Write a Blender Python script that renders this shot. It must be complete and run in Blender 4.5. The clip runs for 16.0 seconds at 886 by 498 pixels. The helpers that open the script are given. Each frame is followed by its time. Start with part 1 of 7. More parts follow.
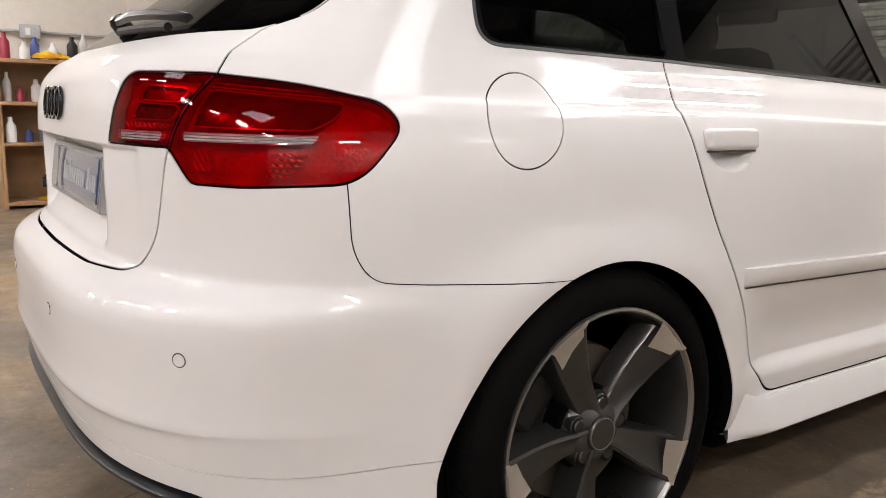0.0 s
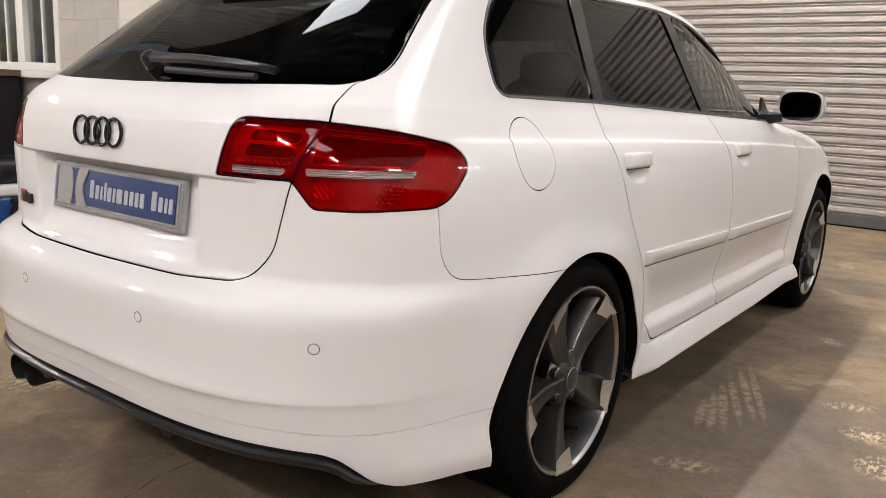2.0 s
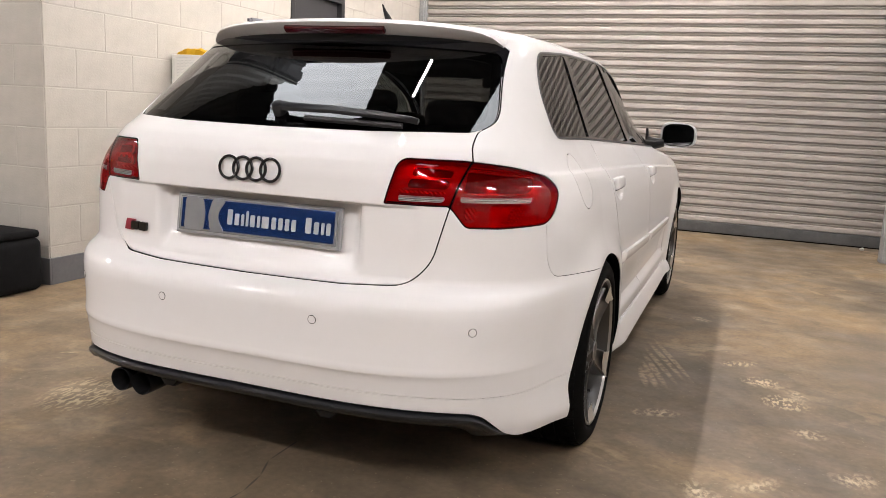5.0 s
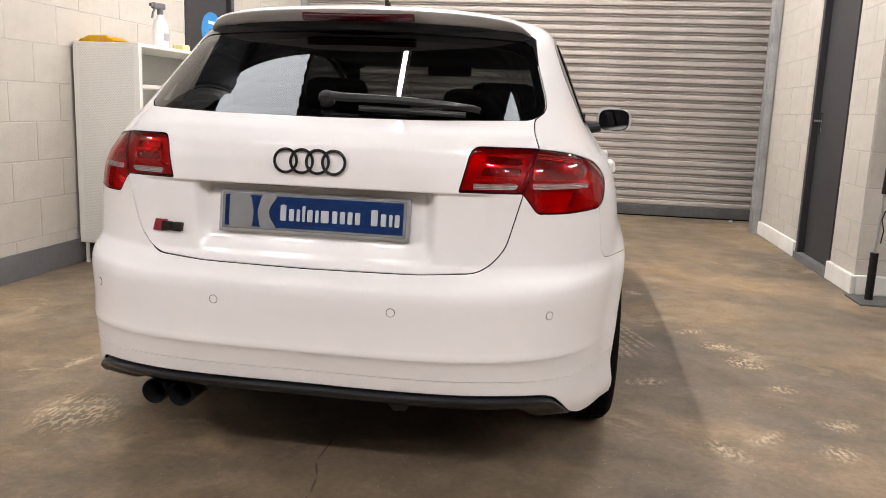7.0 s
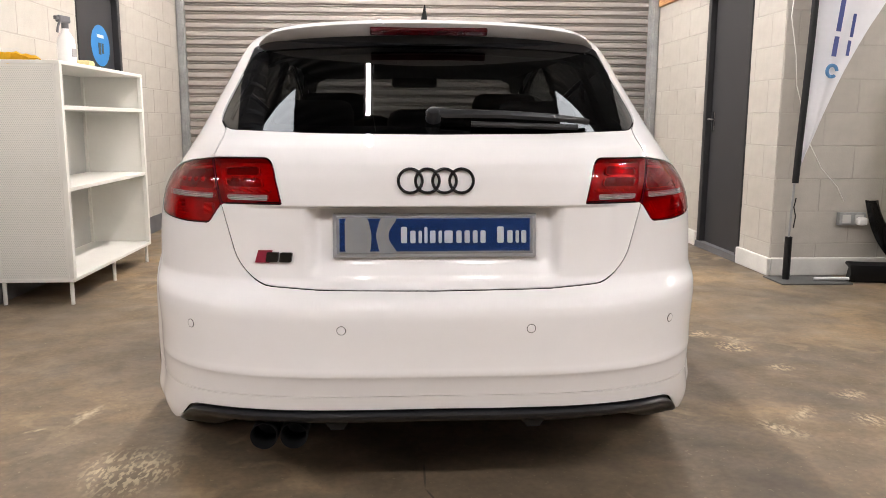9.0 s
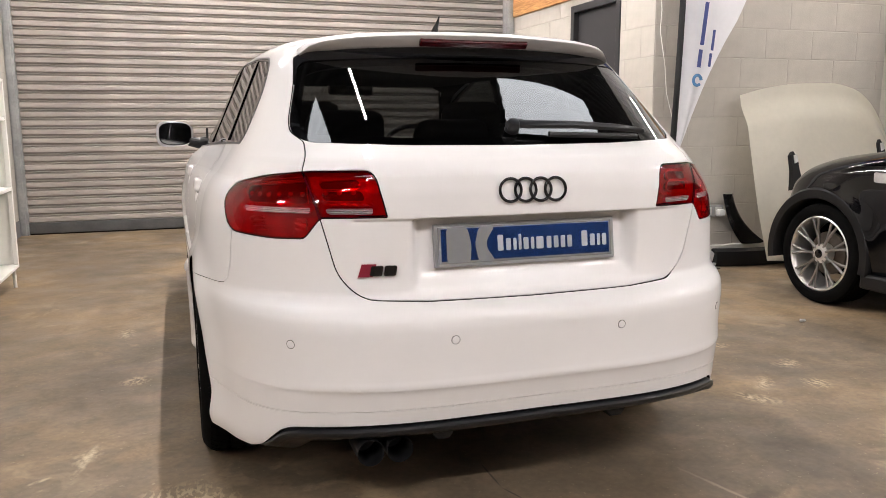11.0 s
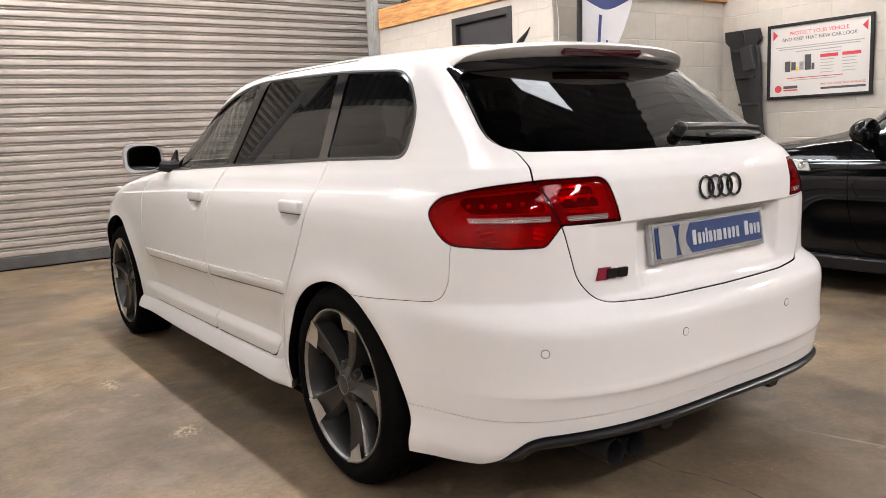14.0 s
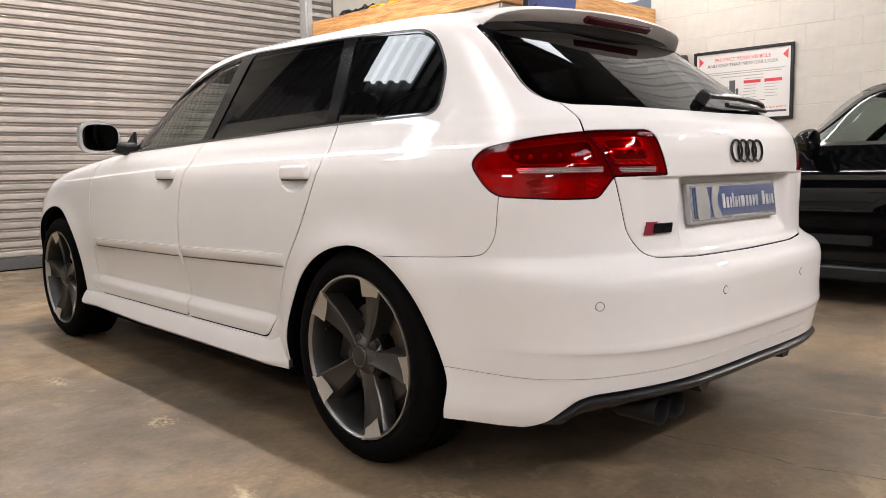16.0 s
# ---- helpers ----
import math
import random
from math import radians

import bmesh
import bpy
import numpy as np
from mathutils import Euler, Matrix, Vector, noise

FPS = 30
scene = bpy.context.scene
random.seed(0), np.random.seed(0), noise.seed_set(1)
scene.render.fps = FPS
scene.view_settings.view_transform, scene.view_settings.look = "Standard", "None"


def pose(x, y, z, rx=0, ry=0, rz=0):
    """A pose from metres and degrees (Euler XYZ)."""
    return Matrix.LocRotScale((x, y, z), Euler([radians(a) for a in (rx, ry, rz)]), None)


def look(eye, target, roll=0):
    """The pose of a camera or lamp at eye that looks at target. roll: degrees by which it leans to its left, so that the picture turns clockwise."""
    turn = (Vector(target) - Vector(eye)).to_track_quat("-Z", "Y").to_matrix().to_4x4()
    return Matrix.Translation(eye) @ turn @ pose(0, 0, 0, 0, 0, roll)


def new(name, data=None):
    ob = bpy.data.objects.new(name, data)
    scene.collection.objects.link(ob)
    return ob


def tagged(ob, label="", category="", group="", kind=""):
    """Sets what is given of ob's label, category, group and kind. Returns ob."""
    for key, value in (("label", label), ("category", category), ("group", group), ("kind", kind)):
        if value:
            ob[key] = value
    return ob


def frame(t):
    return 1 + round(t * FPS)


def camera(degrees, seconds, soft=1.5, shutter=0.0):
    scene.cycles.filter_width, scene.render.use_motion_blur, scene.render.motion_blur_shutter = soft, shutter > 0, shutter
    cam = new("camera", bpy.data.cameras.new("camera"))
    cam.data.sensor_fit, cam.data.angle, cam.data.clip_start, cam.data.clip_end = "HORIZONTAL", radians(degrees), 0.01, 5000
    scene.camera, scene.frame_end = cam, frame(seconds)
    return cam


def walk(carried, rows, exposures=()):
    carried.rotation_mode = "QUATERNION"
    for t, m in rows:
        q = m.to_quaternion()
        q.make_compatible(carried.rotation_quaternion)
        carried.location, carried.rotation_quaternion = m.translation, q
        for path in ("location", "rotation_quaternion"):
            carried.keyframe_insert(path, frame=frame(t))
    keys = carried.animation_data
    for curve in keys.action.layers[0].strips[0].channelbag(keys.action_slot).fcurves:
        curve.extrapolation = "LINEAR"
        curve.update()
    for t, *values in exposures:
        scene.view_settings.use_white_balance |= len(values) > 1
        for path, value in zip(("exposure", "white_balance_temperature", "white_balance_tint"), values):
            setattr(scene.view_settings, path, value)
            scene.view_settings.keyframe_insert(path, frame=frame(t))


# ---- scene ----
cam = camera(58.7, 16.0, soft=0.62)
PATH = [
    (0, (1.823, -0.198, 0.923), (0.204, 0.92, 0.565), 1.3),
    (0.5, (1.723, -0.38, 0.924), (0.261, 0.935, 0.561), 1.5),
    (1, (1.702, -0.578, 0.967), (0.347, 0.842, 0.582), 1.7),
    (1.5, (1.734, -0.791, 1.029), (0.487, 0.719, 0.621), 2.3),
    (2, (1.711, -0.905, 1.034), (0.547, 0.674, 0.641), 2.5),
    (2.5, (1.596, -1.039, 1.023), (0.53, 0.607, 0.63), 2.9),
    (3, (1.52, -1.137, 1.039), (0.532, 0.56, 0.658), 2.9),
    (3.5, (1.473, -1.32, 1.077), (0.57, 0.429, 0.723), 3.1),
    (4, (1.45, -1.503, 1.094), (0.602, 0.277, 0.757), 3.0),
    (6.5, (0.82, -1.902, 1.062), (0.418, 0.024, 0.706), 2.7),
    (7, (0.679, -1.923, 1.061), (0.372, 0.022, 0.711), 2.2),
    (7.5, (0.477, -1.861, 1.068), (0.278, 0.1, 0.732), 1.4),
    (8, (0.316, -1.856, 1.062), (0.21, 0.114, 0.735), 0.7),
    (8.5, (0.082, -1.913, 1.08), (0.093, 0.061, 0.755), 0.4),
    (9, (-0.102, -1.941, 1.065), (0.016, 0.029, 0.742), 0.2),
    (11.5, (-1.108, -1.772, 1.091), (-0.369, 0.06, 0.775), -0.3),
    (12, (-1.332, -1.694, 1.094), (-0.493, 0.094, 0.778), -0.4),
    (12.5, (-1.591, -1.659, 1.107), (-0.643, 0.074, 0.792), -0.8),
    (13, (-1.753, -1.577, 1.102), (-0.737, 0.117, 0.787), -1.6),
    (13.5, (-1.896, -1.402, 1.114), (-0.809, 0.247, 0.801), -2.4),
    (14, (-1.974, -1.305, 1.107), (-0.826, 0.305, 0.807), -2.6),
    (14.5, (-2.09, -1.211, 1.122), (-0.877, 0.353, 0.836), -2.4),
    (15, (-2.212, -1.122, 1.111), (-0.942, 0.4, 0.845), -1.8),
    (15.5, (-2.238, -1.041, 0.986), (-0.92, 0.444, 0.742), -1.3),
    (16, (-2.239, -1.004, 0.884), (-0.877, 0.445, 0.673), -1.0),
]
walk(cam, [(t, look(eye, target, roll)) for t, eye, target, roll in PATH])

# ---- light ----
world = bpy.data.worlds.new("world")
scene.world = world
world.use_nodes = True
world.node_tree.nodes["Background"].inputs[0].default_value = (0.75, 0.85, 1.0, 1)
world.node_tree.nodes["Background"].inputs[1].default_value = 0.3

TUBE_POWER, SKYLIGHT_POWER = 119.0, 6.9


# ---- materials ----
def mat(name, color=(0.8, 0.8, 0.8), rough=0.5, metal=0.0, coat=0.0, vary=0.0, scale=8.0, bump=0.0, bump_scale=60.0, rand=0.0, spec=0.5, detail=4.0):
    """A principled material, its colour varied by a large and a small noise and, by rand, from piece to piece."""
    m = bpy.data.materials.new(name)
    m.use_nodes = True
    nt = m.node_tree
    b = nt.nodes["Principled BSDF"]
    b.inputs["Base Color"].default_value = (*color, 1)
    b.inputs["Roughness"].default_value = rough
    b.inputs["Metallic"].default_value = metal
    b.inputs["Coat Weight"].default_value = coat
    b.inputs["Coat Roughness"].default_value = 0.03
    b.inputs["Specular IOR Level"].default_value = spec
    if vary or rand or bump:
        co = nt.nodes.new("ShaderNodeTexCoord")
    if vary:
        big, small = nt.nodes.new("ShaderNodeTexNoise"), nt.nodes.new("ShaderNodeTexNoise")
        big.inputs["Scale"].default_value, small.inputs["Scale"].default_value = scale, scale * 9
        big.inputs["Detail"].default_value = small.inputs["Detail"].default_value = detail
        add = nt.nodes.new("ShaderNodeMath")
        add.operation = "MULTIPLY_ADD"
        add.inputs[1].default_value = 0.45
        ramp = nt.nodes.new("ShaderNodeValToRGB")
        lo, hi = (tuple(min(1, c * k) for c in color) for k in (1 - vary, 1 + vary * 0.6))
        ramp.color_ramp.elements[0].color, ramp.color_ramp.elements[1].color = (*lo, 1), (*hi, 1)
        ramp.color_ramp.elements[0].position, ramp.color_ramp.elements[1].position = 0.45, 0.95
        for n in (big, small):
            nt.links.new(co.outputs["Object"], n.inputs["Vector"])
        nt.links.new(small.outputs["Fac"], add.inputs[0])
        nt.links.new(big.outputs["Fac"], add.inputs[2])
        nt.links.new(add.outputs[0], ramp.inputs["Fac"])
        out = ramp.outputs["Color"]
        if rand:
            info, hsv = nt.nodes.new("ShaderNodeObjectInfo"), nt.nodes.new("ShaderNodeHueSaturation")
            rng = nt.nodes.new("ShaderNodeMapRange")
            rng.inputs["To Min"].default_value, rng.inputs["To Max"].default_value = 1 - rand, 1 + rand
            nt.links.new(info.outputs["Random"], rng.inputs["Value"])
            nt.links.new(rng.outputs[0], hsv.inputs["Value"])
            nt.links.new(out, hsv.inputs["Color"])
            out = hsv.outputs["Color"]
        nt.links.new(out, b.inputs["Base Color"])
    if bump:
        n, bu = nt.nodes.new("ShaderNodeTexNoise"), nt.nodes.new("ShaderNodeBump")
        n.inputs["Scale"].default_value, n.inputs["Detail"].default_value = bump_scale, 5
        bu.inputs["Strength"].default_value, bu.inputs["Distance"].default_value = bump, 0.004
        nt.links.new(co.outputs["Object"], n.inputs["Vector"])
        nt.links.new(n.outputs["Fac"], bu.inputs["Height"])
        nt.links.new(bu.outputs["Normal"], b.inputs["Normal"])
    return m


def glassy(name, tint, gloss_rough=0.0, ior=1.5):
    """A thin pane: it lets tinted light through and mirrors by Fresnel."""
    m = bpy.data.materials.new(name)
    m.use_nodes = True
    nt = m.node_tree
    nt.nodes.remove(nt.nodes["Principled BSDF"])
    tr, gl, mix, fr, up, rng = (nt.nodes.new("ShaderNode" + k) for k in ("BsdfTransparent", "BsdfGlossy", "MixShader", "LayerWeight", "Math", "MapRange"))
    tr.inputs["Color"].default_value = (*tint, 1)
    gl.inputs["Roughness"].default_value = gloss_rough
    fr.inputs["Blend"].default_value = 0.5
    up.operation = "POWER"
    up.inputs[1].default_value = 5.0
    rng.inputs["To Min"].default_value = ((ior - 1) / (ior + 1)) ** 2
    nt.links.new(fr.outputs["Facing"], up.inputs[0])
    nt.links.new(up.outputs[0], rng.inputs["Value"])
    nt.links.new(rng.outputs[0], mix.inputs[0])
    nt.links.new(tr.outputs[0], mix.inputs[1])
    nt.links.new(gl.outputs[0], mix.inputs[2])
    nt.links.new(mix.outputs[0], nt.nodes["Material Output"].inputs["Surface"])
    return m


def glow(name, color, strength):
    m = bpy.data.materials.new(name)
    m.use_nodes = True
    b = m.node_tree.nodes["Principled BSDF"]
    b.inputs["Base Color"].default_value = (*color, 1)
    b.inputs["Emission Color"].default_value = (*color, 1)
    b.inputs["Emission Strength"].default_value = strength
    return m


PAINT = mat("white_paint", (0.745, 0.735, 0.73), 0.6, coat=0.7, vary=0.015, scale=3, spec=0.2)
BLACK_PAINT = mat("black_paint", (0.002, 0.002, 0.0025), 0.5, coat=0.75, spec=0.0, vary=0.1, scale=5)
BLACK_GLOSS = mat("black_gloss", (0.005, 0.005, 0.006), 0.09, vary=0.1, scale=9)
BLACK_SATIN = mat("black_satin", (0.007, 0.007, 0.0075), 0.42, spec=0.3, vary=0.15, scale=20)
DIFFUSER = mat("grey_plastic", (0.010, 0.0105, 0.012), 0.30, spec=0.42, vary=0.12, scale=14, bump=0.06, bump_scale=400)
TRIM_GREY = mat("grey_trim", (0.035, 0.035, 0.037), 0.4, vary=0.1, scale=20)
LINER = mat("dark_liner", (0.002, 0.002, 0.002), 0.9, spec=0.04)
CABIN = mat("dark_cloth", (0.008, 0.008, 0.009), 0.85, vary=0.3, scale=30, bump=0.2, bump_scale=300)
RUBBER = mat("rubber", (0.0035, 0.0034, 0.0033), 0.8, spec=0.05, vary=0.3, scale=12, bump=0.12, bump_scale=120)
ANTHRACITE = mat("anthracite_alloy", (0.085, 0.083, 0.080), 0.30, metal=0.8, vary=0.08, scale=20)
RIM_EDGE = mat("rim_edge_alloy", (0.34, 0.33, 0.315), 0.34, metal=0.9, vary=0.06, scale=60)
ALU = mat("machined_alloy", (0.72, 0.70, 0.67), 0.36, metal=0.9, vary=0.06, scale=60)
BARREL = mat("barrel_alloy", (0.075, 0.073, 0.07), 0.34, metal=0.85, vary=0.1, scale=20)
CHROME = mat("chrome", (0.75, 0.75, 0.76), 0.12, metal=1.0, vary=0.04, scale=30)
DISC = mat("brake_steel", (0.14, 0.12, 0.10), 0.45, metal=0.8, vary=0.3, scale=20)
RED_LENS = glassy("red_lens", (0.80, 0.003, 0.045), 0.004, 1.4)
CLEAR_LENS = glassy("clear_lens", (0.9, 0.9, 0.92), 0.01)
RED_INNER = mat("red_reflector", (0.40, 0.006, 0.035), 0.22, vary=0.35, scale=22, bump=0.3, bump_scale=110)
RED_EDGE = mat("bright_red_edge", (0.75, 0.05, 0.05), 0.15, metal=0.5, vary=0.15, scale=40)
RED_DARK = mat("dark_red_reflector", (0.10, 0.002, 0.004), 0.2, vary=0.4, scale=25)
RED_RIM = mat("dark_lens_rim", (0.05, 0.001, 0.005), 0.1, vary=0.1, scale=20)
RED_PLAIN = mat("red_plastic", (0.05, 0.002, 0.004), 0.15, vary=0.1, scale=30)
TINT = glassy("tinted_glass", (0.13, 0.13, 0.132), 0.0, 1.62)
TINT_SIDE = glassy("tinted_side_glass", (0.045, 0.045, 0.047), 0.0, 1.3)
FRONT_SIDE = glassy("front_side_glass", (0.38, 0.43, 0.41), 0.0, 1.5)
CLEAR_GLASS = glassy("car_glass", (0.74, 0.79, 0.77))
WINDOW_GLASS = glassy("window_glass", (0.85, 0.88, 0.88))
MIRROR_SILVER = mat("mirror_silver", (0.62, 0.62, 0.63), 0.34, metal=0.75, vary=0.04, scale=30)
MIRROR = mat("mirror", (0.30, 0.305, 0.31), 0.01, metal=1.0)
PLATE_LETTER = mat("plate_letter", (0.50, 0.52, 0.55), 0.3, metal=0.3, vary=0.04, scale=40)
PLATE_HOLDER = mat("plate_holder", (0.36, 0.37, 0.38), 0.3, metal=0.5, vary=0.06, scale=30)
PLATE_BLUE = mat("plate_blue", (0.013, 0.058, 0.25), 0.25, metal=0.75, coat=1.0, vary=0.06, scale=40)
PLATE_SILVER = mat("plate_silver", (0.48, 0.49, 0.50), 0.25, metal=0.7, vary=0.06, scale=40)
PLATE_WHITE = mat("plate_white", (0.82, 0.83, 0.85), 0.4, vary=0.02, scale=30)
BADGE_RED = mat("badge_red", (0.22, 0.012, 0.03), 0.35, vary=0.1, scale=60)
BLOCK = mat("painted_block", (0.47, 0.443, 0.393), 0.62, vary=0.12, scale=1.6, bump=0.35, bump_scale=90, rand=0.02)
MORTAR = mat("painted_joint", (0.435, 0.41, 0.363), 0.75, vary=0.1, scale=3, bump=0.3, bump_scale=120)
SKIRTING = mat("grey_skirting", (0.13, 0.13, 0.135), 0.6, vary=0.2, scale=5, bump=0.1, bump_scale=80)
SKIRT_WHITE = mat("white_skirting", (0.70, 0.69, 0.65), 0.55, vary=0.1, scale=5, bump=0.1, bump_scale=80)
SLAT = mat("galvanised_slat", (0.385, 0.347, 0.314), 0.45, metal=0.25, vary=0.16, scale=1.7, rand=0.05)
STEEL = mat("galvanised_steel", (0.36, 0.37, 0.37), 0.45, metal=0.6, vary=0.25, scale=6)
DARK_STEEL = mat("dark_rail", (0.10, 0.10, 0.10), 0.5, metal=0.4, vary=0.25, scale=6)
DARK_DOOR = mat("grey_door", (0.030, 0.030, 0.033), 0.5, vary=0.08, scale=3, bump=0.05, bump_scale=200)
DARK_FRAME = mat("grey_frame", (0.022, 0.022, 0.024), 0.45, vary=0.12, scale=8)
WHITE_METAL = mat("white_metal", (0.78, 0.77, 0.72), 0.4, vary=0.03, scale=6)
BACK_PANEL = mat("grey_back_panel", (0.50, 0.50, 0.47), 0.5, vary=0.05, scale=6)
HOLE = mat("perforation", (0.62, 0.62, 0.58), 0.8)
CLADDING = mat("white_cladding", (0.62, 0.62, 0.60), 0.5, vary=0.08, scale=2)
UPVC = mat("white_frame", (0.78, 0.77, 0.72), 0.35, vary=0.03, scale=8)
YELLOW = mat("yellow_cloth", (0.80, 0.50, 0.02), 0.9, vary=0.15, scale=20, bump=0.4, bump_scale=200)
BLUE_STICKER = mat("blue_sticker", (0.02, 0.22, 0.55), 0.35, vary=0.05, scale=20)
BOTTLE = mat("white_bottle", (0.75, 0.75, 0.74), 0.35, vary=0.04, scale=20)
GREY_PLASTIC = mat("grey_nozzle", (0.12, 0.12, 0.13), 0.4, vary=0.1, scale=30)
CREAM_PAINT = mat("cream_panel", (0.80, 0.77, 0.67), 0.4, coat=0.35, vary=0.06, scale=3)
WHITE_CLOTH = mat("white_banner", (0.76, 0.76, 0.78), 0.75, vary=0.05, scale=4, bump=0.1, bump_scale=60)
NAVY = mat("navy_print", (0.05, 0.07, 0.22), 0.7, vary=0.08, scale=10)
BLUE_PRINT = mat("blue_print", (0.08, 0.22, 0.42), 0.7, vary=0.08, scale=10)
PAPER = mat("poster_paper", (0.62, 0.605, 0.58), 0.3, vary=0.02, scale=6)
PRINT_RED = mat("red_print", (0.62, 0.05, 0.06), 0.4, vary=0.08, scale=20)
PRINT_DARK = mat("dark_print", (0.06, 0.06, 0.065), 0.5, vary=0.1, scale=20)
PRINT_GREY = mat("grey_print", (0.36, 0.35, 0.35), 0.5, vary=0.1, scale=20)
PALE = mat("pale_plastic", (0.55, 0.55, 0.53), 0.5, vary=0.08, scale=10)
TUBE_GLOW = glow("tube_light", (1.0, 0.92, 0.905), TUBE_POWER)
BRIGHT_TUBE = glow("bright_tube_light", (1.0, 0.915, 0.88), TUBE_POWER * 2.7)
SKY_GLOW = glow("roof_light", (0.92, 0.95, 1.0), SKYLIGHT_POWER)
WALL_GLOW = glow("wall_light", (0.90, 0.95, 1.0), SKYLIGHT_POWER * 3.0)


def wood_material():
    m = mat("pine_beam", (0.52, 0.27, 0.09), 0.5)
    nt = m.node_tree
    b = nt.nodes["Principled BSDF"]
    co, mp, n, ramp = (nt.nodes.new("ShaderNode" + k) for k in ("TexCoord", "Mapping", "TexNoise", "ValToRGB"))
    mp.inputs["Scale"].default_value = (1.2, 1.2, 14)
    n.inputs["Scale"].default_value, n.inputs["Detail"].default_value, n.inputs["Distortion"].default_value = 2.2, 6, 1.6
    ramp.color_ramp.elements[0].color, ramp.color_ramp.elements[1].color = (0.33, 0.14, 0.04, 1), (0.62, 0.36, 0.14, 1)
    ramp.color_ramp.elements[0].position, ramp.color_ramp.elements[1].position = 0.35, 0.65
    nt.links.new(co.outputs["Object"], mp.inputs["Vector"])
    nt.links.new(mp.outputs[0], n.inputs["Vector"])
    nt.links.new(n.outputs["Fac"], ramp.inputs["Fac"])
    nt.links.new(ramp.outputs["Color"], b.inputs["Base Color"])
    return m


def floor_material():
    """Worn concrete: brown and grey cloud, pale scuffs, dark stains, short rows of tyre scuffs."""
    m = mat("worn_concrete", (0.2, 0.17, 0.13), 0.55)
    nt = m.node_tree
    b = nt.nodes["Principled BSDF"]
    co = nt.nodes.new("ShaderNodeTexCoord")

    def noise_tex(scale, detail, dist=0.0, stretch=None):
        n = nt.nodes.new("ShaderNodeTexNoise")
        n.inputs["Scale"].default_value, n.inputs["Detail"].default_value, n.inputs["Distortion"].default_value = scale, detail, dist
        src = co.outputs["Object"]
        if stretch:
            mp = nt.nodes.new("ShaderNodeMapping")
            mp.inputs["Rotation"].default_value[2], mp.inputs["Scale"].default_value = stretch[0], stretch[1]
            nt.links.new(src, mp.inputs["Vector"])
            src = mp.outputs[0]
        nt.links.new(src, n.inputs["Vector"])
        return n.outputs["Fac"]

    def ramp(fac, stops):
        r = nt.nodes.new("ShaderNodeValToRGB")
        e = r.color_ramp.elements
        while len(e) < len(stops):
            e.new(0.5)
        for el, (p, c) in zip(e, stops):
            el.position, el.color = p, (*c, 1) if isinstance(c, tuple) else (c, c, c, 1)
        nt.links.new(fac, r.inputs["Fac"])
        return r.outputs["Color"]

    def blend(fac, a, c, mode="MIX"):
        x = nt.nodes.new("ShaderNodeMix")
        x.data_type, x.blend_type = "RGBA", mode
        for s, v in ((x.inputs["Factor"], fac), (x.inputs["A"], a), (x.inputs["B"], c)):
            if isinstance(v, tuple):
                s.default_value = (*v, 1)
            elif isinstance(v, float):
                s.default_value = v
            else:
                nt.links.new(v, s)
        return x.outputs["Result"]

    def mul(a, c):
        x = nt.nodes.new("ShaderNodeMath")
        x.operation = "MULTIPLY"
        nt.links.new(a, x.inputs[0])
        if isinstance(c, float):
            x.inputs[1].default_value = c
        else:
            nt.links.new(c, x.inputs[1])
        return x.outputs[0]

    base = ramp(noise_tex(0.9, 6, 0.4), [(0.32, (0.140, 0.110, 0.078)), (0.5, (0.222, 0.170, 0.114)), (0.68, (0.34, 0.243, 0.140))])
    base = blend(0.55, base, ramp(noise_tex(7, 8, 0.6), [(0.32, (0.42, 0.40, 0.37)), (0.66, (1.0, 0.97, 0.92))]), "MULTIPLY")
    scuff = mul(ramp(noise_tex(3.2, 9, 1.2), [(0.56, 0.0), (0.62, 1.0)]), ramp(noise_tex(1.1, 2), [(0.48, 0.0), (0.6, 1.0)]))
    base = blend(mul(scuff, 0.38), base, (0.50, 0.39, 0.25))
    dark = mul(ramp(noise_tex(1.6, 8, 0.6), [(0.52, 0.0), (0.58, 1.0)]), 0.34)
    base = blend(dark, base, (0.075, 0.065, 0.055))
    # fine grit and mottling
    base = blend(0.34, base, ramp(noise_tex(42, 9, 0.2), [(0.34, (0.52, 0.50, 0.47)), (0.62, (1.12, 1.08, 1.0))]), "MULTIPLY")
    base = blend(mul(ramp(noise_tex(60, 3, 0.5), [(0.66, 0.0), (0.72, 1.0)]), 0.25), base, (0.50, 0.42, 0.27))
    base = blend(mul(ramp(noise_tex(26, 6, 1.5), [(0.62, 0.0), (0.66, 1.0)]), 0.3), base, (0.10, 0.085, 0.07))

    def patch(cx, cy, rx, ry, deg, soft=0.5, wobble=0.35, grain=4.0):
        """A soft mask over one stretch of the floor, and its own coordinates."""
        n = nt.nodes.new("ShaderNodeTexNoise")
        n.inputs["Scale"].default_value, n.inputs["Detail"].default_value = grain, 6
        nt.links.new(co.outputs["Object"], n.inputs["Vector"])
        mp = nt.nodes.new("ShaderNodeMapping")
        mp.vector_type = "TEXTURE"
        mp.inputs["Location"].default_value, mp.inputs["Rotation"].default_value, mp.inputs["Scale"].default_value = (cx, cy, 0), (0, 0, radians(deg)), (rx, ry, 1)
        nt.links.new(co.outputs["Object"], mp.inputs["Vector"])
        ad = nt.nodes.new("ShaderNodeVectorMath")
        ad.operation = "MULTIPLY_ADD"
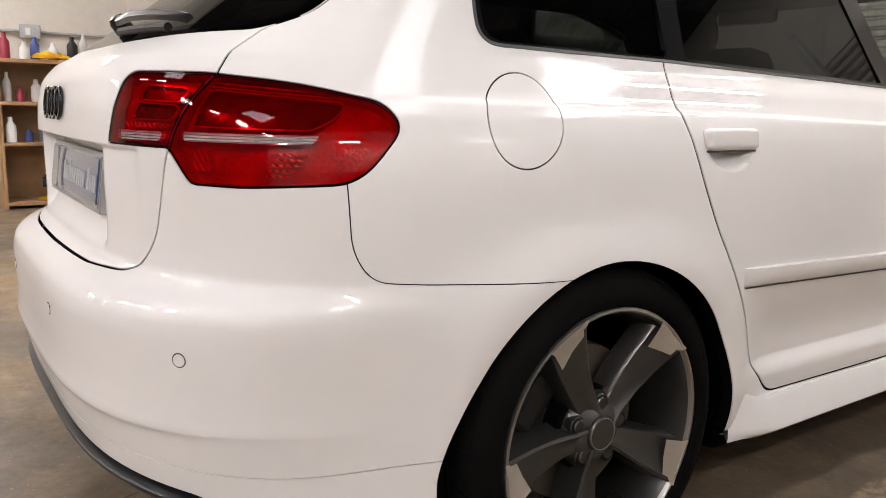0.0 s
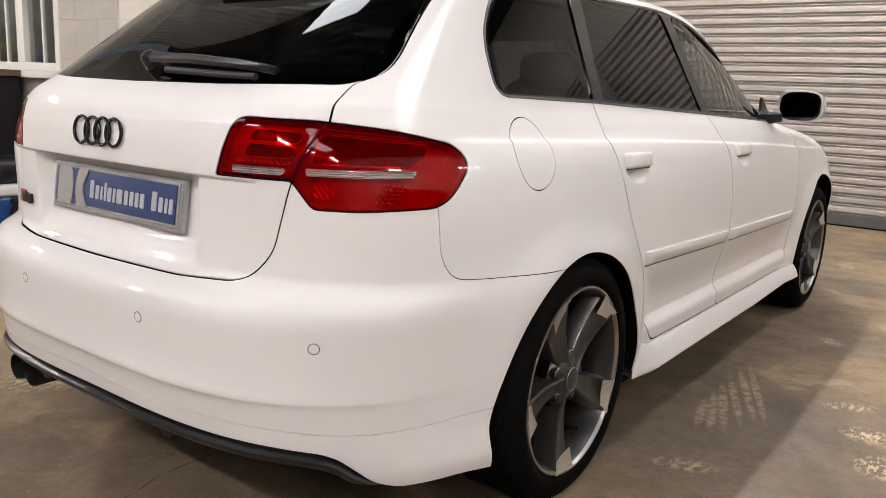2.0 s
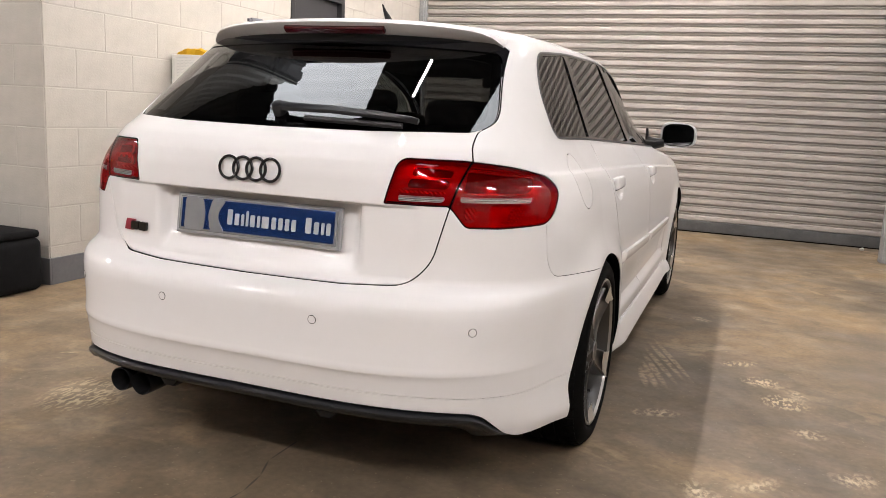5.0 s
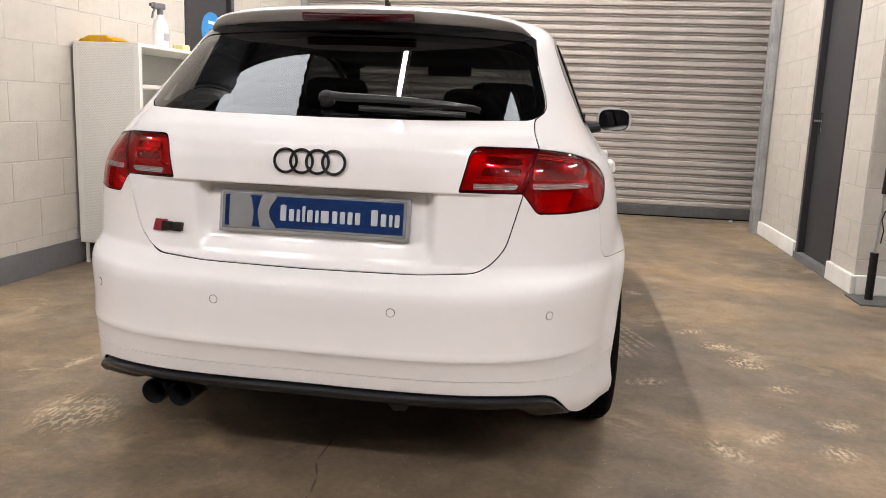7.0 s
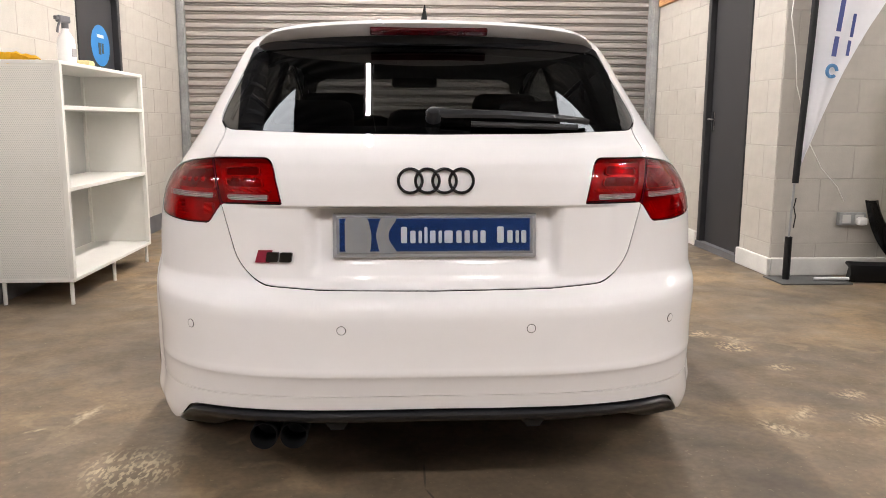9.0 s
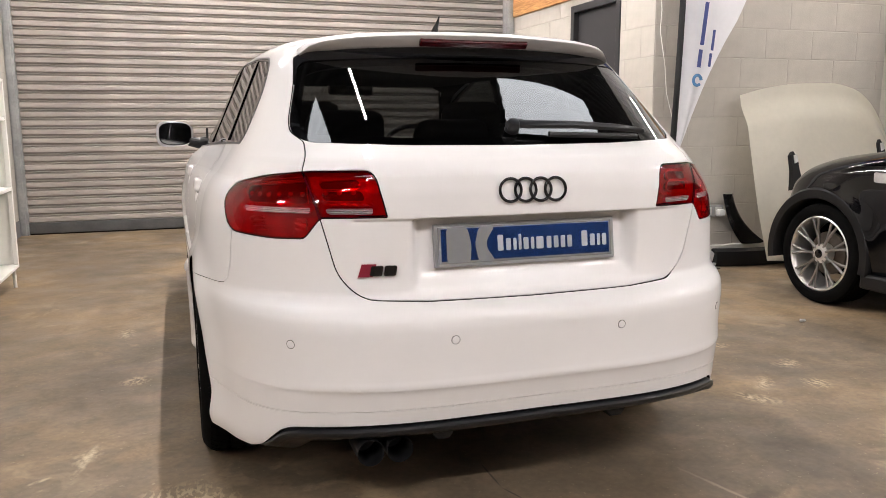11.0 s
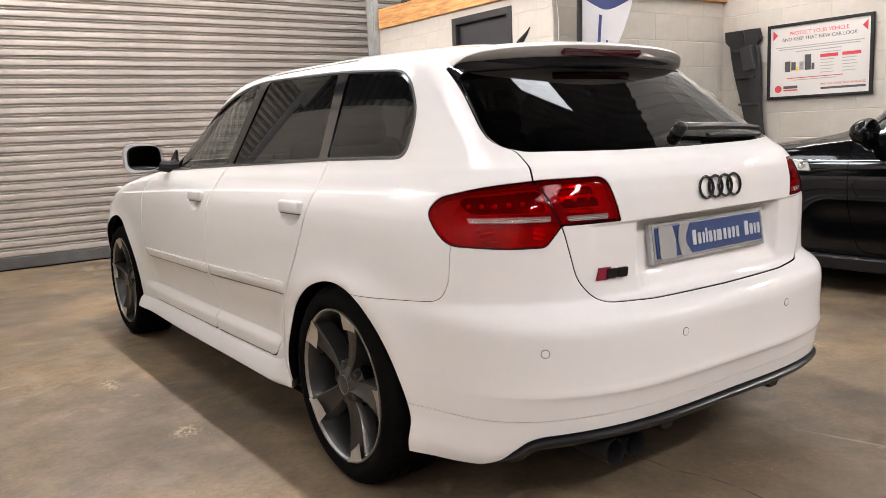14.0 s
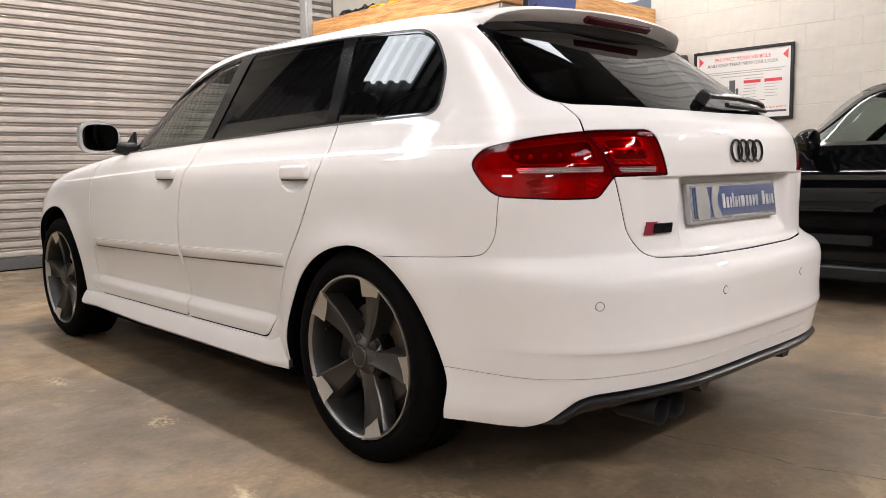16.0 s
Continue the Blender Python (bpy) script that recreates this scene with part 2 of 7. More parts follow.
        ad.inputs[1].default_value, ad.inputs[2].default_value = (wobble * 2,) * 3, (0, 0, 0)
        nt.links.new(n.outputs["Color"], ad.inputs[0])
        nt.links.new(mp.outputs[0], ad.inputs[2])
        sh = nt.nodes.new("ShaderNodeVectorMath")
        sh.operation = "SUBTRACT"
        sh.inputs[1].default_value = (wobble,) * 3
        nt.links.new(ad.outputs[0], sh.inputs[0])
        fl = nt.nodes.new("ShaderNodeVectorMath")
        fl.operation = "MULTIPLY"
        fl.inputs[1].default_value = (1, 1, 0)
        nt.links.new(sh.outputs[0], fl.inputs[0])
        ln = nt.nodes.new("ShaderNodeVectorMath")
        ln.operation = "LENGTH"
        nt.links.new(fl.outputs[0], ln.inputs[0])
        return ramp(ln.outputs["Value"], [(1 - soft, 1.0), (1.0, 0.0)]), mp.outputs[0]

    # a fan of tread bars beside one rear wheel
    tan = (0.56, 0.44, 0.29)
    worn = ramp(noise_tex(34, 8, 0.4), [(0.40, 0.15), (0.58, 1.0)])
    for x0, y0, x1, y1, half in ((0.897, 2.35, 1.149, 1.68, 0.017), (0.885, 2.26, 1.118, 1.67, 0.018), (0.881, 2.15, 1.089, 1.61, 0.018), (0.883, 2.06, 1.053, 1.54, 0.020), (0.900, 1.92, 1.018, 1.50, 0.020), (0.900, 1.83, 0.968, 1.52, 0.020)):
        mask, uv = patch((x0 + x1) / 2, (y0 + y1) / 2, half, math.hypot(x1 - x0, y1 - y0) / 2, math.degrees(math.atan2(x0 - x1, y1 - y0)) + 180, 0.45, 0.05, 9.0)
        base = blend(mul(mul(mask, worn), 0.42), base, tan)
    # scraped patches with fine strokes across them
    for cx, cy, rx, ry, deg, weight in ((-0.93, 0.40, 0.17, 0.20, 4, 0.75), (1.50, 1.62, 0.10, 0.11, 20, 0.8), (1.42, 1.86, 0.10, 0.07, 15, 0.8), (1.33, 2.09, 0.11, 0.05, 30, 0.65)):
        mask, uv = patch(cx, cy, rx, ry, deg, 0.6, 0.45, 6.0)
        strokes = ramp(noise_tex(26, 9, 0.25, (radians(-8), (2.6, 1, 1))), [(0.49, 0.0), (0.57, 1.0)])
        base = blend(mul(mul(mask, strokes), weight), base, (0.60, 0.48, 0.30))
    # narrow crusts
    for x0, y0, x1, y1, half in ((-1.257, 0.71, -1.205, 0.99, 0.018), (-1.393, 0.70, -1.319, 0.746, 0.012)):
        mask, uv = patch((x0 + x1) / 2, (y0 + y1) / 2, half, math.hypot(x1 - x0, y1 - y0) / 2, math.degrees(math.atan2(x0 - x1, y1 - y0)), 0.5, 0.3, 25.0)
        base = blend(mul(mul(mask, worn), 0.6), base, (0.60, 0.49, 0.33))
    # pale crusts
    crust = ramp(noise_tex(55, 10, 0.3, (0.3, (1, 0.6, 1))), [(0.44, 0.0), (0.60, 1.0)])
    for k, (cx, cy) in enumerate(((1.57, 1.29), (1.68, 0.94), (1.40, 0.76), (1.61, 0.68), (1.56, 1.73), (1.24, 0.62), (1.11, 2.90), (1.43, 1.83), (1.04, 1.24), (-1.115, 1.66), (-1.23, 0.87), (-1.2, 2.5))):
        mask, uv = patch(cx, cy, 0.075 + 0.02 * (k % 3), 0.05 + 0.015 * (k % 2), 25 * k, 0.8, 0.6, 9.0)
        base = blend(mul(mul(mask, crust), 0.7), base, (0.62, 0.50, 0.33))
    # smooth dark brown patches
    for cx, cy, rx, ry, deg in ((1.25, -0.25, 0.35, 0.16, 20), (-0.35, -0.55, 0.6, 0.16, 8), (-1.9, 2.3, 0.25, 0.6, 0), (1.9, 2.2, 0.3, 0.5, 10), (-1.6, 0.3, 0.3, 0.4, 30), (0.3, -0.2, 0.5, 0.2, -10)):
        mask, uv = patch(cx, cy, rx, ry, deg, 0.9, 0.5, 2.5)
        base = blend(mul(mask, 0.5), base, (0.12, 0.10, 0.078))
    streak, uv = patch(0.62, -0.05, 0.010, 0.26, 15, 0.8, 0.4, 30.0)
    base = blend(mul(streak, 0.5), base, (0.42, 0.35, 0.26))
    # a crooked crack
    line = [(-0.02, 0.40), (-0.022, 0.22), (0.013, 0.125), (0.026, 0.02), (0.010, -0.10), (0.055, -0.22), (0.09, -0.36)]
    for (x0, y0), (x1, y1) in zip(line, line[1:]):
        crack, uv = patch((x0 + x1) / 2, (y0 + y1) / 2, 0.0045, math.hypot(x1 - x0, y1 - y0) * 0.56, math.degrees(math.atan2(x0 - x1, y1 - y0)) + 180, 0.5, 0.0)
        base = blend(mul(crack, 0.85), base, (0.03, 0.025, 0.02))
    nt.links.new(base, b.inputs["Base Color"])
    nt.links.new(ramp(noise_tex(4, 6), [(0.3, 0.40), (0.7, 0.68)]), b.inputs["Roughness"])
    bu = nt.nodes.new("ShaderNodeBump")
    bu.inputs["Strength"].default_value, bu.inputs["Distance"].default_value = 0.14, 0.004
    nt.links.new(noise_tex(35, 8), bu.inputs["Height"])
    nt.links.new(bu.outputs["Normal"], b.inputs["Normal"])
    return m


PINE = wood_material()
CONCRETE = floor_material()


# ---- builders ----
def link(name, me, material, parent=None, label=""):
    me.materials.append(material)
    ob = new(name, me)
    if parent:
        ob.parent = parent
    if label:
        ob["label"] = label
    return ob


def part(name, bm, material, parent=None, label="", smooth=None):
    """Links a bmesh as one mesh object under a thing or part. smooth: the angle in degrees up to which edges are shaded smooth."""
    bmesh.ops.recalc_face_normals(bm, faces=bm.faces)
    if smooth:
        for f in bm.faces:
            f.smooth = True
        for e in bm.edges:
            if len(e.link_faces) == 2 and e.calc_face_angle(0) > radians(smooth):
                e.smooth = False
    me = bpy.data.meshes.new(name)
    bm.to_mesh(me)
    bm.free()
    return link(name, me, material, parent, label)


def thing(name, label, category, at=(0, 0, 0), rz=0.0, group="", kind=""):
    ob = new(name)
    ob.empty_display_size = 0.1
    ob.matrix_basis = pose(*at, 0, 0, rz)
    return tagged(ob, label, category, group, kind)


def box(x0, x1, y0, y1, z0, z1, bevel=0.0, bm=None, segments=2, m=None):
    """A box, with its edges rounded by bevel, added to bm."""
    bm = bm or bmesh.new()
    v = [bm.verts.new((x, y, z)) for x in (x0, x1) for y in (y0, y1) for z in (z0, z1)]
    fs = [bm.faces.new([v[i] for i in q]) for q in ((0, 1, 3, 2), (4, 6, 7, 5), (0, 4, 5, 1), (2, 3, 7, 6), (0, 2, 6, 4), (1, 5, 7, 3))]
    if bevel:
        geo = bmesh.ops.bevel(bm, geom=list({e for f in fs for e in f.edges}), offset=bevel, segments=segments, profile=0.5, affect="EDGES")
        v = [x for x in set(geo["verts"]) | set(v) if x.is_valid]
    if m is not None:
        bmesh.ops.transform(bm, matrix=m, verts=[x for x in v if x.is_valid])
    return bm


def lathe(profile, n=48, bm=None, axis="x", at=(0, 0, 0)):
    """Turns (radius, along) pairs about an axis."""
    bm = bm or bmesh.new()
    rings = []
    for r, a in profile:
        ring = []
        for i in range(n):
            c, s = math.cos(2 * math.pi * i / n) * r, math.sin(2 * math.pi * i / n) * r
            p = {"x": (a, c, s), "y": (c, a, s), "z": (c, s, a)}[axis]
            ring.append(bm.verts.new((p[0] + at[0], p[1] + at[1], p[2] + at[2])))
        rings.append(ring)
    for a, b in zip(rings, rings[1:]):
        for i in range(n):
            bm.faces.new((a[i], a[(i + 1) % n], b[(i + 1) % n], b[i]))
    return bm


def cap(bm, tol=1e-6):
    """Fills the open ends of a bmesh."""
    bmesh.ops.holes_fill(bm, edges=[e for e in bm.edges if e.is_boundary], sides=0)
    return bm


def tube(points, radius, n=10, bm=None, closed=False):
    """A round bar along points; radius is one number or one per point."""
    bm = bm or bmesh.new()
    pts = [Vector(p) for p in points]
    rr = radius if isinstance(radius, (list, tuple)) else [radius] * len(pts)
    rings, side = [], None
    for i, p in enumerate(pts):
        a = pts[i - 1] if i or closed else p
        b = pts[(i + 1) % len(pts)] if i + 1 < len(pts) or closed else p
        d = (b - a).normalized()
        side = (side - d * side.dot(d)).normalized() if side else d.orthogonal().normalized()
        up = d.cross(side)
        rings.append([bm.verts.new(p + rr[i] * (side * math.cos(t) + up * math.sin(t))) for t in (2 * math.pi * k / n for k in range(n))])
    for i in range(len(rings) - (0 if closed else 1)):
        a, b = rings[i], rings[(i + 1) % len(rings)]
        for k in range(n):
            bm.faces.new((a[k], a[(k + 1) % n], b[(k + 1) % n], b[k]))
    if not closed:
        bm.faces.new(rings[0][::-1])
        bm.faces.new(rings[-1])
    return bm


def prism(outline, y0, y1, bm=None, bevel=0.0):
    """A flat outline of (x, z), thickened from y0 to y1."""
    bm = bm or bmesh.new()
    a = [bm.verts.new((x, y0, z)) for x, z in outline]
    b = [bm.verts.new((x, y1, z)) for x, z in outline]
    n = len(a)
    fs = [bm.faces.new(a), bm.faces.new(b[::-1])] + [bm.faces.new((a[i], b[i], b[(i + 1) % n], a[(i + 1) % n])) for i in range(n)]
    if bevel:
        bmesh.ops.bevel(bm, geom=list(fs[0].edges), offset=bevel, segments=2, profile=0.5, affect="EDGES")
    return bm


def text_mesh(words, size, material, m, parent=None, name="lettering", extrude=0.0006, align="CENTER"):
    cu = bpy.data.curves.new(name, "FONT")
    cu.body, cu.size, cu.extrude, cu.align_x, cu.align_y, cu.resolution_u = words, size, extrude, align, "CENTER", 3
    ob = bpy.data.objects.new(name, cu)
    me = bpy.data.meshes.new_from_object(ob)
    bpy.data.objects.remove(ob)
    bpy.data.curves.remove(cu)
    me.materials.clear()
    out = link(name, me, material, parent)
    out.matrix_basis = m
    return out


# ---- structure ----
LEFT, RIGHT, BAY, DOOR_Y, NIB_Y, STEP_Y, BAY_Y, FAR_LEFT, BACK, TOP = -2.41, 2.50, 4.70, 6.86, 6.0, 1.60, 3.34, -5.9, -6.0, 5.0
SHUTTER_END, BEAM_Z = 3.45, 2.16

DARK_WALL = mat("dark_wall", (0.035, 0.035, 0.036), 0.7, vary=0.2, scale=2)
floor = part("floor", box(FAR_LEFT - 0.3, BAY + 0.3, BACK - 0.3, DOOR_Y + 0.5, -0.2, 0.0), CONCRETE)
tagged(floor, "worn brown-grey concrete floor with pale scuffs and tyre marks", "floor", kind="structure")

BLOCK_MESHES = {}
WALLS = []


def block_mesh(length, height):
    key = (round(length, 3), round(height, 3))
    if key not in BLOCK_MESHES:
        d, c = 0.002, 0.003
        me = bpy.data.meshes.new("block")
        l, h = key
        v = [(0, 0, 0), (l, 0, 0), (l, 0, h), (0, 0, h), (c, -d, c), (l - c, -d, c), (l - c, -d, h - c), (c, -d, h - c)]
        me.from_pydata(v, [], [(4, 5, 6, 7), (0, 1, 5, 4), (1, 2, 6, 5), (2, 3, 7, 6), (3, 0, 4, 7)])
        me.materials.append(BLOCK)
        BLOCK_MESHES[key] = me
    return BLOCK_MESHES[key]


def block_wall(name, start, normal, length, height, label, holes=(), thick=0.2, shift=0.0, base=0.0):
    """A painted block wall. holes: (u0, u1, z0, z1). The blocks are laid later, by lay_blocks()."""
    n = Vector((*normal, 0))
    u = (-n).cross(Vector((0, 0, 1)))
    m = Matrix((u, -n, Vector((0, 0, 1)))).transposed().to_4x4()
    m.translation = (*start, 0)
    bm = bmesh.new()
    us = sorted({0.0, length, *(h[0] for h in holes), *(h[1] for h in holes)})
    for a, b in zip(us, us[1:]):
        zs = [(base, height)]
        for h in holes:
            if h[0] <= a + 1e-6 and h[1] >= b - 1e-6:
                zs = [q for z0, z1 in zs for q in ((z0, min(z1, h[2])), (max(z0, h[3]), z1)) if q[1] - q[0] > 1e-4]
        for z0, z1 in zs:
            box(a, b, 0, thick, z0, z1, bm=bm)
    bmesh.ops.remove_doubles(bm, verts=bm.verts, dist=1e-5)
    wall = part(name, bm, MORTAR)
    wall.matrix_basis = m
    tagged(wall, label, "wall", kind="structure")
    WALLS.append((wall, length, height, holes, shift, base))
    return wall


def lay_blocks():
    for wall, length, height, holes, shift, base in WALLS:
        row, count = 0, 0
        z = base
        while z < height - 0.02:
            h = min(0.220, height - z)
            u = -(0.225 if row % 2 else 0.0) - shift
            while u < length:
                spans = [(max(u, 0.0), min(u + 0.445, length))]
                for h0, h1, z0, z1 in holes:
                    if z < z1 - 0.01 and z + h > z0 + 0.01:
                        spans = [q for a, b in spans for q in ((a, min(b, h0)), (max(a, h1), b)) if q[1] - q[0] > 0.02]
                for a, b in spans:
                    if b - a > 0.02 and count < 300:
                        ob = new("block", block_mesh(b - a, h))
                        ob.parent = wall
                        ob.location = (a, 0, z)
                        count += 1
                u += 0.45
            z += 0.225
            row += 1


wall_left = block_wall("wall_left", (LEFT, STEP_Y + 0.004), (1, 0), DOOR_Y - STEP_Y + 0.246, 3.2, "cream painted blockwork wall", holes=((2.50, 3.42, -0.01, 2.1),))
wall_step = block_wall("wall_step", (FAR_LEFT, STEP_Y), (0, -1), LEFT - FAR_LEFT - 0.004, 3.2, "grey painted blockwork wall with a small window", holes=((1.92, 2.86, 1.05, 1.95),), shift=0.1)
wall_right = block_wall("wall_right", (RIGHT, NIB_Y), (-1, 0), NIB_Y - BAY_Y - 0.004, BEAM_Z, "cream painted blockwork wall beside the shutter", holes=((NIB_Y - 4.66, NIB_Y - 3.83, -0.01, 2.08),))
wall_bay = block_wall("wall_bay", (RIGHT + 0.004, BAY_Y), (0, -1), BAY - RIGHT - 0.004, BEAM_Z, "grey painted blockwork wall behind the banner", shift=0.13)
wall_east = block_wall("wall_east", (BAY, BAY_Y), (-1, 0), 5.0, 2.475, "cream painted blockwork wall with a framed poster", shift=0.3)
# Walls that close the room; the end pieces are unseen and block sky light.
for name, b in (("wall_far_left", (FAR_LEFT - 0.2, FAR_LEFT, BACK, STEP_Y, 0, TOP)), ("wall_back", (FAR_LEFT - 0.2, BAY + 0.2, BACK - 0.2, BACK, 0, TOP)), ("wall_east_back", (BAY, BAY + 0.2, BACK, BAY_Y - 5.0, 0, 2.475)), ("wall_end_right", (SHUTTER_END, BAY + 0.2, DOOR_Y + 0.05, DOOR_Y + 0.25, 0, 3.4)), ("wall_end_left", (FAR_LEFT, LEFT - 0.2, DOOR_Y + 0.05, DOOR_Y + 0.25, 0, 3.4)), ("wall_far_left_end", (FAR_LEFT - 0.2, FAR_LEFT, STEP_Y + 0.2, DOOR_Y + 0.25, 0, TOP)), ("wall_door_head", (FAR_LEFT, BAY + 0.2, DOOR_Y + 0.05, DOOR_Y + 0.25, 3.4, TOP))):
    tagged(part(name, box(*b), DARK_WALL if name == "wall_back" else BLOCK), "plain painted wall closing the room", "wall", kind="structure")


def cladding(name, a, b, z0, z1, pitch=0.2, depth=0.03, material=CLADDING, label="white corrugated wall cladding"):
    """Upright corrugated sheet between two plan points."""
    a, b = Vector((*a, 0)), Vector((*b, 0))
    d = (b - a).normalized()
    n = Vector((d.y, -d.x, 0))
    bm = bmesh.new()
    cols = []
    u, l = 0.0, (b - a).length
    while u < l:
        for du, o in ((0, 0), (0.11, 0), (0.13, 1), (0.18, 1)):
            if u + du < l:
                p = a + d * (u + du) + n * depth * o
                cols.append([bm.verts.new(p + Vector((0, 0, z))) for z in (z0, z1)])
        u += pitch
    for p, q in zip(cols, cols[1:]):
        bm.faces.new((p[0], q[0], q[1], p[1]))
    return tagged(part(name, bm, material), label, "wall", kind="structure")


cladding("wall_cladding_east", (BAY, BACK), (BAY, DOOR_Y + 0.2), 2.475, TOP)
cladding("wall_cladding_left", (LEFT - 0.1, DOOR_Y + 0.2), (LEFT - 0.1, STEP_Y), 3.2, TOP, material=DARK_DOOR, label="dark grey corrugated wall cladding")
cladding("wall_cladding_step", (LEFT - 0.1, STEP_Y + 0.1), (FAR_LEFT, STEP_Y + 0.1), 3.2, TOP)

cladding("wall_light_left", (LEFT - 0.06, 4.75), (LEFT - 0.06, 3.85), 3.72, 4.65, material=WALL_GLOW, label="translucent corrugated wall sheet with daylight")

# skirtings
tagged(part("baseboard_left", box(LEFT, LEFT + 0.014, STEP_Y, 4.08, 0.0, 0.155, 0.003), SKIRTING), "dark grey painted skirting band", "skirting", kind="structure")
tagged(part("baseboard_left_far", box(LEFT, LEFT + 0.014, 5.04, DOOR_Y, 0.0, 0.155, 0.003), SKIRTING), "dark grey painted skirting band", "skirting", kind="structure")
tagged(part("baseboard_step", box(FAR_LEFT, LEFT + 0.014, STEP_Y - 0.014, STEP_Y, 0.0, 0.155, 0.003), SKIRTING), "dark grey painted skirting band", "skirting", kind="structure")
tagged(part("baseboard_right", box(RIGHT - 0.03, RIGHT, 4.66, NIB_Y - 0.08, 0.0, 0.125, 0.008), SKIRT_WHITE), "white painted kerb skirting", "skirting", kind="structure")
tagged(part("baseboard_pier", box(RIGHT - 0.03, RIGHT, BAY_Y - 0.03, 3.83, 0.0, 0.125, 0.008), SKIRT_WHITE), "white painted kerb skirting", "skirting", kind="structure")
tagged(part("baseboard_bay", box(RIGHT, BAY, BAY_Y - 0.03, BAY_Y, 0.0, 0.125, 0.008), SKIRT_WHITE), "white painted kerb skirting", "skirting", kind="structure")


# roof: deck with two rows of roof lights and strip lamps
def corrugated(x0, x1, y0, y1, z, pitch=0.16, depth=0.03, bm=None):
    """A sheet that waves along y."""
    bm = bm or bmesh.new()
    rows = []
    k = int((y1 - y0) / pitch * 6)
    for i in range(k + 1):
        y = y0 + (y1 - y0) * i / k
        rows.append([bm.verts.new((x, y, z + depth / 2 * math.sin(2 * math.pi * y / pitch))) for x in (x0, x1)])
    for p, q in zip(rows, rows[1:]):
        bm.faces.new((p[0], q[0], q[1], p[1]))
    return bm


# The rearmost pair is unseen and added only to light the tail.
SKYLIGHTS = tuple((x0, x1, y0, y1) for x0, x1 in ((-2.76, -1.56), (1.74, 2.96)) for y0, y1 in ((-4.1, -2.9), (1.2, 2.0), (4.4, 5.3)))
bm = bmesh.new()
xs = [FAR_LEFT - 0.2, -2.76, -1.56, 1.74, 2.96, BAY + 0.2]
ys = [BACK - 0.2, -4.1, -2.9, 1.2, 2.0, 4.4, 5.3, DOOR_Y + 0.3]
for a, b in zip(xs, xs[1:]):
    for c, d in zip(ys, ys[1:]):
        if not any(s[0] == a and s[2] == c for s in SKYLIGHTS):
            corrugated(a, b, c, d, TOP, bm=bm)
            box(a, b, c, d, TOP + 0.05, TOP + 0.12, bm=bm)
tagged(part("ceiling", bm, mat("roof_sheet", (0.03, 0.03, 0.03), 0.6, vary=0.15, scale=2), smooth=60), "grey corrugated roof deck", "ceiling", kind="structure")
for x0, x1, y0, y1 in SKYLIGHTS:
    sky = part("roof_light", corrugated(x0, x1, y0, y1, TOP + 0.01), SKY_GLOW, smooth=60)
    tagged(sky, "translucent corrugated roof light with daylight, out of view", "skylight", group="roof lights", kind="structure")


def offscreen_strip_lamp(x, y, z, length=1.5, rz=0.0, glow_of=TUBE_GLOW, hood=WHITE_METAL, thick=0.032, w=0.125):
    lamp = thing("offscreen_strip_lamp", "white hooded strip lamp with a lit tube, placed out of view under the roof", "lamp", (x, y, z), rz, "strip lamps")
    h = -0.045 if w > 0.1 else 0.03
    bm = bmesh.new()
    t = w * 0.4
    prof = ((-w, h), (-t, 0.05), (-t, 0.09), (t, 0.09), (t, 0.05), (w, h), (w - 0.004, h), (t - 0.004, 0.045), (0.004 - t, 0.045), (0.004 - w, h))
    ends = [[bm.verts.new((px, py, pz)) for px, pz in prof] for py in (-length / 2, length / 2)]
    for k in range(len(prof)):
        j = (k + 1) % len(prof)
        bm.faces.new((ends[0][k], ends[0][j], ends[1][j], ends[1][k]))
    for e in ends:
        bm.faces.new((e[1], e[2], e[3], e[4], e[7], e[8]))
        bm.faces.new((e[0], e[1], e[8], e[9]))
        bm.faces.new((e[4], e[5], e[6], e[7]))
    part("reflector_hood", bm, hood, lamp)
    bm = cap(lathe([(thick, -length / 2 + 0.02), (thick, length / 2 - 0.02)], 12, axis="y"))
    part("tube", bm, glow_of, lamp, "lit white tube", smooth=60)
    for s in (-1, 1):
        part("hanger", tube([(0, s * length * 0.4, 0.09), (0, s * length * 0.4, TOP - z)], 0.004, 6), STEEL, lamp)
    return lamp


# Unseen lamps, added to brighten the bay wall and both car flanks.
for x, y, z in ((3.9, 2.65, 3.1), (3.9, -0.6, 3.0), (3.9, -3.4, 3.0), (-4.6, -0.2, 2.7), (-4.6, -3.2, 2.7)):
    offscreen_strip_lamp(x, y, z, 1.2 if y > 1 else 0.6, thick=0.02 if y > 1 else 0.078 if x > 0 else 0.086, w=0.125 if y > 1 else 0.28)
# Overhead row, inferred from its reflection and the car's shadow edges.
for y in (2.3, 5.05):
    offscreen_strip_lamp(-0.31, y, 3.5, 2.7, glow_of=BRIGHT_TUBE, hood=LINER, thick=0.016 if y < 4 else 0.018, w=0.04)
# Unseen fill lamp, added for the floor and shutter on the right.
offscreen_strip_lamp(2.0, 4.7, 3.9, 2.4, glow_of=BRIGHT_TUBE, hood=LINER, thick=0.011, w=0.04)
# Row behind the view, known only by short highlights, sized to light the tail.
for x in (-3.1, -1.85, -0.6, 0.65, 1.9, 3.15):
    offscreen_strip_lamp(x, -3.6, 3.7, 0.5, 90, thick=0.080, w=0.28)

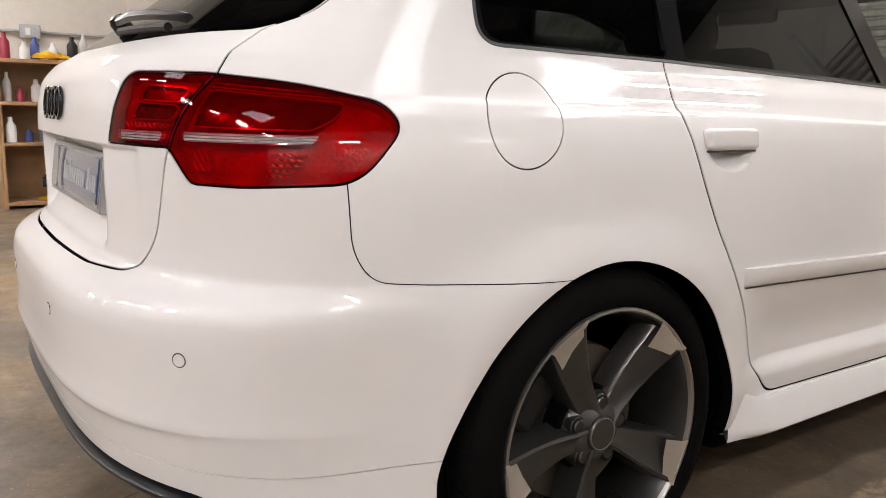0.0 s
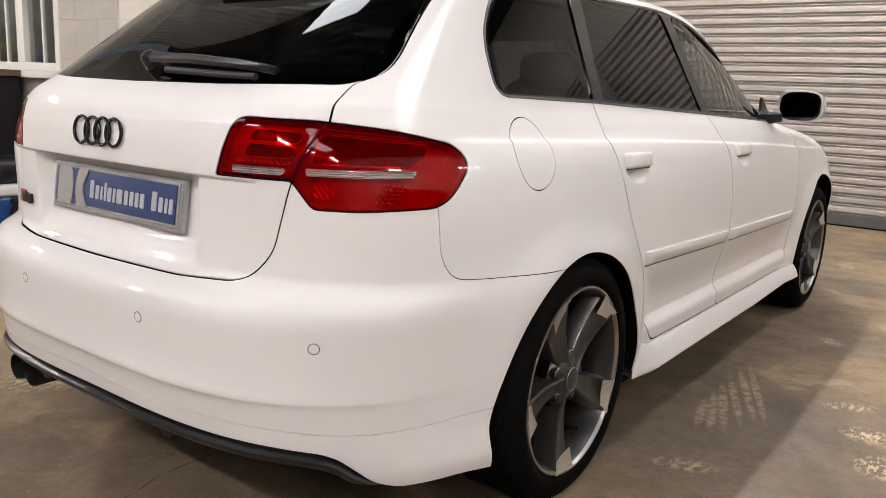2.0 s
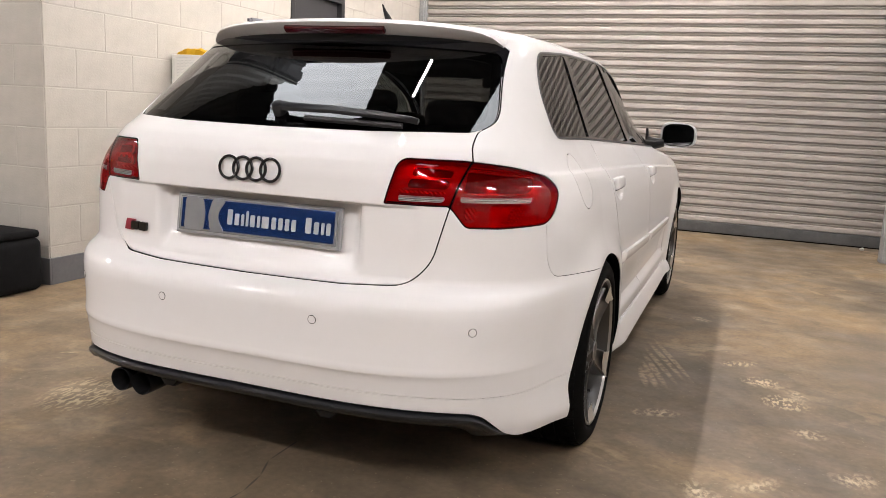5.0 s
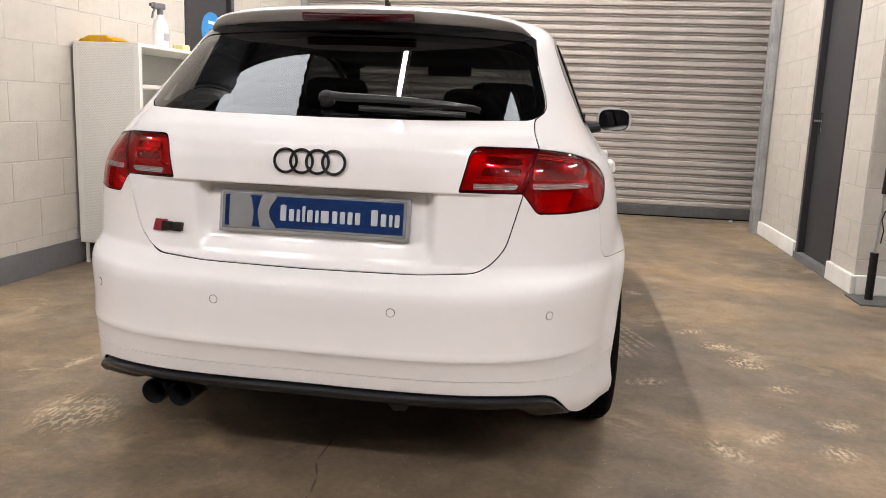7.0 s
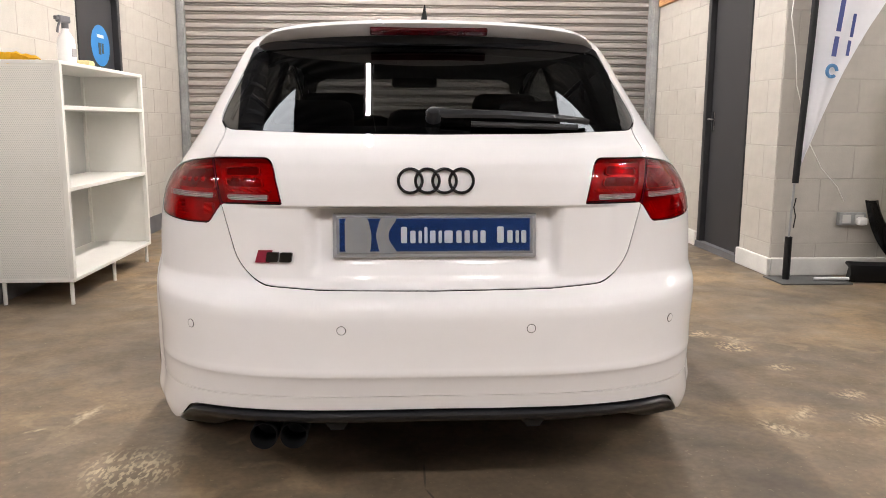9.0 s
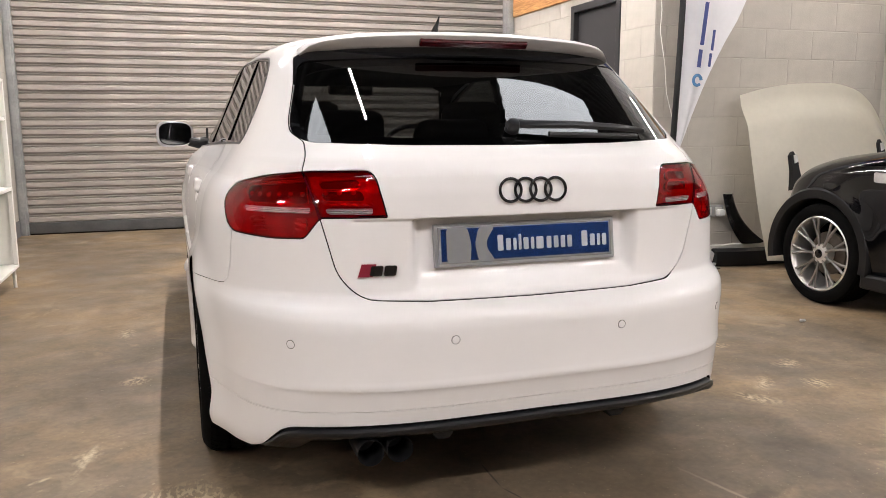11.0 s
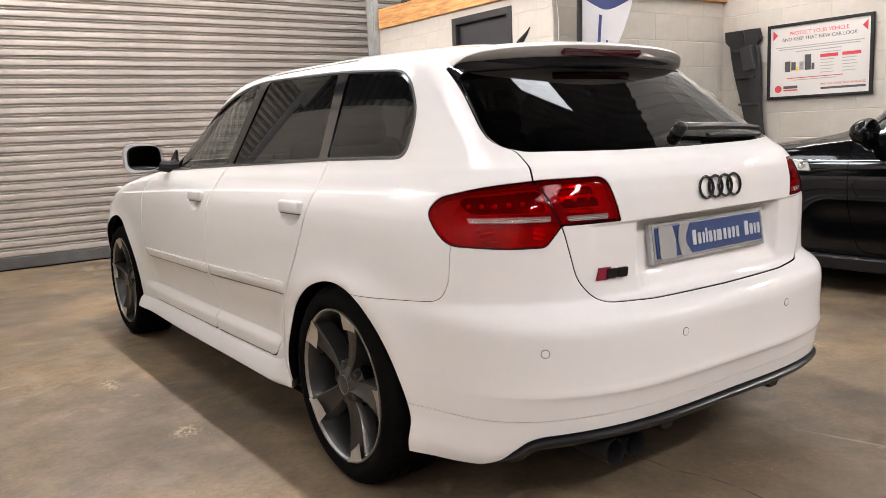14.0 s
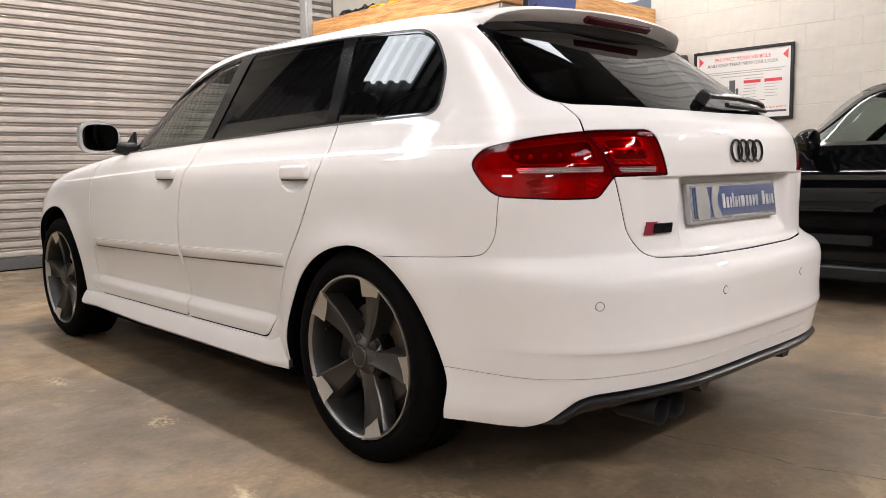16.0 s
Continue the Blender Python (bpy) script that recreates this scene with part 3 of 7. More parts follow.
# roller shutter with its guides
shutter = thing("roller_shutter", "closed galvanised roller shutter of curved horizontal slats", "shutter", (0, DOOR_Y, 0), kind="structure")
PITCH = 0.0865
bm = bmesh.new()
prof = [(0.020, 0.0), (-0.004, 0.001), (-0.0150, 0.008), (-0.0185, 0.028), (-0.0160, 0.048), (-0.0080, 0.056), (0.020, 0.057), (0.020, 0.066), (-0.0100, 0.067), (-0.0125, 0.0715), (-0.0095, 0.076), (0.020, 0.077), (0.020, 0.0865)]
rows = [[bm.verts.new((x, y, z)) for x in (LEFT + 0.06, SHUTTER_END - 0.06)] for y, z in prof]
for p, q in zip(rows, rows[1:]):
    bm.faces.new((p[0], p[1], q[1], q[0]))
first = part("slat", bm, SLAT, shutter, smooth=35)
first.location = (0, 0, 0.12)
for k in range(1, 39):
    ob = new("slat", first.data)
    ob.parent, ob.location = shutter, (0, 0, 0.12 + k * PITCH)
part("bottom_rail", box(LEFT + 0.06, SHUTTER_END - 0.06, -0.03, 0.02, 0.012, 0.12, 0.006), DARK_STEEL, shutter, "dark grey bottom rail")
part("rubber_seal", box(LEFT + 0.06, SHUTTER_END - 0.06, -0.02, 0.01, 0.0, 0.014), RUBBER, shutter)
part("shutter_backing", box(LEFT, SHUTTER_END, 0.024, 0.05, 0, 3.5), DARK_STEEL, shutter)
for x, y in ((LEFT + 0.005, 0.0), (RIGHT - 0.085, NIB_Y - DOOR_Y)):
    g = part("guide_channel", box(x, x + 0.08, y - 0.07, y + 0.04, 0, 3.5, 0.004), STEEL, shutter, "galvanised steel guide")
    part("guide_lip", box(x + 0.02, x + 0.06, y - 0.085, y - 0.07, 0, 3.5, 0.002), STEEL, g)


# side doors in the two long walls
def side_door(name, x, y0, y1, side, label, handle_y):
    """A flush door with frame, in a wall whose face is at x; side: the way it faces."""
    door = thing(name, label, "door", (x, 0, 0), kind="structure")
    s = side
    for a, b in ((y0, y0 + 0.06), (y1 - 0.06, y1)):
        part("door_frame", box(*sorted((s * 0.012, -s * 0.12)), a, b, 0, 2.1, 0.004), DARK_FRAME, door)
    part("door_frame", box(*sorted((s * 0.012, -s * 0.12)), y0 + 0.06, y1 - 0.06, 2.04, 2.1, 0.004), DARK_FRAME, door)
    leaf = part("door_leaf", box(*sorted((-s * 0.035, -s * 0.08)), y0 + 0.063, y1 - 0.063, 0.012, 2.037, 0.003), DARK_DOOR, door, "dark grey flush door leaf")
    part("lock_plate", box(*sorted((-s * 0.035, -s * 0.028)), handle_y - 0.022, handle_y + 0.022, 0.98, 1.14, 0.003), CHROME, leaf)
    part("door_handle", tube([(-s * 0.03, handle_y, 1.08), (s * 0.012, handle_y, 1.08), (s * 0.014, handle_y - 0.10, 1.08)], 0.008, 8), CHROME, leaf, "steel lever handle")
    part("threshold", box(*sorted((s * 0.03, -s * 0.12)), y0, y1, 0.0, 0.012, 0.003), SKIRTING, door)
    return door


side_door("door_right", RIGHT, 3.83, 4.66, -1, "dark grey flush door in a dark frame", 4.54)
tagged(part("threshold", box(RIGHT - 0.028, RIGHT + 0.034, 3.834, 4.656, 0.0, 0.052, 0.006), SKIRTING), "worn grey concrete step under the door", "threshold", kind="structure")
side_door("door_left", LEFT, STEP_Y + 2.50, STEP_Y + 3.42, 1, "dark grey flush door with a round blue sticker", 4.20)

# mezzanine edge over the right-hand rooms
tagged(part("mezzanine_beam_side", box(RIGHT - 0.03, RIGHT + 0.04, BAY_Y - 0.05, NIB_Y - 0.1, BEAM_Z, BEAM_Z + 0.2, 0.006), PINE), "pine timber beam along the mezzanine edge", "beam", kind="structure")
tagged(part("mezzanine_beam_bay", box(RIGHT + 0.04, BAY, BAY_Y - 0.05, BAY_Y + 0.02, BEAM_Z, BEAM_Z + 0.2, 0.006), PINE), "pine timber beam along the mezzanine edge", "beam", kind="structure")
tagged(part("mezzanine_floor", box(RIGHT + 0.04, BAY, BAY_Y + 0.02, NIB_Y, BEAM_Z, BEAM_Z + 0.18), CLADDING), "boarded mezzanine floor", "floor", kind="structure")


def small_window():
    w = thing("window_small", "white four-pane window with a sill in the blockwork", "window", (FAR_LEFT + 1.92, STEP_Y, 1.05), kind="structure")
    W, H = 0.94, 0.90
    for x0, x1, z0, z1 in ((0, 0.05, 0, H), (W - 0.05, W, 0, H), (0.05, W - 0.05, 0, 0.05), (0.05, W - 0.05, H - 0.05, H), (W / 2 - 0.045, W / 2 + 0.045, 0.05, H - 0.05)):
        part("window_frame", box(x0, x1, -0.01, 0.06, z0, z1, 0.006), UPVC, w)
    for x0, x1 in ((0.05, W / 2 - 0.045), (W / 2 + 0.045, W - 0.05)):
        part("window_pane", box(x0, x1, 0.025, 0.03, 0.05, H - 0.05), WINDOW_GLASS, w)
        part("glazing_bar", box((x0 + x1) / 2 - 0.009, (x0 + x1) / 2 + 0.009, 0.018, 0.038, 0.05, H - 0.05), UPVC, w)
        part("glazing_bar", box(x0, x1, 0.016, 0.040, 0.62, 0.638), UPVC, w)
    part("window_sill", box(-0.06, W + 0.06, -0.06, 0.10, -0.045, -0.001, 0.008), UPVC, w)
    tagged(part("backdrop_room", box(FAR_LEFT + 1.4, FAR_LEFT + 3.4, STEP_Y + 1.2, STEP_Y + 1.25, 0.0, 3.0), CREAM_PAINT), "cream wall of the room behind the window", "wall", kind="structure")


small_window()


# ---- car shells ----
def curve(pairs):
    """A smooth monotone curve through (x, y) pairs, for arrays."""
    x, y = np.array(pairs, float).T
    h, d = np.diff(x), np.diff(y) / np.diff(x)
    s = np.zeros(len(x))
    s[0], s[-1] = d[0], d[-1]
    for i in range(1, len(x) - 1):
        if d[i - 1] * d[i] > 0:
            a, b = 2 * h[i] + h[i - 1], h[i] + 2 * h[i - 1]
            s[i] = (a + b) / (a / d[i - 1] + b / d[i])

    def f(q):
        q = np.clip(np.asarray(q, float), x[0], x[-1])
        i = np.clip(np.searchsorted(x, q) - 1, 0, len(x) - 2)
        t = (q - x[i]) / h[i]
        return (2 * t**3 - 3 * t**2 + 1) * y[i] + (t**3 - 2 * t**2 + t) * h[i] * s[i] + (3 * t**2 - 2 * t**3) * y[i + 1] + (t**3 - t**2) * h[i] * s[i + 1]

    return f


def smooth(a, b, v):
    t = np.clip((v - a) / (b - a), 0, 1)
    return t * t * (3 - 2 * t)


class Sheet:
    """A surface of polygons with smooth normals, which can be cut along any field of its points."""

    def __init__(self, p, n, quads, polys=()):
        self.p, self.n, self.quads, self.polys = p, n, quads, list(polys)

    @classmethod
    def grid(cls, p):
        r, c = p.shape[:2]
        du, dv = np.gradient(p, axis=1), np.gradient(p, axis=0)
        n = np.cross(du, dv)
        n /= np.linalg.norm(n, axis=2, keepdims=True) + 1e-12
        i = np.arange(r * c).reshape(r, c)
        quads = np.stack([i[:-1, :-1], i[:-1, 1:], i[1:, 1:], i[1:, :-1]], -1).reshape(-1, 4)
        return cls(p.reshape(-1, 3), n.reshape(-1, 3), quads)

    def clip(self, phi):
        """The part where phi < 0."""
        p, n = list(self.p), list(self.n)
        ins = phi < 0
        k = ins[self.quads].sum(1) if len(self.quads) else np.zeros(0)
        keep, out, made = self.quads[k == 4], [], {}

        def cut(face):
            poly = []
            for a, b in zip(face, face[1:] + face[:1]):
                if ins[a]:
                    poly.append(a)
                if ins[a] != ins[b]:
                    key = (a, b) if a < b else (b, a)
                    if key not in made:
                        u, v = key
                        t = phi[u] / (phi[u] - phi[v])
                        made[key] = len(p)
                        p.append(p[u] + t * (p[v] - p[u]))
                        m = n[u] + t * (n[v] - n[u])
                        n.append(m / (np.linalg.norm(m) + 1e-12))
                    poly.append(made[key])
            if len(poly) > 2:
                out.append(poly)

        for face in self.quads[(k > 0) & (k < 4)].tolist():
            cut(face)
        for face in self.polys:
            c = sum(bool(ins[i]) for i in face)
            if c == len(face):
                out.append(face)
            elif c:
                cut(list(face))
        return Sheet(np.array(p), np.array(n), keep, out)

    def split(self, field, gap=0.0015):
        """The two sides of the line field = 0, with a gap between them: inside, outside."""
        phi = field(self.p)
        return self.clip(phi + gap), self.clip(gap - phi)

    def moved(self, depth):
        return Sheet(self.p - self.n * depth, self.n, self.quads, self.polys)

    def even(self, axis):
        """The same patch on one even curve: glass without ripples. axis: the way it faces."""
        i, j = [k for k in range(3) if k != axis]
        used = np.unique(np.concatenate([self.quads.ravel()] + [np.array(f) for f in self.polys])).astype(int)
        mid = self.p[used].mean(0)
        if axis == 1:
            mid[0] = 0
        u, v = self.p[:, i] - mid[i], self.p[:, j] - mid[j]
        one = np.ones_like(u)
        cols = [one, u, v, u * u, u * v, v * v] if axis == 0 else [one, v, u * u, v * v, u * u * v, u**4, u**6]
        du = [0 * u, one, 0 * u, 2 * u, v, 0 * u] if axis == 0 else [0 * u, 0 * u, 2 * u, 0 * u, 2 * u * v, 4 * u**3, 6 * u**5]
        dv = [0 * u, 0 * u, one, 0 * u, u, 2 * v] if axis == 0 else [0 * u, one, 0 * u, 2 * v, u * u, 0 * u, 0 * u]
        a = np.stack(cols, -1)
        k = np.linalg.lstsq(a[used], self.p[used, axis], rcond=None)[0]
        p, n = self.p.copy(), np.zeros_like(self.p)
        p[:, axis] = a @ k
        n[:, axis], n[:, i], n[:, j] = 1, -np.stack(du, -1) @ k, -np.stack(dv, -1) @ k
        n /= np.linalg.norm(n, axis=1, keepdims=True)
        n *= np.sign((n * self.n).sum(1, keepdims=True))
        return Sheet(p, n, self.quads, self.polys)

    def mesh(self, name, material, parent=None, label="", flange=0.0):
        """Links the sheet as an object; flange: how deep its rim is turned in."""
        faces = self.quads.tolist() + [list(f) for f in self.polys]
        used = np.unique(np.concatenate([np.ravel(f) for f in faces])) if faces else np.zeros(0, int)
        to = np.full(len(self.p), -1)
        to[used] = np.arange(len(used))
        p, n = self.p[used], self.n[used]
        faces = [[int(to[i]) for i in f] for f in faces]
        dark = []
        if flange:
            count = {}
            for f in faces:
                for a, b in zip(f, f[1:] + f[:1]):
                    count[(a, b)] = 1
            rim = [(a, b) for a, b in count if (b, a) not in count]
            start = len(p)
            at, extra, en = {}, [], []
            for a, b in rim:
                side = np.cross(p[b] - p[a], n[a])
                side /= (np.linalg.norm(side) + 1e-12) * (1 if flange > 0 else -1)
                for v in (a, b):
                    if v not in at:
                        at[v] = start + len(extra)
                        lip = min(0.003, flange / 2)
                        extra += [p[v], p[v] - n[v] * lip, p[v] - n[v] * flange]
                        en += [side, side, side]
                for k in (0, 1):
                    faces.append([at[b] + k, at[a] + k, at[a] + k + 1, at[b] + k + 1])
                dark.append(len(faces) - 1)
            if extra:
                p, n = np.concatenate([p, extra]), np.concatenate([n, en])
        me = bpy.data.meshes.new(name)
        me.from_pydata(p.tolist(), [], faces)
        me.polygons.foreach_set("use_smooth", [True] * len(me.polygons))
        me.update()
        me.normals_split_custom_set_from_vertices(n.tolist())
        ob = link(name, me, material, parent, label)
        if material is PAINT and dark:
            # deep joint faces take the dark liner in place of the shade there
            me.materials.append(LINER)
            for i in dark:
                me.polygons[i].material_index = 1
        return ob


def polygon(points):
    """The signed distance to a closed outline, for arrays of u, v; inside is negative."""
    q = np.array(points, float)
    e = np.roll(q, -1, 0) - q

    def f(u, v):
        d, ins = np.full(len(u), 1e9), np.zeros(len(u), bool)
        for (px, py), (ex, ey) in zip(q, e):
            wx, wy = u - px, v - py
            t = np.clip((wx * ex + wy * ey) / (ex * ex + ey * ey), 0, 1)
            d = np.minimum(d, np.hypot(wx - ex * t, wy - ey * t))
            if ey:
                ins ^= ((py > v) != (py + ey > v)) & (u < px + (v - py) * ex / ey)
        return np.where(ins, -d, d)

    return f


def rounded(points, radius, n=5):
    """An outline with its corners rounded; radius is one number or one per corner."""
    q, out = [np.array(p, float) for p in points], []
    rr = radius if isinstance(radius, (list, tuple)) else [radius] * len(q)
    for i, p in enumerate(q):
        a, b = q[i - 1] - p, q[(i + 1) % len(q)] - p
        la, lb = np.linalg.norm(a), np.linalg.norm(b)
        if rr[i] <= 0:
            out.append(tuple(p))
            continue
        d = min(rr[i], la * 0.49, lb * 0.49)
        s, t = p + a / la * d, p + b / lb * d
        for k in range(n + 1):
            u = k / n
            out.append(tuple((1 - u) ** 2 * s + 2 * u * (1 - u) * p + u * u * t))
    return out


def car_grid(level, w, r, f, n, z, yc, front_run, cols, bend, lift):
    """Points of a car's whole skin: closed contours, level above level, from the front round the tail to the front again."""
    ca, cb, cc = cols
    ww, rr, ff, nn, zz = w(level), r(level), f(level), n(level), z(level)
    th = np.linspace(0, math.pi / 2, 600)
    rows = []
    for W, R, F, N, Z in zip(ww, rr, ff, nn, zz):
        W = max(W, 1e-4)
        x, y = W * np.sin(th) ** (2 / N), yc - (yc - min(R, yc - 0.01)) * np.cos(th) ** (2 / N)
        s = np.r_[0, np.cumsum(np.hypot(np.diff(x), np.diff(y)))]
        q = np.linspace(0, s[-1], ca)
        xa, ya = np.interp(q, s, x), np.interp(q, s, y)
        yf = F - front_run
        yb = np.linspace(yc, yf, cb + 1)[1:]
        x, y = W * np.cos(th) ** (2 / 2.6), yf + (F - yf) * np.sin(th) ** (2 / 2.6)
        s = np.r_[0, np.cumsum(np.hypot(np.diff(x), np.diff(y)))]
        q = np.linspace(0, s[-1], cc + 1)[1:]
        xs = np.r_[xa, np.full(cb, W), np.interp(q, s, x)]
        ys = np.r_[ya, yb, np.interp(q, s, y)]
        right = np.stack([xs, ys, np.full(len(xs), Z)], -1)
        left = right[:0:-1] * (-1, 1, 1)
        rows.append(np.concatenate([left, right]))
    p = np.array(rows)
    bend(p)
    lift(p)
    return p


# The hatchback: x to its right, y ahead from the tail, z up.
REAR_AXLE, FRONT_AXLE, HUB = 0.845, 3.465, 0.321
ARCH = 0.350
W_AT = curve([(0.19, 0.822), (0.26, 0.845), (0.34, 0.853), (0.45, 0.855), (0.60, 0.864), (0.72, 0.860), (0.80, 0.852), (0.86, 0.838), (0.90, 0.820), (0.95, 0.784), (1.0, 0.748), (1.04, 0.728), (1.10, 0.702), (1.20, 0.660), (1.30, 0.615), (1.343, 0.590), (1.38, 0.55), (1.42, 0.46), (1.46, 0.33), (1.49, 0.17), (1.5, 0.0)])
R_AT = curve([(0.19, 0.10), (0.25, 0.06), (0.30, 0.035), (0.345, 0.023), (0.380, 0.0150), (0.398, 0.0102), (0.406, 0.0070), (0.4125, 0.0036), (0.420, 0.0028), (0.437, 0.0042), (0.468, 0.0054), (0.52, 0.0040), (0.56, 0.003), (0.59, 0.008), (0.612, 0.026), (0.630, 0.062), (0.65, 0.085), (0.70, 0.087), (0.78, 0.083), (0.84, 0.0785), (0.90, 0.077), (0.95, 0.084), (0.99, 0.112), (1.02, 0.155), (1.04, 0.182), (1.10, 0.249), (1.17, 0.333), (1.24, 0.422), (1.30, 0.507), (1.343, 0.568), (1.38, 0.61), (1.42, 0.70), (1.46, 0.85), (1.49, 1.0), (1.5, 1.1)])
F_AT = curve([(0.19, 4.2), (0.5, 4.29), (0.70, 4.27), (0.80, 4.15), (0.87, 3.95), (0.92, 3.65), (0.96, 3.35), (1.0, 3.2), (1.343, 2.62), (1.5, 2.0)])
N_AT = curve([(0.19, 4.0), (0.34, 3.6), (0.6, 3.5), (0.85, 3.5), (0.95, 3.4), (1.05, 3.6), (1.343, 3.6), (1.5, 2.4)])
Z_AT = curve([(0.19, 0.19), (0.7, 0.7), (1.2, 1.2), (1.343, 1.343), (1.38, 1.368), (1.42, 1.388), (1.46, 1.405), (1.49, 1.416), (1.5, 1.418)])
ROOF_DROP = curve([(0.3, 0.86), (0.6, 0.905), (0.93, 0.955), (1.3, 0.985), (1.9, 1.0), (2.4, 0.985), (2.9, 0.94)])
SHOULDER = curve([(0.0, 0.936), (0.38, 0.934), (1.0, 0.924), (2.03, 0.896), (3.3, 0.839)])
LEDGE = curve([(0.66, 0.0), (0.78, 0.003), (0.838, 0.0065), (0.8465, -0.003), (0.89, -0.001), (0.93, 0.0)])
RECESS = curve([(0.655, 0.0), (0.69, 0.020), (0.72, 0.030), (0.80, 0.040), (0.836, 0.046), (0.8445, 0.0), (0.86, 0.0)])


def hatch_bend(p):
    x, y, z = p[..., 0], p[..., 1], p[..., 2]
    taper = 0.022 * np.clip((2.1 - y) / 1.25, 0, 1) ** 2
    x *= 1 - taper
    for axle, size in ((REAR_AXLE, 0.028), (FRONT_AXLE, 0.024)):
        rho = np.hypot(y - axle, z - HUB)
        flare = size * np.exp(-(((rho - ARCH) / 0.085) ** 2)) * smooth(0.30, 0.55, y) * smooth(0.78, 0.62, z)
        x += np.sign(x) * flare * (np.abs(x) > 0.4)
    # the doors are drawn in a little above the sill
    x -= np.sign(x) * 0.024 * smooth(0.58, 0.40, z) * smooth(0.345, 0.385, z) * smooth(1.22, 1.42, y) * smooth(3.05, 2.85, y)
    # the lower corners of the rear bumper sweep outwards
    x += np.sign(x) * 0.02 * smooth(0.33, 0.22, z) * smooth(0.1, 0.4, y) * smooth(0.7, 0.55, y)
    # shoulder line: a small step, falling towards the front
    line = SHOULDER(y)
    x -= np.sign(x) * 0.0045 * smooth(line - 0.005, line + 0.005, z) * smooth(line + 0.06, line + 0.008, z) * smooth(0.40, 0.50, y) * smooth(3.5, 3.2, y)
    # finger hollows behind the door handles
    for u in (1.19, 2.14):
        rho = np.clip(((y - u) / 0.066) ** 2 + ((z - 0.846) / 0.040) ** 2, 0, 1)
        x -= np.sign(x) * 0.030 * (1 - rho) ** 0.8 * (np.abs(x) > 0.4)
    # ledge between the rear lamps and hollow for the number plate
    y += np.where(y < 0.4, LEDGE(z) * smooth(0.50, 0.46, np.abs(x)), 0)
    y += np.where(y < 0.4, RECESS(z) * smooth(0.338, 0.306, np.abs(x)), 0)


def hatch_lift(p):
    z = p[..., 2]
    p[..., 2] = np.where(z > 1.0, 1 + (z - 1) * ROOF_DROP(p[..., 1]), z)


LEVELS = np.r_[np.linspace(0.19, 0.38, 26), np.linspace(0.38, 0.45, 34)[1:], np.linspace(0.45, 0.80, 50)[1:], np.linspace(0.80, 1.0, 84)[1:], np.linspace(1.0, 1.343, 42)[1:], np.linspace(1.343, 1.5, 26)[1:]]
SKIN = car_grid(LEVELS, W_AT, R_AT, F_AT, N_AT, Z_AT, 0.92, 0.8, (150, 190, 40), hatch_bend, hatch_lift)
HATCH = Sheet.grid(SKIN)


def skin_at(u, v, side=0):
    """A point of the skin and its normal: side 0 by (x, z) on the tail, side 1 or -1 by (y, z) on a flank."""
    p = HATCH.p
    if side:
        d = np.where(p[:, 0] * side > 0.3, np.hypot(p[:, 1] - u, p[:, 2] - v), 9)
    else:
        d = np.where(p[:, 1] < 0.8, np.hypot(p[:, 0] - u, p[:, 2] - v), 9)
    i = int(np.argmin(d))
    q, n = p[i].copy(), HATCH.n[i]
    if side:
        q[0] -= (n[1] * (u - q[1]) + n[2] * (v - q[2])) / n[0]
        q[1], q[2] = u, v
    else:
        q[1] -= (n[0] * (u - q[0]) + n[2] * (v - q[2])) / n[1]
        q[0], q[2] = u, v
    return Vector(q), Vector(n)


def stand(at, n, up=(0, 0, 1)):
    """The pose whose y points out of a surface along n, and z up along it."""
    y = Vector(n).normalized()
    x = y.cross(Vector(up)).normalized()
    z = x.cross(y)
    m = Matrix((x, y, z)).transposed().to_4x4()
    m.translation = at
    return m


# outlines: flanks by (y, z), tail by (|x|, z), rear lamps by (|x| + y, z)
LAMP = polygon(rounded([(0.490, 0.849), (0.508, 0.90), (0.545, 0.968), (0.78, 0.966), (1.00, 0.952), (1.175, 0.926), (1.225, 0.888), (1.15, 0.803), (0.90, 0.794), (0.766, 0.795), (0.706, 0.849)], [0.004, 0.05, 0.085, 0.02, 0.1, 0.05, 0.05, 0.09, 0.02, 0.015, 0.004]))
GATE = polygon(rounded([(-0.1, 0.627), (0.30, 0.630), (0.468, 0.638), (0.522, 0.70), (0.562, 0.852), (0.592, 0.966), (0.574, 1.012), (0.572, 1.040), (0.600, 1.066), (0.596, 1.10), (0.563, 1.2), (0.52, 1.40), (-0.1, 1.40)], [0, 0, 0.045, 0.03, 0.0, 0.0, 0.02, 0.004, 0.015, 0.03, 0.03, 0, 0]))
REAR_GLASS = polygon(rounded([(-0.2, 1.026), (0.30, 1.03), (0.566, 1.0385), (0.597, 1.065), (0.593, 1.10), (0.560, 1.2), (0.534, 1.272), (-0.2, 1.30)], [0, 0, 0.02, 0.02, 0.03, 0.03, 0.03, 0]))
DLO = polygon(rounded([(0.632, 1.026), (0.655, 1.16), (0.76, 1.295), (1.19, 1.325), (1.86, 1.345), (2.20, 1.30), (2.52, 1.19), (2.86, 0.985), (2.86, 0.958), (1.97, 0.990), (1.1, 1.018)], [0.05, 0.05, 0.09, 0.1, 0.2, 0.2, 0.2, 0.01, 0.01, 0.0, 0.0]))
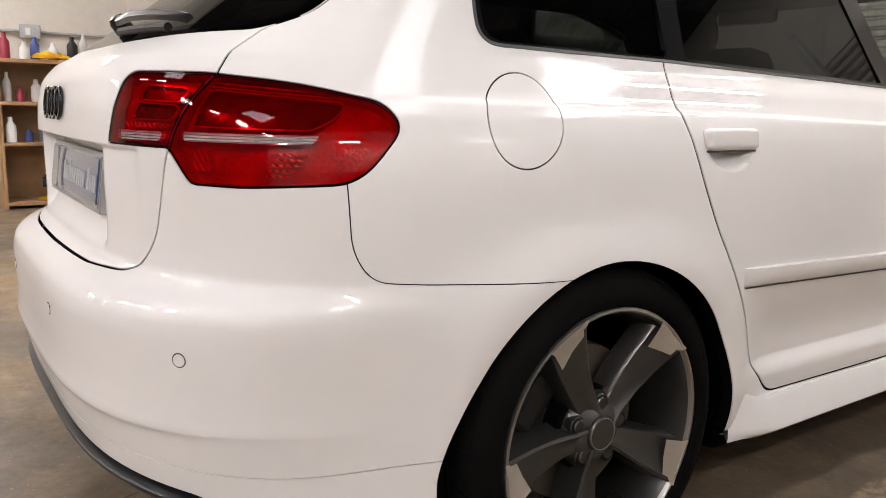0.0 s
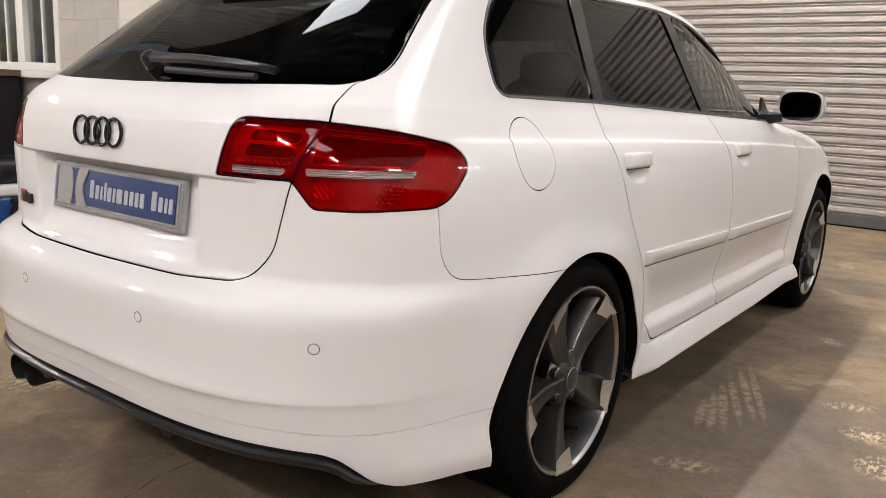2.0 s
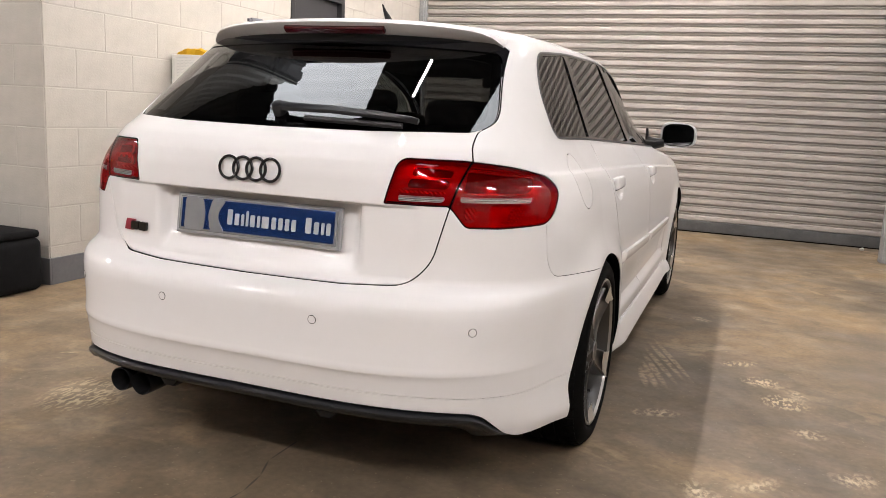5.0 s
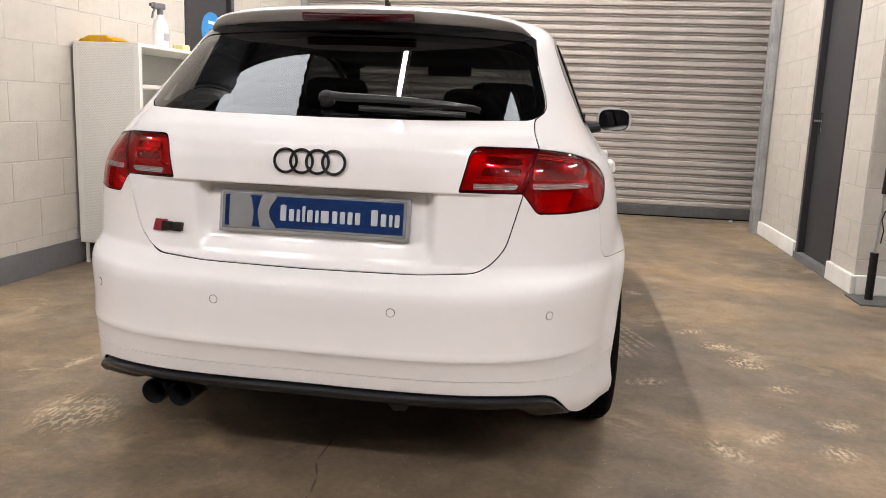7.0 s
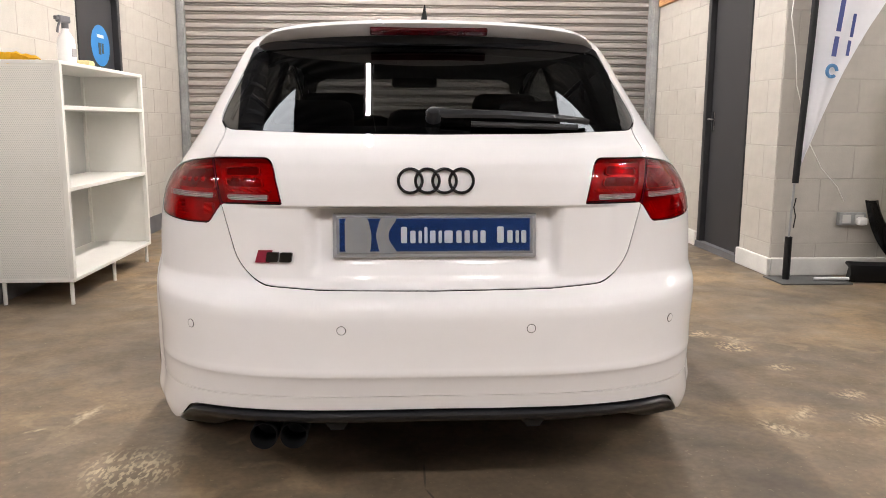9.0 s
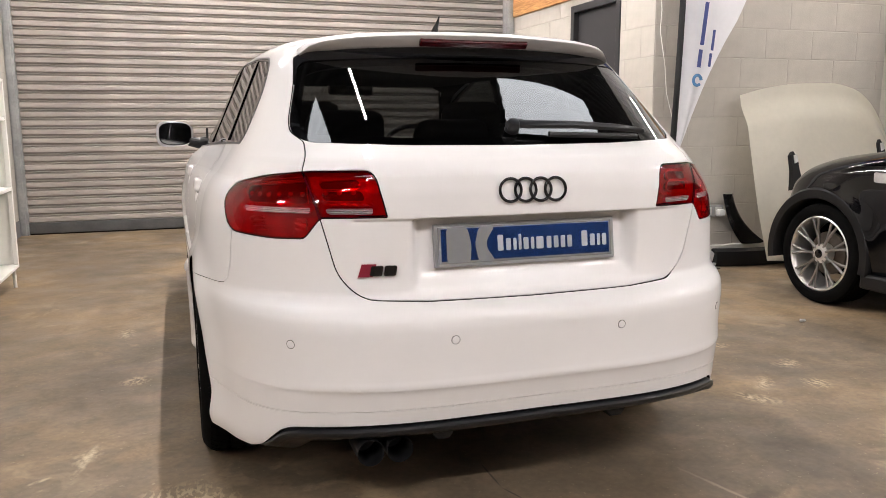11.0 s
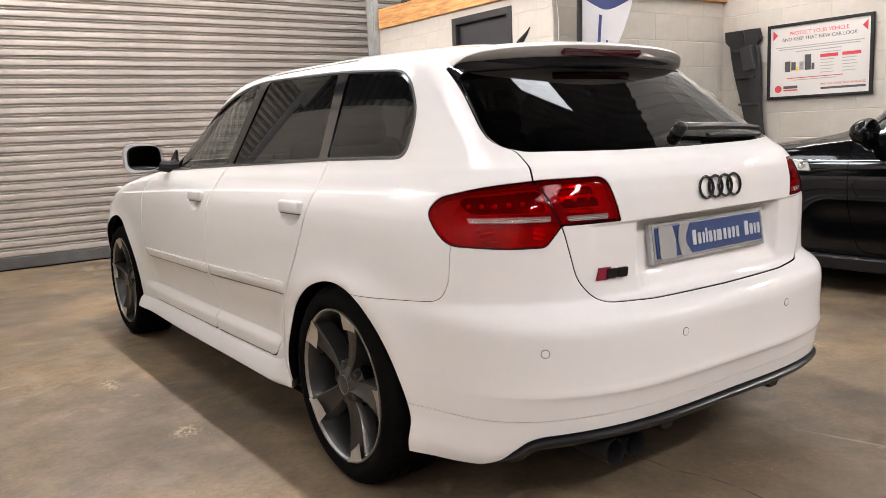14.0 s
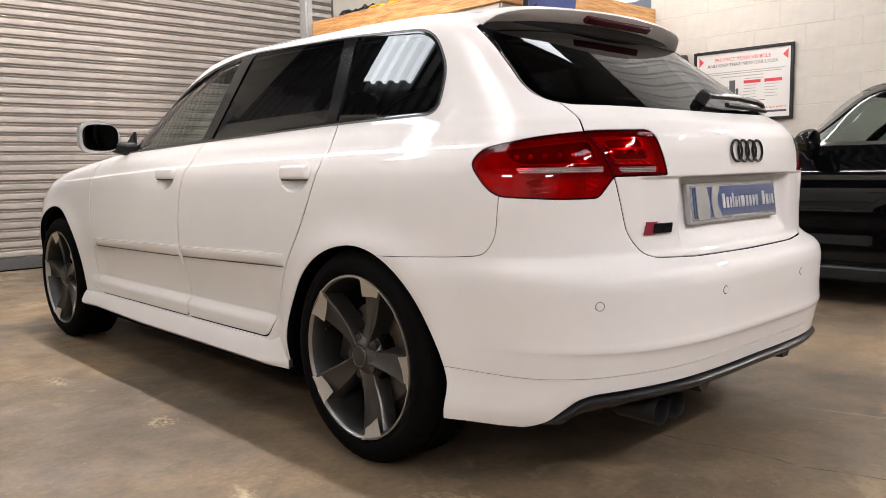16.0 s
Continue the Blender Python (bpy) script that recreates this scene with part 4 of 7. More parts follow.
PANES = (
    polygon(rounded([(0.652, 1.036), (0.668, 1.16), (0.772, 1.283), (1.135, 1.311), (1.105, 1.03)], [0.04, 0.05, 0.075, 0.01, 0.01])),
    polygon(rounded([(1.160, 1.03), (1.205, 1.314), (1.80, 1.333), (1.915, 1.004)], [0.01, 0.015, 0.03, 0.01])),
    polygon(rounded([(1.990, 1.002), (1.885, 1.330), (2.19, 1.285), (2.50, 1.178), (2.68, 1.068), (2.68, 0.978)], [0.01, 0.02, 0.15, 0.15, 0.01, 0.01])),
)
REAR_DOOR = polygon(rounded([(1.16, 1.36), (1.085, 1.0), (1.066, 0.93), (1.085, 0.82), (1.132, 0.71), (1.192, 0.60), (1.250, 0.50), (1.295, 0.40), (1.335, 0.345), (1.375, 0.303), (1.966, 0.302), (1.99, 0.5), (2.0, 0.68), (1.985, 0.85), (1.945, 1.0), (1.845, 1.36)], [0, 0.02, 0.04, 0.06, 0.06, 0.05, 0.05, 0.05, 0.03, 0.03, 0.02, 0, 0, 0, 0, 0]))
FRONT_DOOR = polygon(rounded([(1.845, 1.36), (1.945, 1.0), (1.985, 0.85), (2.0, 0.68), (1.99, 0.5), (1.966, 0.302), (2.92, 0.300), (2.96, 0.40), (2.975, 0.86), (2.90, 0.97), (2.5, 1.20), (2.2, 1.36)], [0, 0, 0, 0, 0, 0.02, 0.08, 0.1, 0.1, 0, 0, 0]))
BUMPER = polygon(rounded([(-0.5, 0.05), (-0.5, 0.86), (0.352, 0.86), (0.358, 0.70), (0.385, 0.652), (0.47, 0.645), (0.84, 0.63), (0.84, 0.05)], [0, 0, 0, 0.06, 0.05, 0.03, 0, 0]))
LOW_EDGE = curve([(0, 0.318), (0.5, 0.314), (0.78, 0.304), (0.84, 0.292), (0.90, 0.262), (0.965, 0.228), (1.05, 0.212), (1.35, 0.212), (1.5, 0.212), (1.7, 0.25), (2.1, 0.25), (6, 0.25)])
VALANCE = curve([(0, 0.357), (0.6, 0.352), (0.85, 0.345), (1.0, 0.343), (1.15, 0.346), (1.4, 0.356), (3, 0.356)])


def by_side(outline):
    return lambda p: np.where(np.abs(p[:, 0]) > 0.3, outline(p[:, 1], p[:, 2]), 1.0)


def by_tail(outline, reach=0.64):
    return lambda p: np.maximum(outline(np.abs(p[:, 0]), p[:, 2]), p[:, 1] - reach)


def lamp_field(p):
    return np.where(p[:, 1] < 0.9, LAMP(np.abs(p[:, 0]) + p[:, 1], p[:, 2]), 1.0)


def arch_field(p):
    wide = 0.028 * smooth(0.50, 0.28, p[:, 2])
    return np.minimum(np.hypot(p[:, 1] - 0.850, p[:, 2] - 0.313) - 0.343, np.hypot(p[:, 1] - 3.450, p[:, 2] - 0.340) - 0.365) - wide


def bumper_field(p):
    return BUMPER(np.where((np.abs(p[:, 0]) < 0.55) & (p[:, 1] < 1.0), np.minimum(p[:, 1], 0.2), p[:, 1]), p[:, 2])


def build_hatchback():
    car = thing("hatchback_car", "white five-door hatchback with dark tinted rear windows on a concrete floor", "car")
    lower = HATCH.clip(-arch_field(HATCH.p))
    lower = lower.clip(LOW_EDGE(np.abs(lower.p[:, 0]) + lower.p[:, 1]) - lower.p[:, 2])
    lamp, body = lower.split(lamp_field, 0.0018)
    dlo, body = body.split(by_side(DLO), 0.0)
    gate, body = body.split(by_tail(GATE), 0.0017)
    bump, body = body.split(bumper_field, 0.0009)
    rear, body = body.split(by_side(REAR_DOOR), 0.0029)
    front, body = body.split(by_side(FRONT_DOOR), 0.0026)
    flap, body = body.split(lambda p: np.where(p[:, 0] > 0.3, np.hypot((p[:, 1] - 0.676 - 0.22 * (p[:, 2] - 0.902)) / 0.078, (p[:, 2] - 0.902) / 0.080) - 1, 1.0) * 0.078, 0.0013)
    wind, body = body.split(lambda p: np.where((p[:, 1] > 1.8), polygon([(-0.66, 1.0), (-0.50, 1.365), (0.50, 1.365), (0.66, 1.0)])(p[:, 0], p[:, 2]), 1.0) + 2.0 * smooth(0.0, 0.3, 2.2 + (1.37 - p[:, 2]) * 1.3 - p[:, 1]), 0.0)
    body.mesh("body_shell", PAINT, car, flange=0.026)
    wind.mesh("windscreen", CLEAR_GLASS, car)
    skirtless, val = bump.split(lambda p: VALANCE(np.abs(p[:, 0]) + p[:, 1]) - p[:, 2], 0.0009)
    bumper = skirtless.mesh("rear_bumper", PAINT, car, flange=0.02)
    val.mesh("lower_bumper", PAINT, bumper, flange=0.02)
    for name, door, s in (("rear_door", rear, 1), ("rear_door", rear, -1), ("front_door", front, 1), ("front_door", front, -1)):
        door.clip(-s * door.p[:, 0]).mesh(name, PAINT, car, flange=0.026)
    flap.mesh("fuel_flap", PAINT, car, flange=0.010)

    # tail: gate, glass, lamps
    glass, gate = gate.split(by_tail(REAR_GLASS), 0.001)
    over, gate = gate.split(lambda p: 1.20 - p[:, 2] + 0 * p[:, 0], 0.0)
    tail_gate = gate.mesh("tailgate", PAINT, car, flange=0.026)
    over.mesh("gate_top", BLACK_GLOSS, tail_gate)
    glass.even(1).moved(0.002).mesh("rear_window", TINT, car, "dark tinted rear window")
    band = glass.even(1).moved(0.004).clip(0.022 + by_tail(REAR_GLASS)(glass.p) * -1 - 0.044)
    band.mesh("glass_border", BLACK_GLOSS, tail_gate)
    inner, outer = lamp.split(by_tail(GATE), 0.0025)
    for s in (1, -1):
        for name, lens, strip in (("tailgate_lamp", inner, (0.535, 0.694)), ("tail_lamp", outer, (0.745, 1.06))):
            half = lens.clip(-s * lens.p[:, 0])
            body_lamp = half.moved(0.024).mesh(name, RED_INNER, car, "red rear lamp with a clear strip", flange=-0.0225)
            q = np.abs(half.p[:, 0]) + half.p[:, 1]
            mid = 0.868 if name == "tail_lamp" else 0.866
            field = polygon(rounded([(strip[0], mid - 0.0075), (strip[1] - 0.012, mid - 0.0075), (strip[1], mid + 0.0075), (strip[0], mid + 0.0075)], 0.003))(q, half.p[:, 2])
            half.moved(0.006).clip(field).mesh("clear_strip", STRIP, body_lamp, "clear ribbed strip", flange=0.003)
            clear, red = half.split(lambda p: field if len(p) == len(field) else None, 0.0)
            red.mesh("lens", RED_LENS, body_lamp)
            clear.mesh("clear_lens", CLEAR_LENS, body_lamp)
            edge = by_tail(GATE)(half.p)
            near = np.minimum(-lamp_field(half.p), np.abs(edge)) - 0.0028
            half.moved(-0.0004).clip(near).mesh("lens_rim", RED_RIM, body_lamp, flange=0.004)
            # dark bowls with bright edges and steps behind the lens
            def inside(outline):
                return lambda p: outline(np.abs(p[:, 0]) + p[:, 1], p[:, 2])
            if name == "tail_lamp":
                bowls = (rounded([(0.757, 0.886), (1.04, 0.886), (1.085, 0.905), (1.098, 0.930), (0.79, 0.945)], 0.012), rounded([(0.79, 0.950), (1.10, 0.936), (1.10, 0.940), (0.80, 0.955)], 0.001))
                steps = [rounded([(0.765, 0.815), (0.81, 0.815), (0.81, 0.848), (0.765, 0.848)], 0.004)] + [rounded([(0.94 + 0.006 * k, 0.811 + 0.0085 * k), (1.00 + 0.010 * k, 0.811 + 0.0085 * k), (1.003 + 0.010 * k, 0.815 + 0.0085 * k), (0.943 + 0.006 * k, 0.815 + 0.0085 * k)], 0.001) for k in range(5)]
                lenses = [(0.80 + 0.052 * k, 0.915 - 0.001 * k) for k in range(6)]
            else:
                bowls = (rounded([(0.56, 0.893), (0.70, 0.893), (0.72, 0.918), (0.575, 0.920)], 0.012), rounded([(0.58, 0.926), (0.72, 0.924), (0.74, 0.945), (0.595, 0.950)], 0.010))
                lenses = [(0.60 + 0.05 * k, 0.918) for k in range(3)]
                steps = (rounded([(0.53, 0.880), (0.69, 0.880), (0.70, 0.887), (0.535, 0.887)], 0.002),)
            for outline in bowls:
                field_of = inside(polygon(outline))
                half.moved(0.018).clip(field_of(half.p)).mesh("reflector_bowl", RED_DARK, body_lamp, flange=0.012)
                edge = half.clip(field_of(half.p) - 0.0018)
                edge.clip(-0.0006 - field_of(edge.p)).moved(0.011).mesh("reflector_edge", RED_EDGE, body_lamp, flange=0.006)
            for u, v in lenses:
                k = int(np.argmin(np.hypot(q - u, half.p[:, 2] - v)))
                dome = bmesh.new()
                bmesh.ops.create_uvsphere(dome, u_segments=12, v_segments=8, radius=0.0075)
                bmesh.ops.transform(dome, matrix=Matrix.Translation(half.p[k] - half.n[k] * 0.019), verts=dome.verts)
                part("bulb_lens", dome, RED_EDGE, body_lamp, smooth=60)
            for outline in steps:
                half.moved(0.013).clip(inside(polygon(outline))(half.p)).mesh("reflector_step", RED_RIB, body_lamp, flange=0.012)

    # side windows
    for s in (1, -1):
        half = dlo.clip(-s * dlo.p[:, 0])
        frame_part = half
        for k, (pane, name) in enumerate(zip(PANES, ("quarter_window", "rear_door_window", "front_door_window"))):
            g, frame_part = frame_part.split(by_side(pane), 0.0)
            g.even(0).moved(0.004).mesh(name, FRONT_SIDE if k == 2 else TINT_SIDE, car)
        frame_part.mesh("window_frame", BLACK_GLOSS, car, "black window frame with slim grey edge", flange=0.012)
        # slim grey edge round the windows
        rim = half.clip(-(by_side(DLO)(half.p) + 0.006))
        rim.moved(-0.0015).mesh("window_trim", TRIM_GREY, car, flange=0.004)

    # inner skin: keeps light out of the joints and lines the cabin
    inner_skin = Sheet.grid(SKIN[::2, ::2])
    for field in (lambda p: -arch_field(p) + 0.01, lambda p: 0.012 - by_side(DLO)(p), lambda p: 0.02 - by_tail(REAR_GLASS)(p), lambda p: 0.25 - p[:, 2], lambda p: -(polygon([(-0.66, 0.99), (-0.52, 1.37), (0.52, 1.37), (0.66, 0.99)])(p[:, 0], p[:, 2]) + 2 * (p[:, 1] < 2.4))):
        inner_skin = inner_skin.clip(field(inner_skin.p))
    inner_skin.moved(0.045).mesh("inner_shell", LINER, car)
    # Plain dark boxes, added below the car to keep light off the floor.
    part("underbody", box(-0.60, 0.60, 0.36, 4.1, 0.17, 0.30, 0.02), LINER, car)
    part("wide_light_block", box(-0.80, 0.80, 1.26, 2.98, 0.165, 0.28, 0.02), LINER, car)
    part("rear_light_block", box(-0.52, 0.52, 0.17, 0.46, 0.222, 0.30, 0.03), LINER, car)
    part("cabin_floor", box(-0.72, 0.72, 0.25, 3.2, 0.30, 0.42), LINER, car)
    for y in (REAR_AXLE, FRONT_AXLE):
        for s in (1, -1):
            bm = bmesh.new()
            n = 24
            t_all = [math.pi * (1.10 * k / n - 0.05) for k in range(n + 1)]
            out = [min(0.825, s * skin_at(y + 0.405 * math.cos(t), max(0.25, HUB + 0.405 * math.sin(t)), s)[0].x - 0.030) for t in t_all]
            a = [[bm.verts.new((s * (x or out[k]), y + 0.405 * math.cos(t), HUB + 0.405 * math.sin(t))) for k, t in enumerate(t_all)] for x in (0.52, 0)]
            for k in range(n):
                bm.faces.new((a[0][k], a[0][k + 1], a[1][k + 1], a[1][k]))
            bm.faces.new([v for v in a[0]])
            part("wheel_arch_liner", bm, LINER, car)
    return car


def ribbed(name, color, rough, metal, pitch, way="DIAGONAL"):
    """A reflector with fine upright ribs."""
    m = mat(name, color, rough, metal=metal, vary=0.3, scale=30)
    nt = m.node_tree
    w, bu = nt.nodes.new("ShaderNodeTexWave"), nt.nodes.new("ShaderNodeBump")
    w.bands_direction = way
    w.inputs["Scale"].default_value = 0.314 / pitch
    co = next(n for n in nt.nodes if n.type == "TEX_COORD")
    nt.links.new(co.outputs["Object"], w.inputs["Vector"])
    bu.inputs["Strength"].default_value, bu.inputs["Distance"].default_value = 1.0, 0.003
    nt.links.new(w.outputs["Fac"], bu.inputs["Height"])
    nt.links.new(bu.outputs["Normal"], nt.nodes["Principled BSDF"].inputs["Normal"])
    return m


RED_RIB = ribbed("ribbed_red_reflector", (0.62, 0.012, 0.024), 0.18, 0.3, 0.008)
STRIP = ribbed("ribbed_strip", (0.80, 0.79, 0.77), 0.2, 0.45, 0.0045, "Z")


BOLT = mat("dark_bolt", (0.06, 0.058, 0.055), 0.35, metal=0.8, vary=0.1, scale=30)


def build_wheel(parent, y, s, turn, valve=109):
    """A five-blade alloy wheel with its tyre; s is the car's side."""
    hub = new("wheel")
    hub.parent = parent
    hub["label"] = "five-blade anthracite alloy wheel with machined tips and low-profile tyre"
    hub.matrix_basis = pose(s * 0.856, y + 0.006, HUB, 0, 0, 0 if s > 0 else 180) @ pose(0, 0, 0, turn, 0, 0)
    # local x points outwards, 0 is the hub face
    prof = [(0.232, -0.205), (0.262, -0.21), (0.300, -0.205), (0.314, -0.190)]
    for g in (-0.165, -0.118, -0.070):
        prof += [(0.3205, g - 0.016), (0.3205, g - 0.006), (0.313, g - 0.0045), (0.313, g + 0.0045), (0.3205, g + 0.006)]
    prof += [(0.3205, -0.035), (0.316, -0.018), (0.306, -0.004), (0.290, 0.008), (0.272, 0.012), (0.258, 0.010), (0.252, 0.005), (0.248, -0.002), (0.240, -0.012)]
    part("tyre", lathe(prof, 72), RUBBER, hub, "black low-profile tyre", smooth=35)
    # shoulder blocks of the tread, set askew
    verts, faces = [], []
    for x0, x1, lean in ((-0.046, -0.012, 0.035), (-0.193, -0.158, -0.035)):
        for k in range(54):
            a0, a1 = 2 * math.pi * k / 54, 2 * math.pi * (k + 0.72) / 54
            n0 = len(verts)
            for x, r in ((x0, 0.3222), ((x0 + x1) / 2, 0.3222), (x1, 0.3150 if x1 > -0.1 else 0.3222), (x0, 0.316), (x1, 0.309 if x1 > -0.1 else 0.316)):
                for t in (a0, a1):
                    t += lean * (x - x0) / (x1 - x0)
                    verts.append((x, r * math.cos(t), r * math.sin(t)))
            faces += [tuple(n0 + i for i in f) for f in ((0, 2, 3, 1), (2, 4, 5, 3), (0, 1, 7, 6), (4, 8, 9, 5), (0, 6, 8, 4, 2), (1, 3, 5, 9, 7))]
    me = bpy.data.meshes.new("tread")
    me.from_pydata(verts, [], faces)
    tagged(link("tread", me, RUBBER, hub), kind="stuff")
    ring = [(0.2445, -0.006), (0.2480, 0.001), (0.2465, 0.0060), (0.2415, 0.0070), (0.2385, 0.004), (0.2360, -0.004)]
    part("rim_lip", lathe(ring, 72), RIM_EDGE, hub, "machined rim edge", smooth=40)
    barrel = [(0.2365, -0.002), (0.2320, -0.010), (0.2290, -0.030), (0.2190, -0.060), (0.2150, -0.15), (0.2250, -0.195)]
    part("rim_barrel", lathe(barrel, 72), BARREL, hub, smooth=40)
    disc = [(0.02, -0.085), (0.155, -0.085), (0.158, -0.090), (0.158, -0.11), (0.02, -0.11)]
    part("brake_disc", lathe(disc, 48), DISC, hub, smooth=30)
    part("brake_caliper", box(-0.15, -0.065, -0.165, -0.10, -0.09, 0.09, 0.012), BLACK_SATIN, hub)
    part("hub_backing", cap(lathe([(0.085, -0.12), (0.085, -0.05), (0.06, -0.03)], 32)), LINER, hub)
    for k in range(5):
        a = math.radians(72 * k)
        # blade outlines: along the spoke, across it, depth of the face
        stations = [(0.030, -0.020, 0.022, -0.014), (0.055, -0.020, 0.024, -0.018), (0.085, -0.021, 0.030, -0.021), (0.12, -0.023, 0.037, -0.021), (0.16, -0.026, 0.045, -0.016), (0.20, -0.029, 0.053, -0.008), (0.2375, -0.033, 0.060, 0.0)]
        bm = bmesh.new()
        rows = []
        for r, t0, t1, d in stations:
            wide = t1 - t0
            sec = [(t0 - 0.006, d - 0.055), (t0 - 0.001, d - 0.013), (t0 + 0.003, d - 0.008), (t0 + wide * 0.35, d - 0.007), (t0 + wide * 0.7, d - 0.003), (t1 - 0.006, d + 0.004), (t1, d + 0.001), (t1 + 0.008, d - 0.055)]
            rows.append([bm.verts.new((dd, t * math.cos(a) + r * math.sin(a), r * math.cos(a) - t * math.sin(a))) for t, dd in sec])
        for p, q in zip(rows, rows[1:]):
            for i in range(len(p) - 1):
                bm.faces.new((p[i], p[i + 1], q[i + 1], q[i]))
        blade = part("blade", bm, ANTHRACITE, hub, smooth=32)
        bm = bmesh.new()
        tip = []
        for r, t0, t1, d in ((0.196, -0.0275, 0.0530, -0.0080), (0.212, -0.030, 0.0560, -0.0045), (0.2295, -0.035, 0.061, 0.0005), (0.2400, -0.041, 0.067, 0.0040)):
            mid = 0.010 if r < 0.215 else 0.0
            tip.append([bm.verts.new((d + e, t * math.cos(a) + (r + m2) * math.sin(a), (r + m2) * math.cos(a) - t * math.sin(a))) for t, e, m2 in ((t0 + 0.004, 0.0035, -mid), ((t0 + t1) / 2, 0.0010, mid * 0.3), (t1 - 0.005, 0.0050, mid * 1.4))])
        for p, q in zip(tip, tip[1:]):
            for i in range(2):
                bm.faces.new((p[i], p[i + 1], q[i + 1], q[i]))
        part("machined_tip", bm, ALU, blade, "bright machined blade tip", smooth=40)
        b = a + math.radians(36)
        bm = cap(lathe([(0.0195, -0.06), (0.0195, -0.024), (0.0175, -0.021), (0.0140, -0.030), (0.0130, -0.020), (0.0110, -0.018)], 12, at=(0, 0.056 * math.sin(b), 0.056 * math.cos(b))))
        part("wheel_bolt", bm, BOLT, hub, smooth=30)
    part("hub_face", lathe([(0.078, -0.070), (0.077, -0.044), (0.070, -0.032), (0.048, -0.0190), (0.037, -0.0125), (0.033, -0.0135)], 40), ANTHRACITE, hub, smooth=40)
    centre = part("centre_cap", cap(lathe([(0.033, -0.026), (0.033, -0.011), (0.030, -0.008), (0.010, -0.0065)], 36)), ANTHRACITE, hub, "round grey centre cap", smooth=30)
    part("cap_ring", tube([(-0.0082, 0.0305 * math.cos(t), 0.0305 * math.sin(t)) for t in (2 * math.pi * i / 32 for i in range(32))], 0.0012, 6, closed=True), RIM_EDGE, centre)
    v = math.radians(valve)
    bm = tube([(-0.075, 0.214 * math.sin(v), 0.214 * math.cos(v)), (-0.062, 0.208 * math.sin(v), 0.208 * math.cos(v)), (-0.045, 0.204 * math.sin(v), 0.204 * math.cos(v)), (-0.028, 0.204 * math.sin(v), 0.204 * math.cos(v))], [0.011, 0.010, 0.006, 0.0055], 10)
    part("tyre_valve", bm, BLACK_SATIN, hub)
    return hub


def skin_strip(u0, u1, v0, v1, side, out, nu=24, ends=0.01):
    """A moulding on a flank: a cushion between (y, z) corners that stands out of the skin. v0, v1: its low and high edge at both ends."""
    bm = bmesh.new()
    rows = []
    for i in range(nu + 1):
        t = i / nu
        y = u0 + (u1 - u0) * t
        lo, hi = v0[0] + (v0[1] - v0[0]) * t, v1[0] + (v1[1] - v1[0]) * t
        e = min(1.0, min(t, 1 - t) * abs(u1 - u0) / ends) if ends else 1.0
        row = []
        for k, h in enumerate((0.0, 0.25, 0.8, 1.0, 0.9, 0.0)):
            z = lo + (hi - lo) * (0, 0.04, 0.2, 0.75, 0.96, 1)[k]
            p, n = skin_at(y, z, side)
            row.append(bm.verts.new(p + n * (out * h * math.sqrt(e) - (0.004 if h == 0 else 0))))
        rows.append(row)
    for p, q in zip(rows, rows[1:]):
        for i in range(5):
            bm.faces.new((p[i], p[i + 1], q[i + 1], q[i]))
    bm.faces.new(rows[0])
    bm.faces.new(rows[-1][::-1])
    return bm


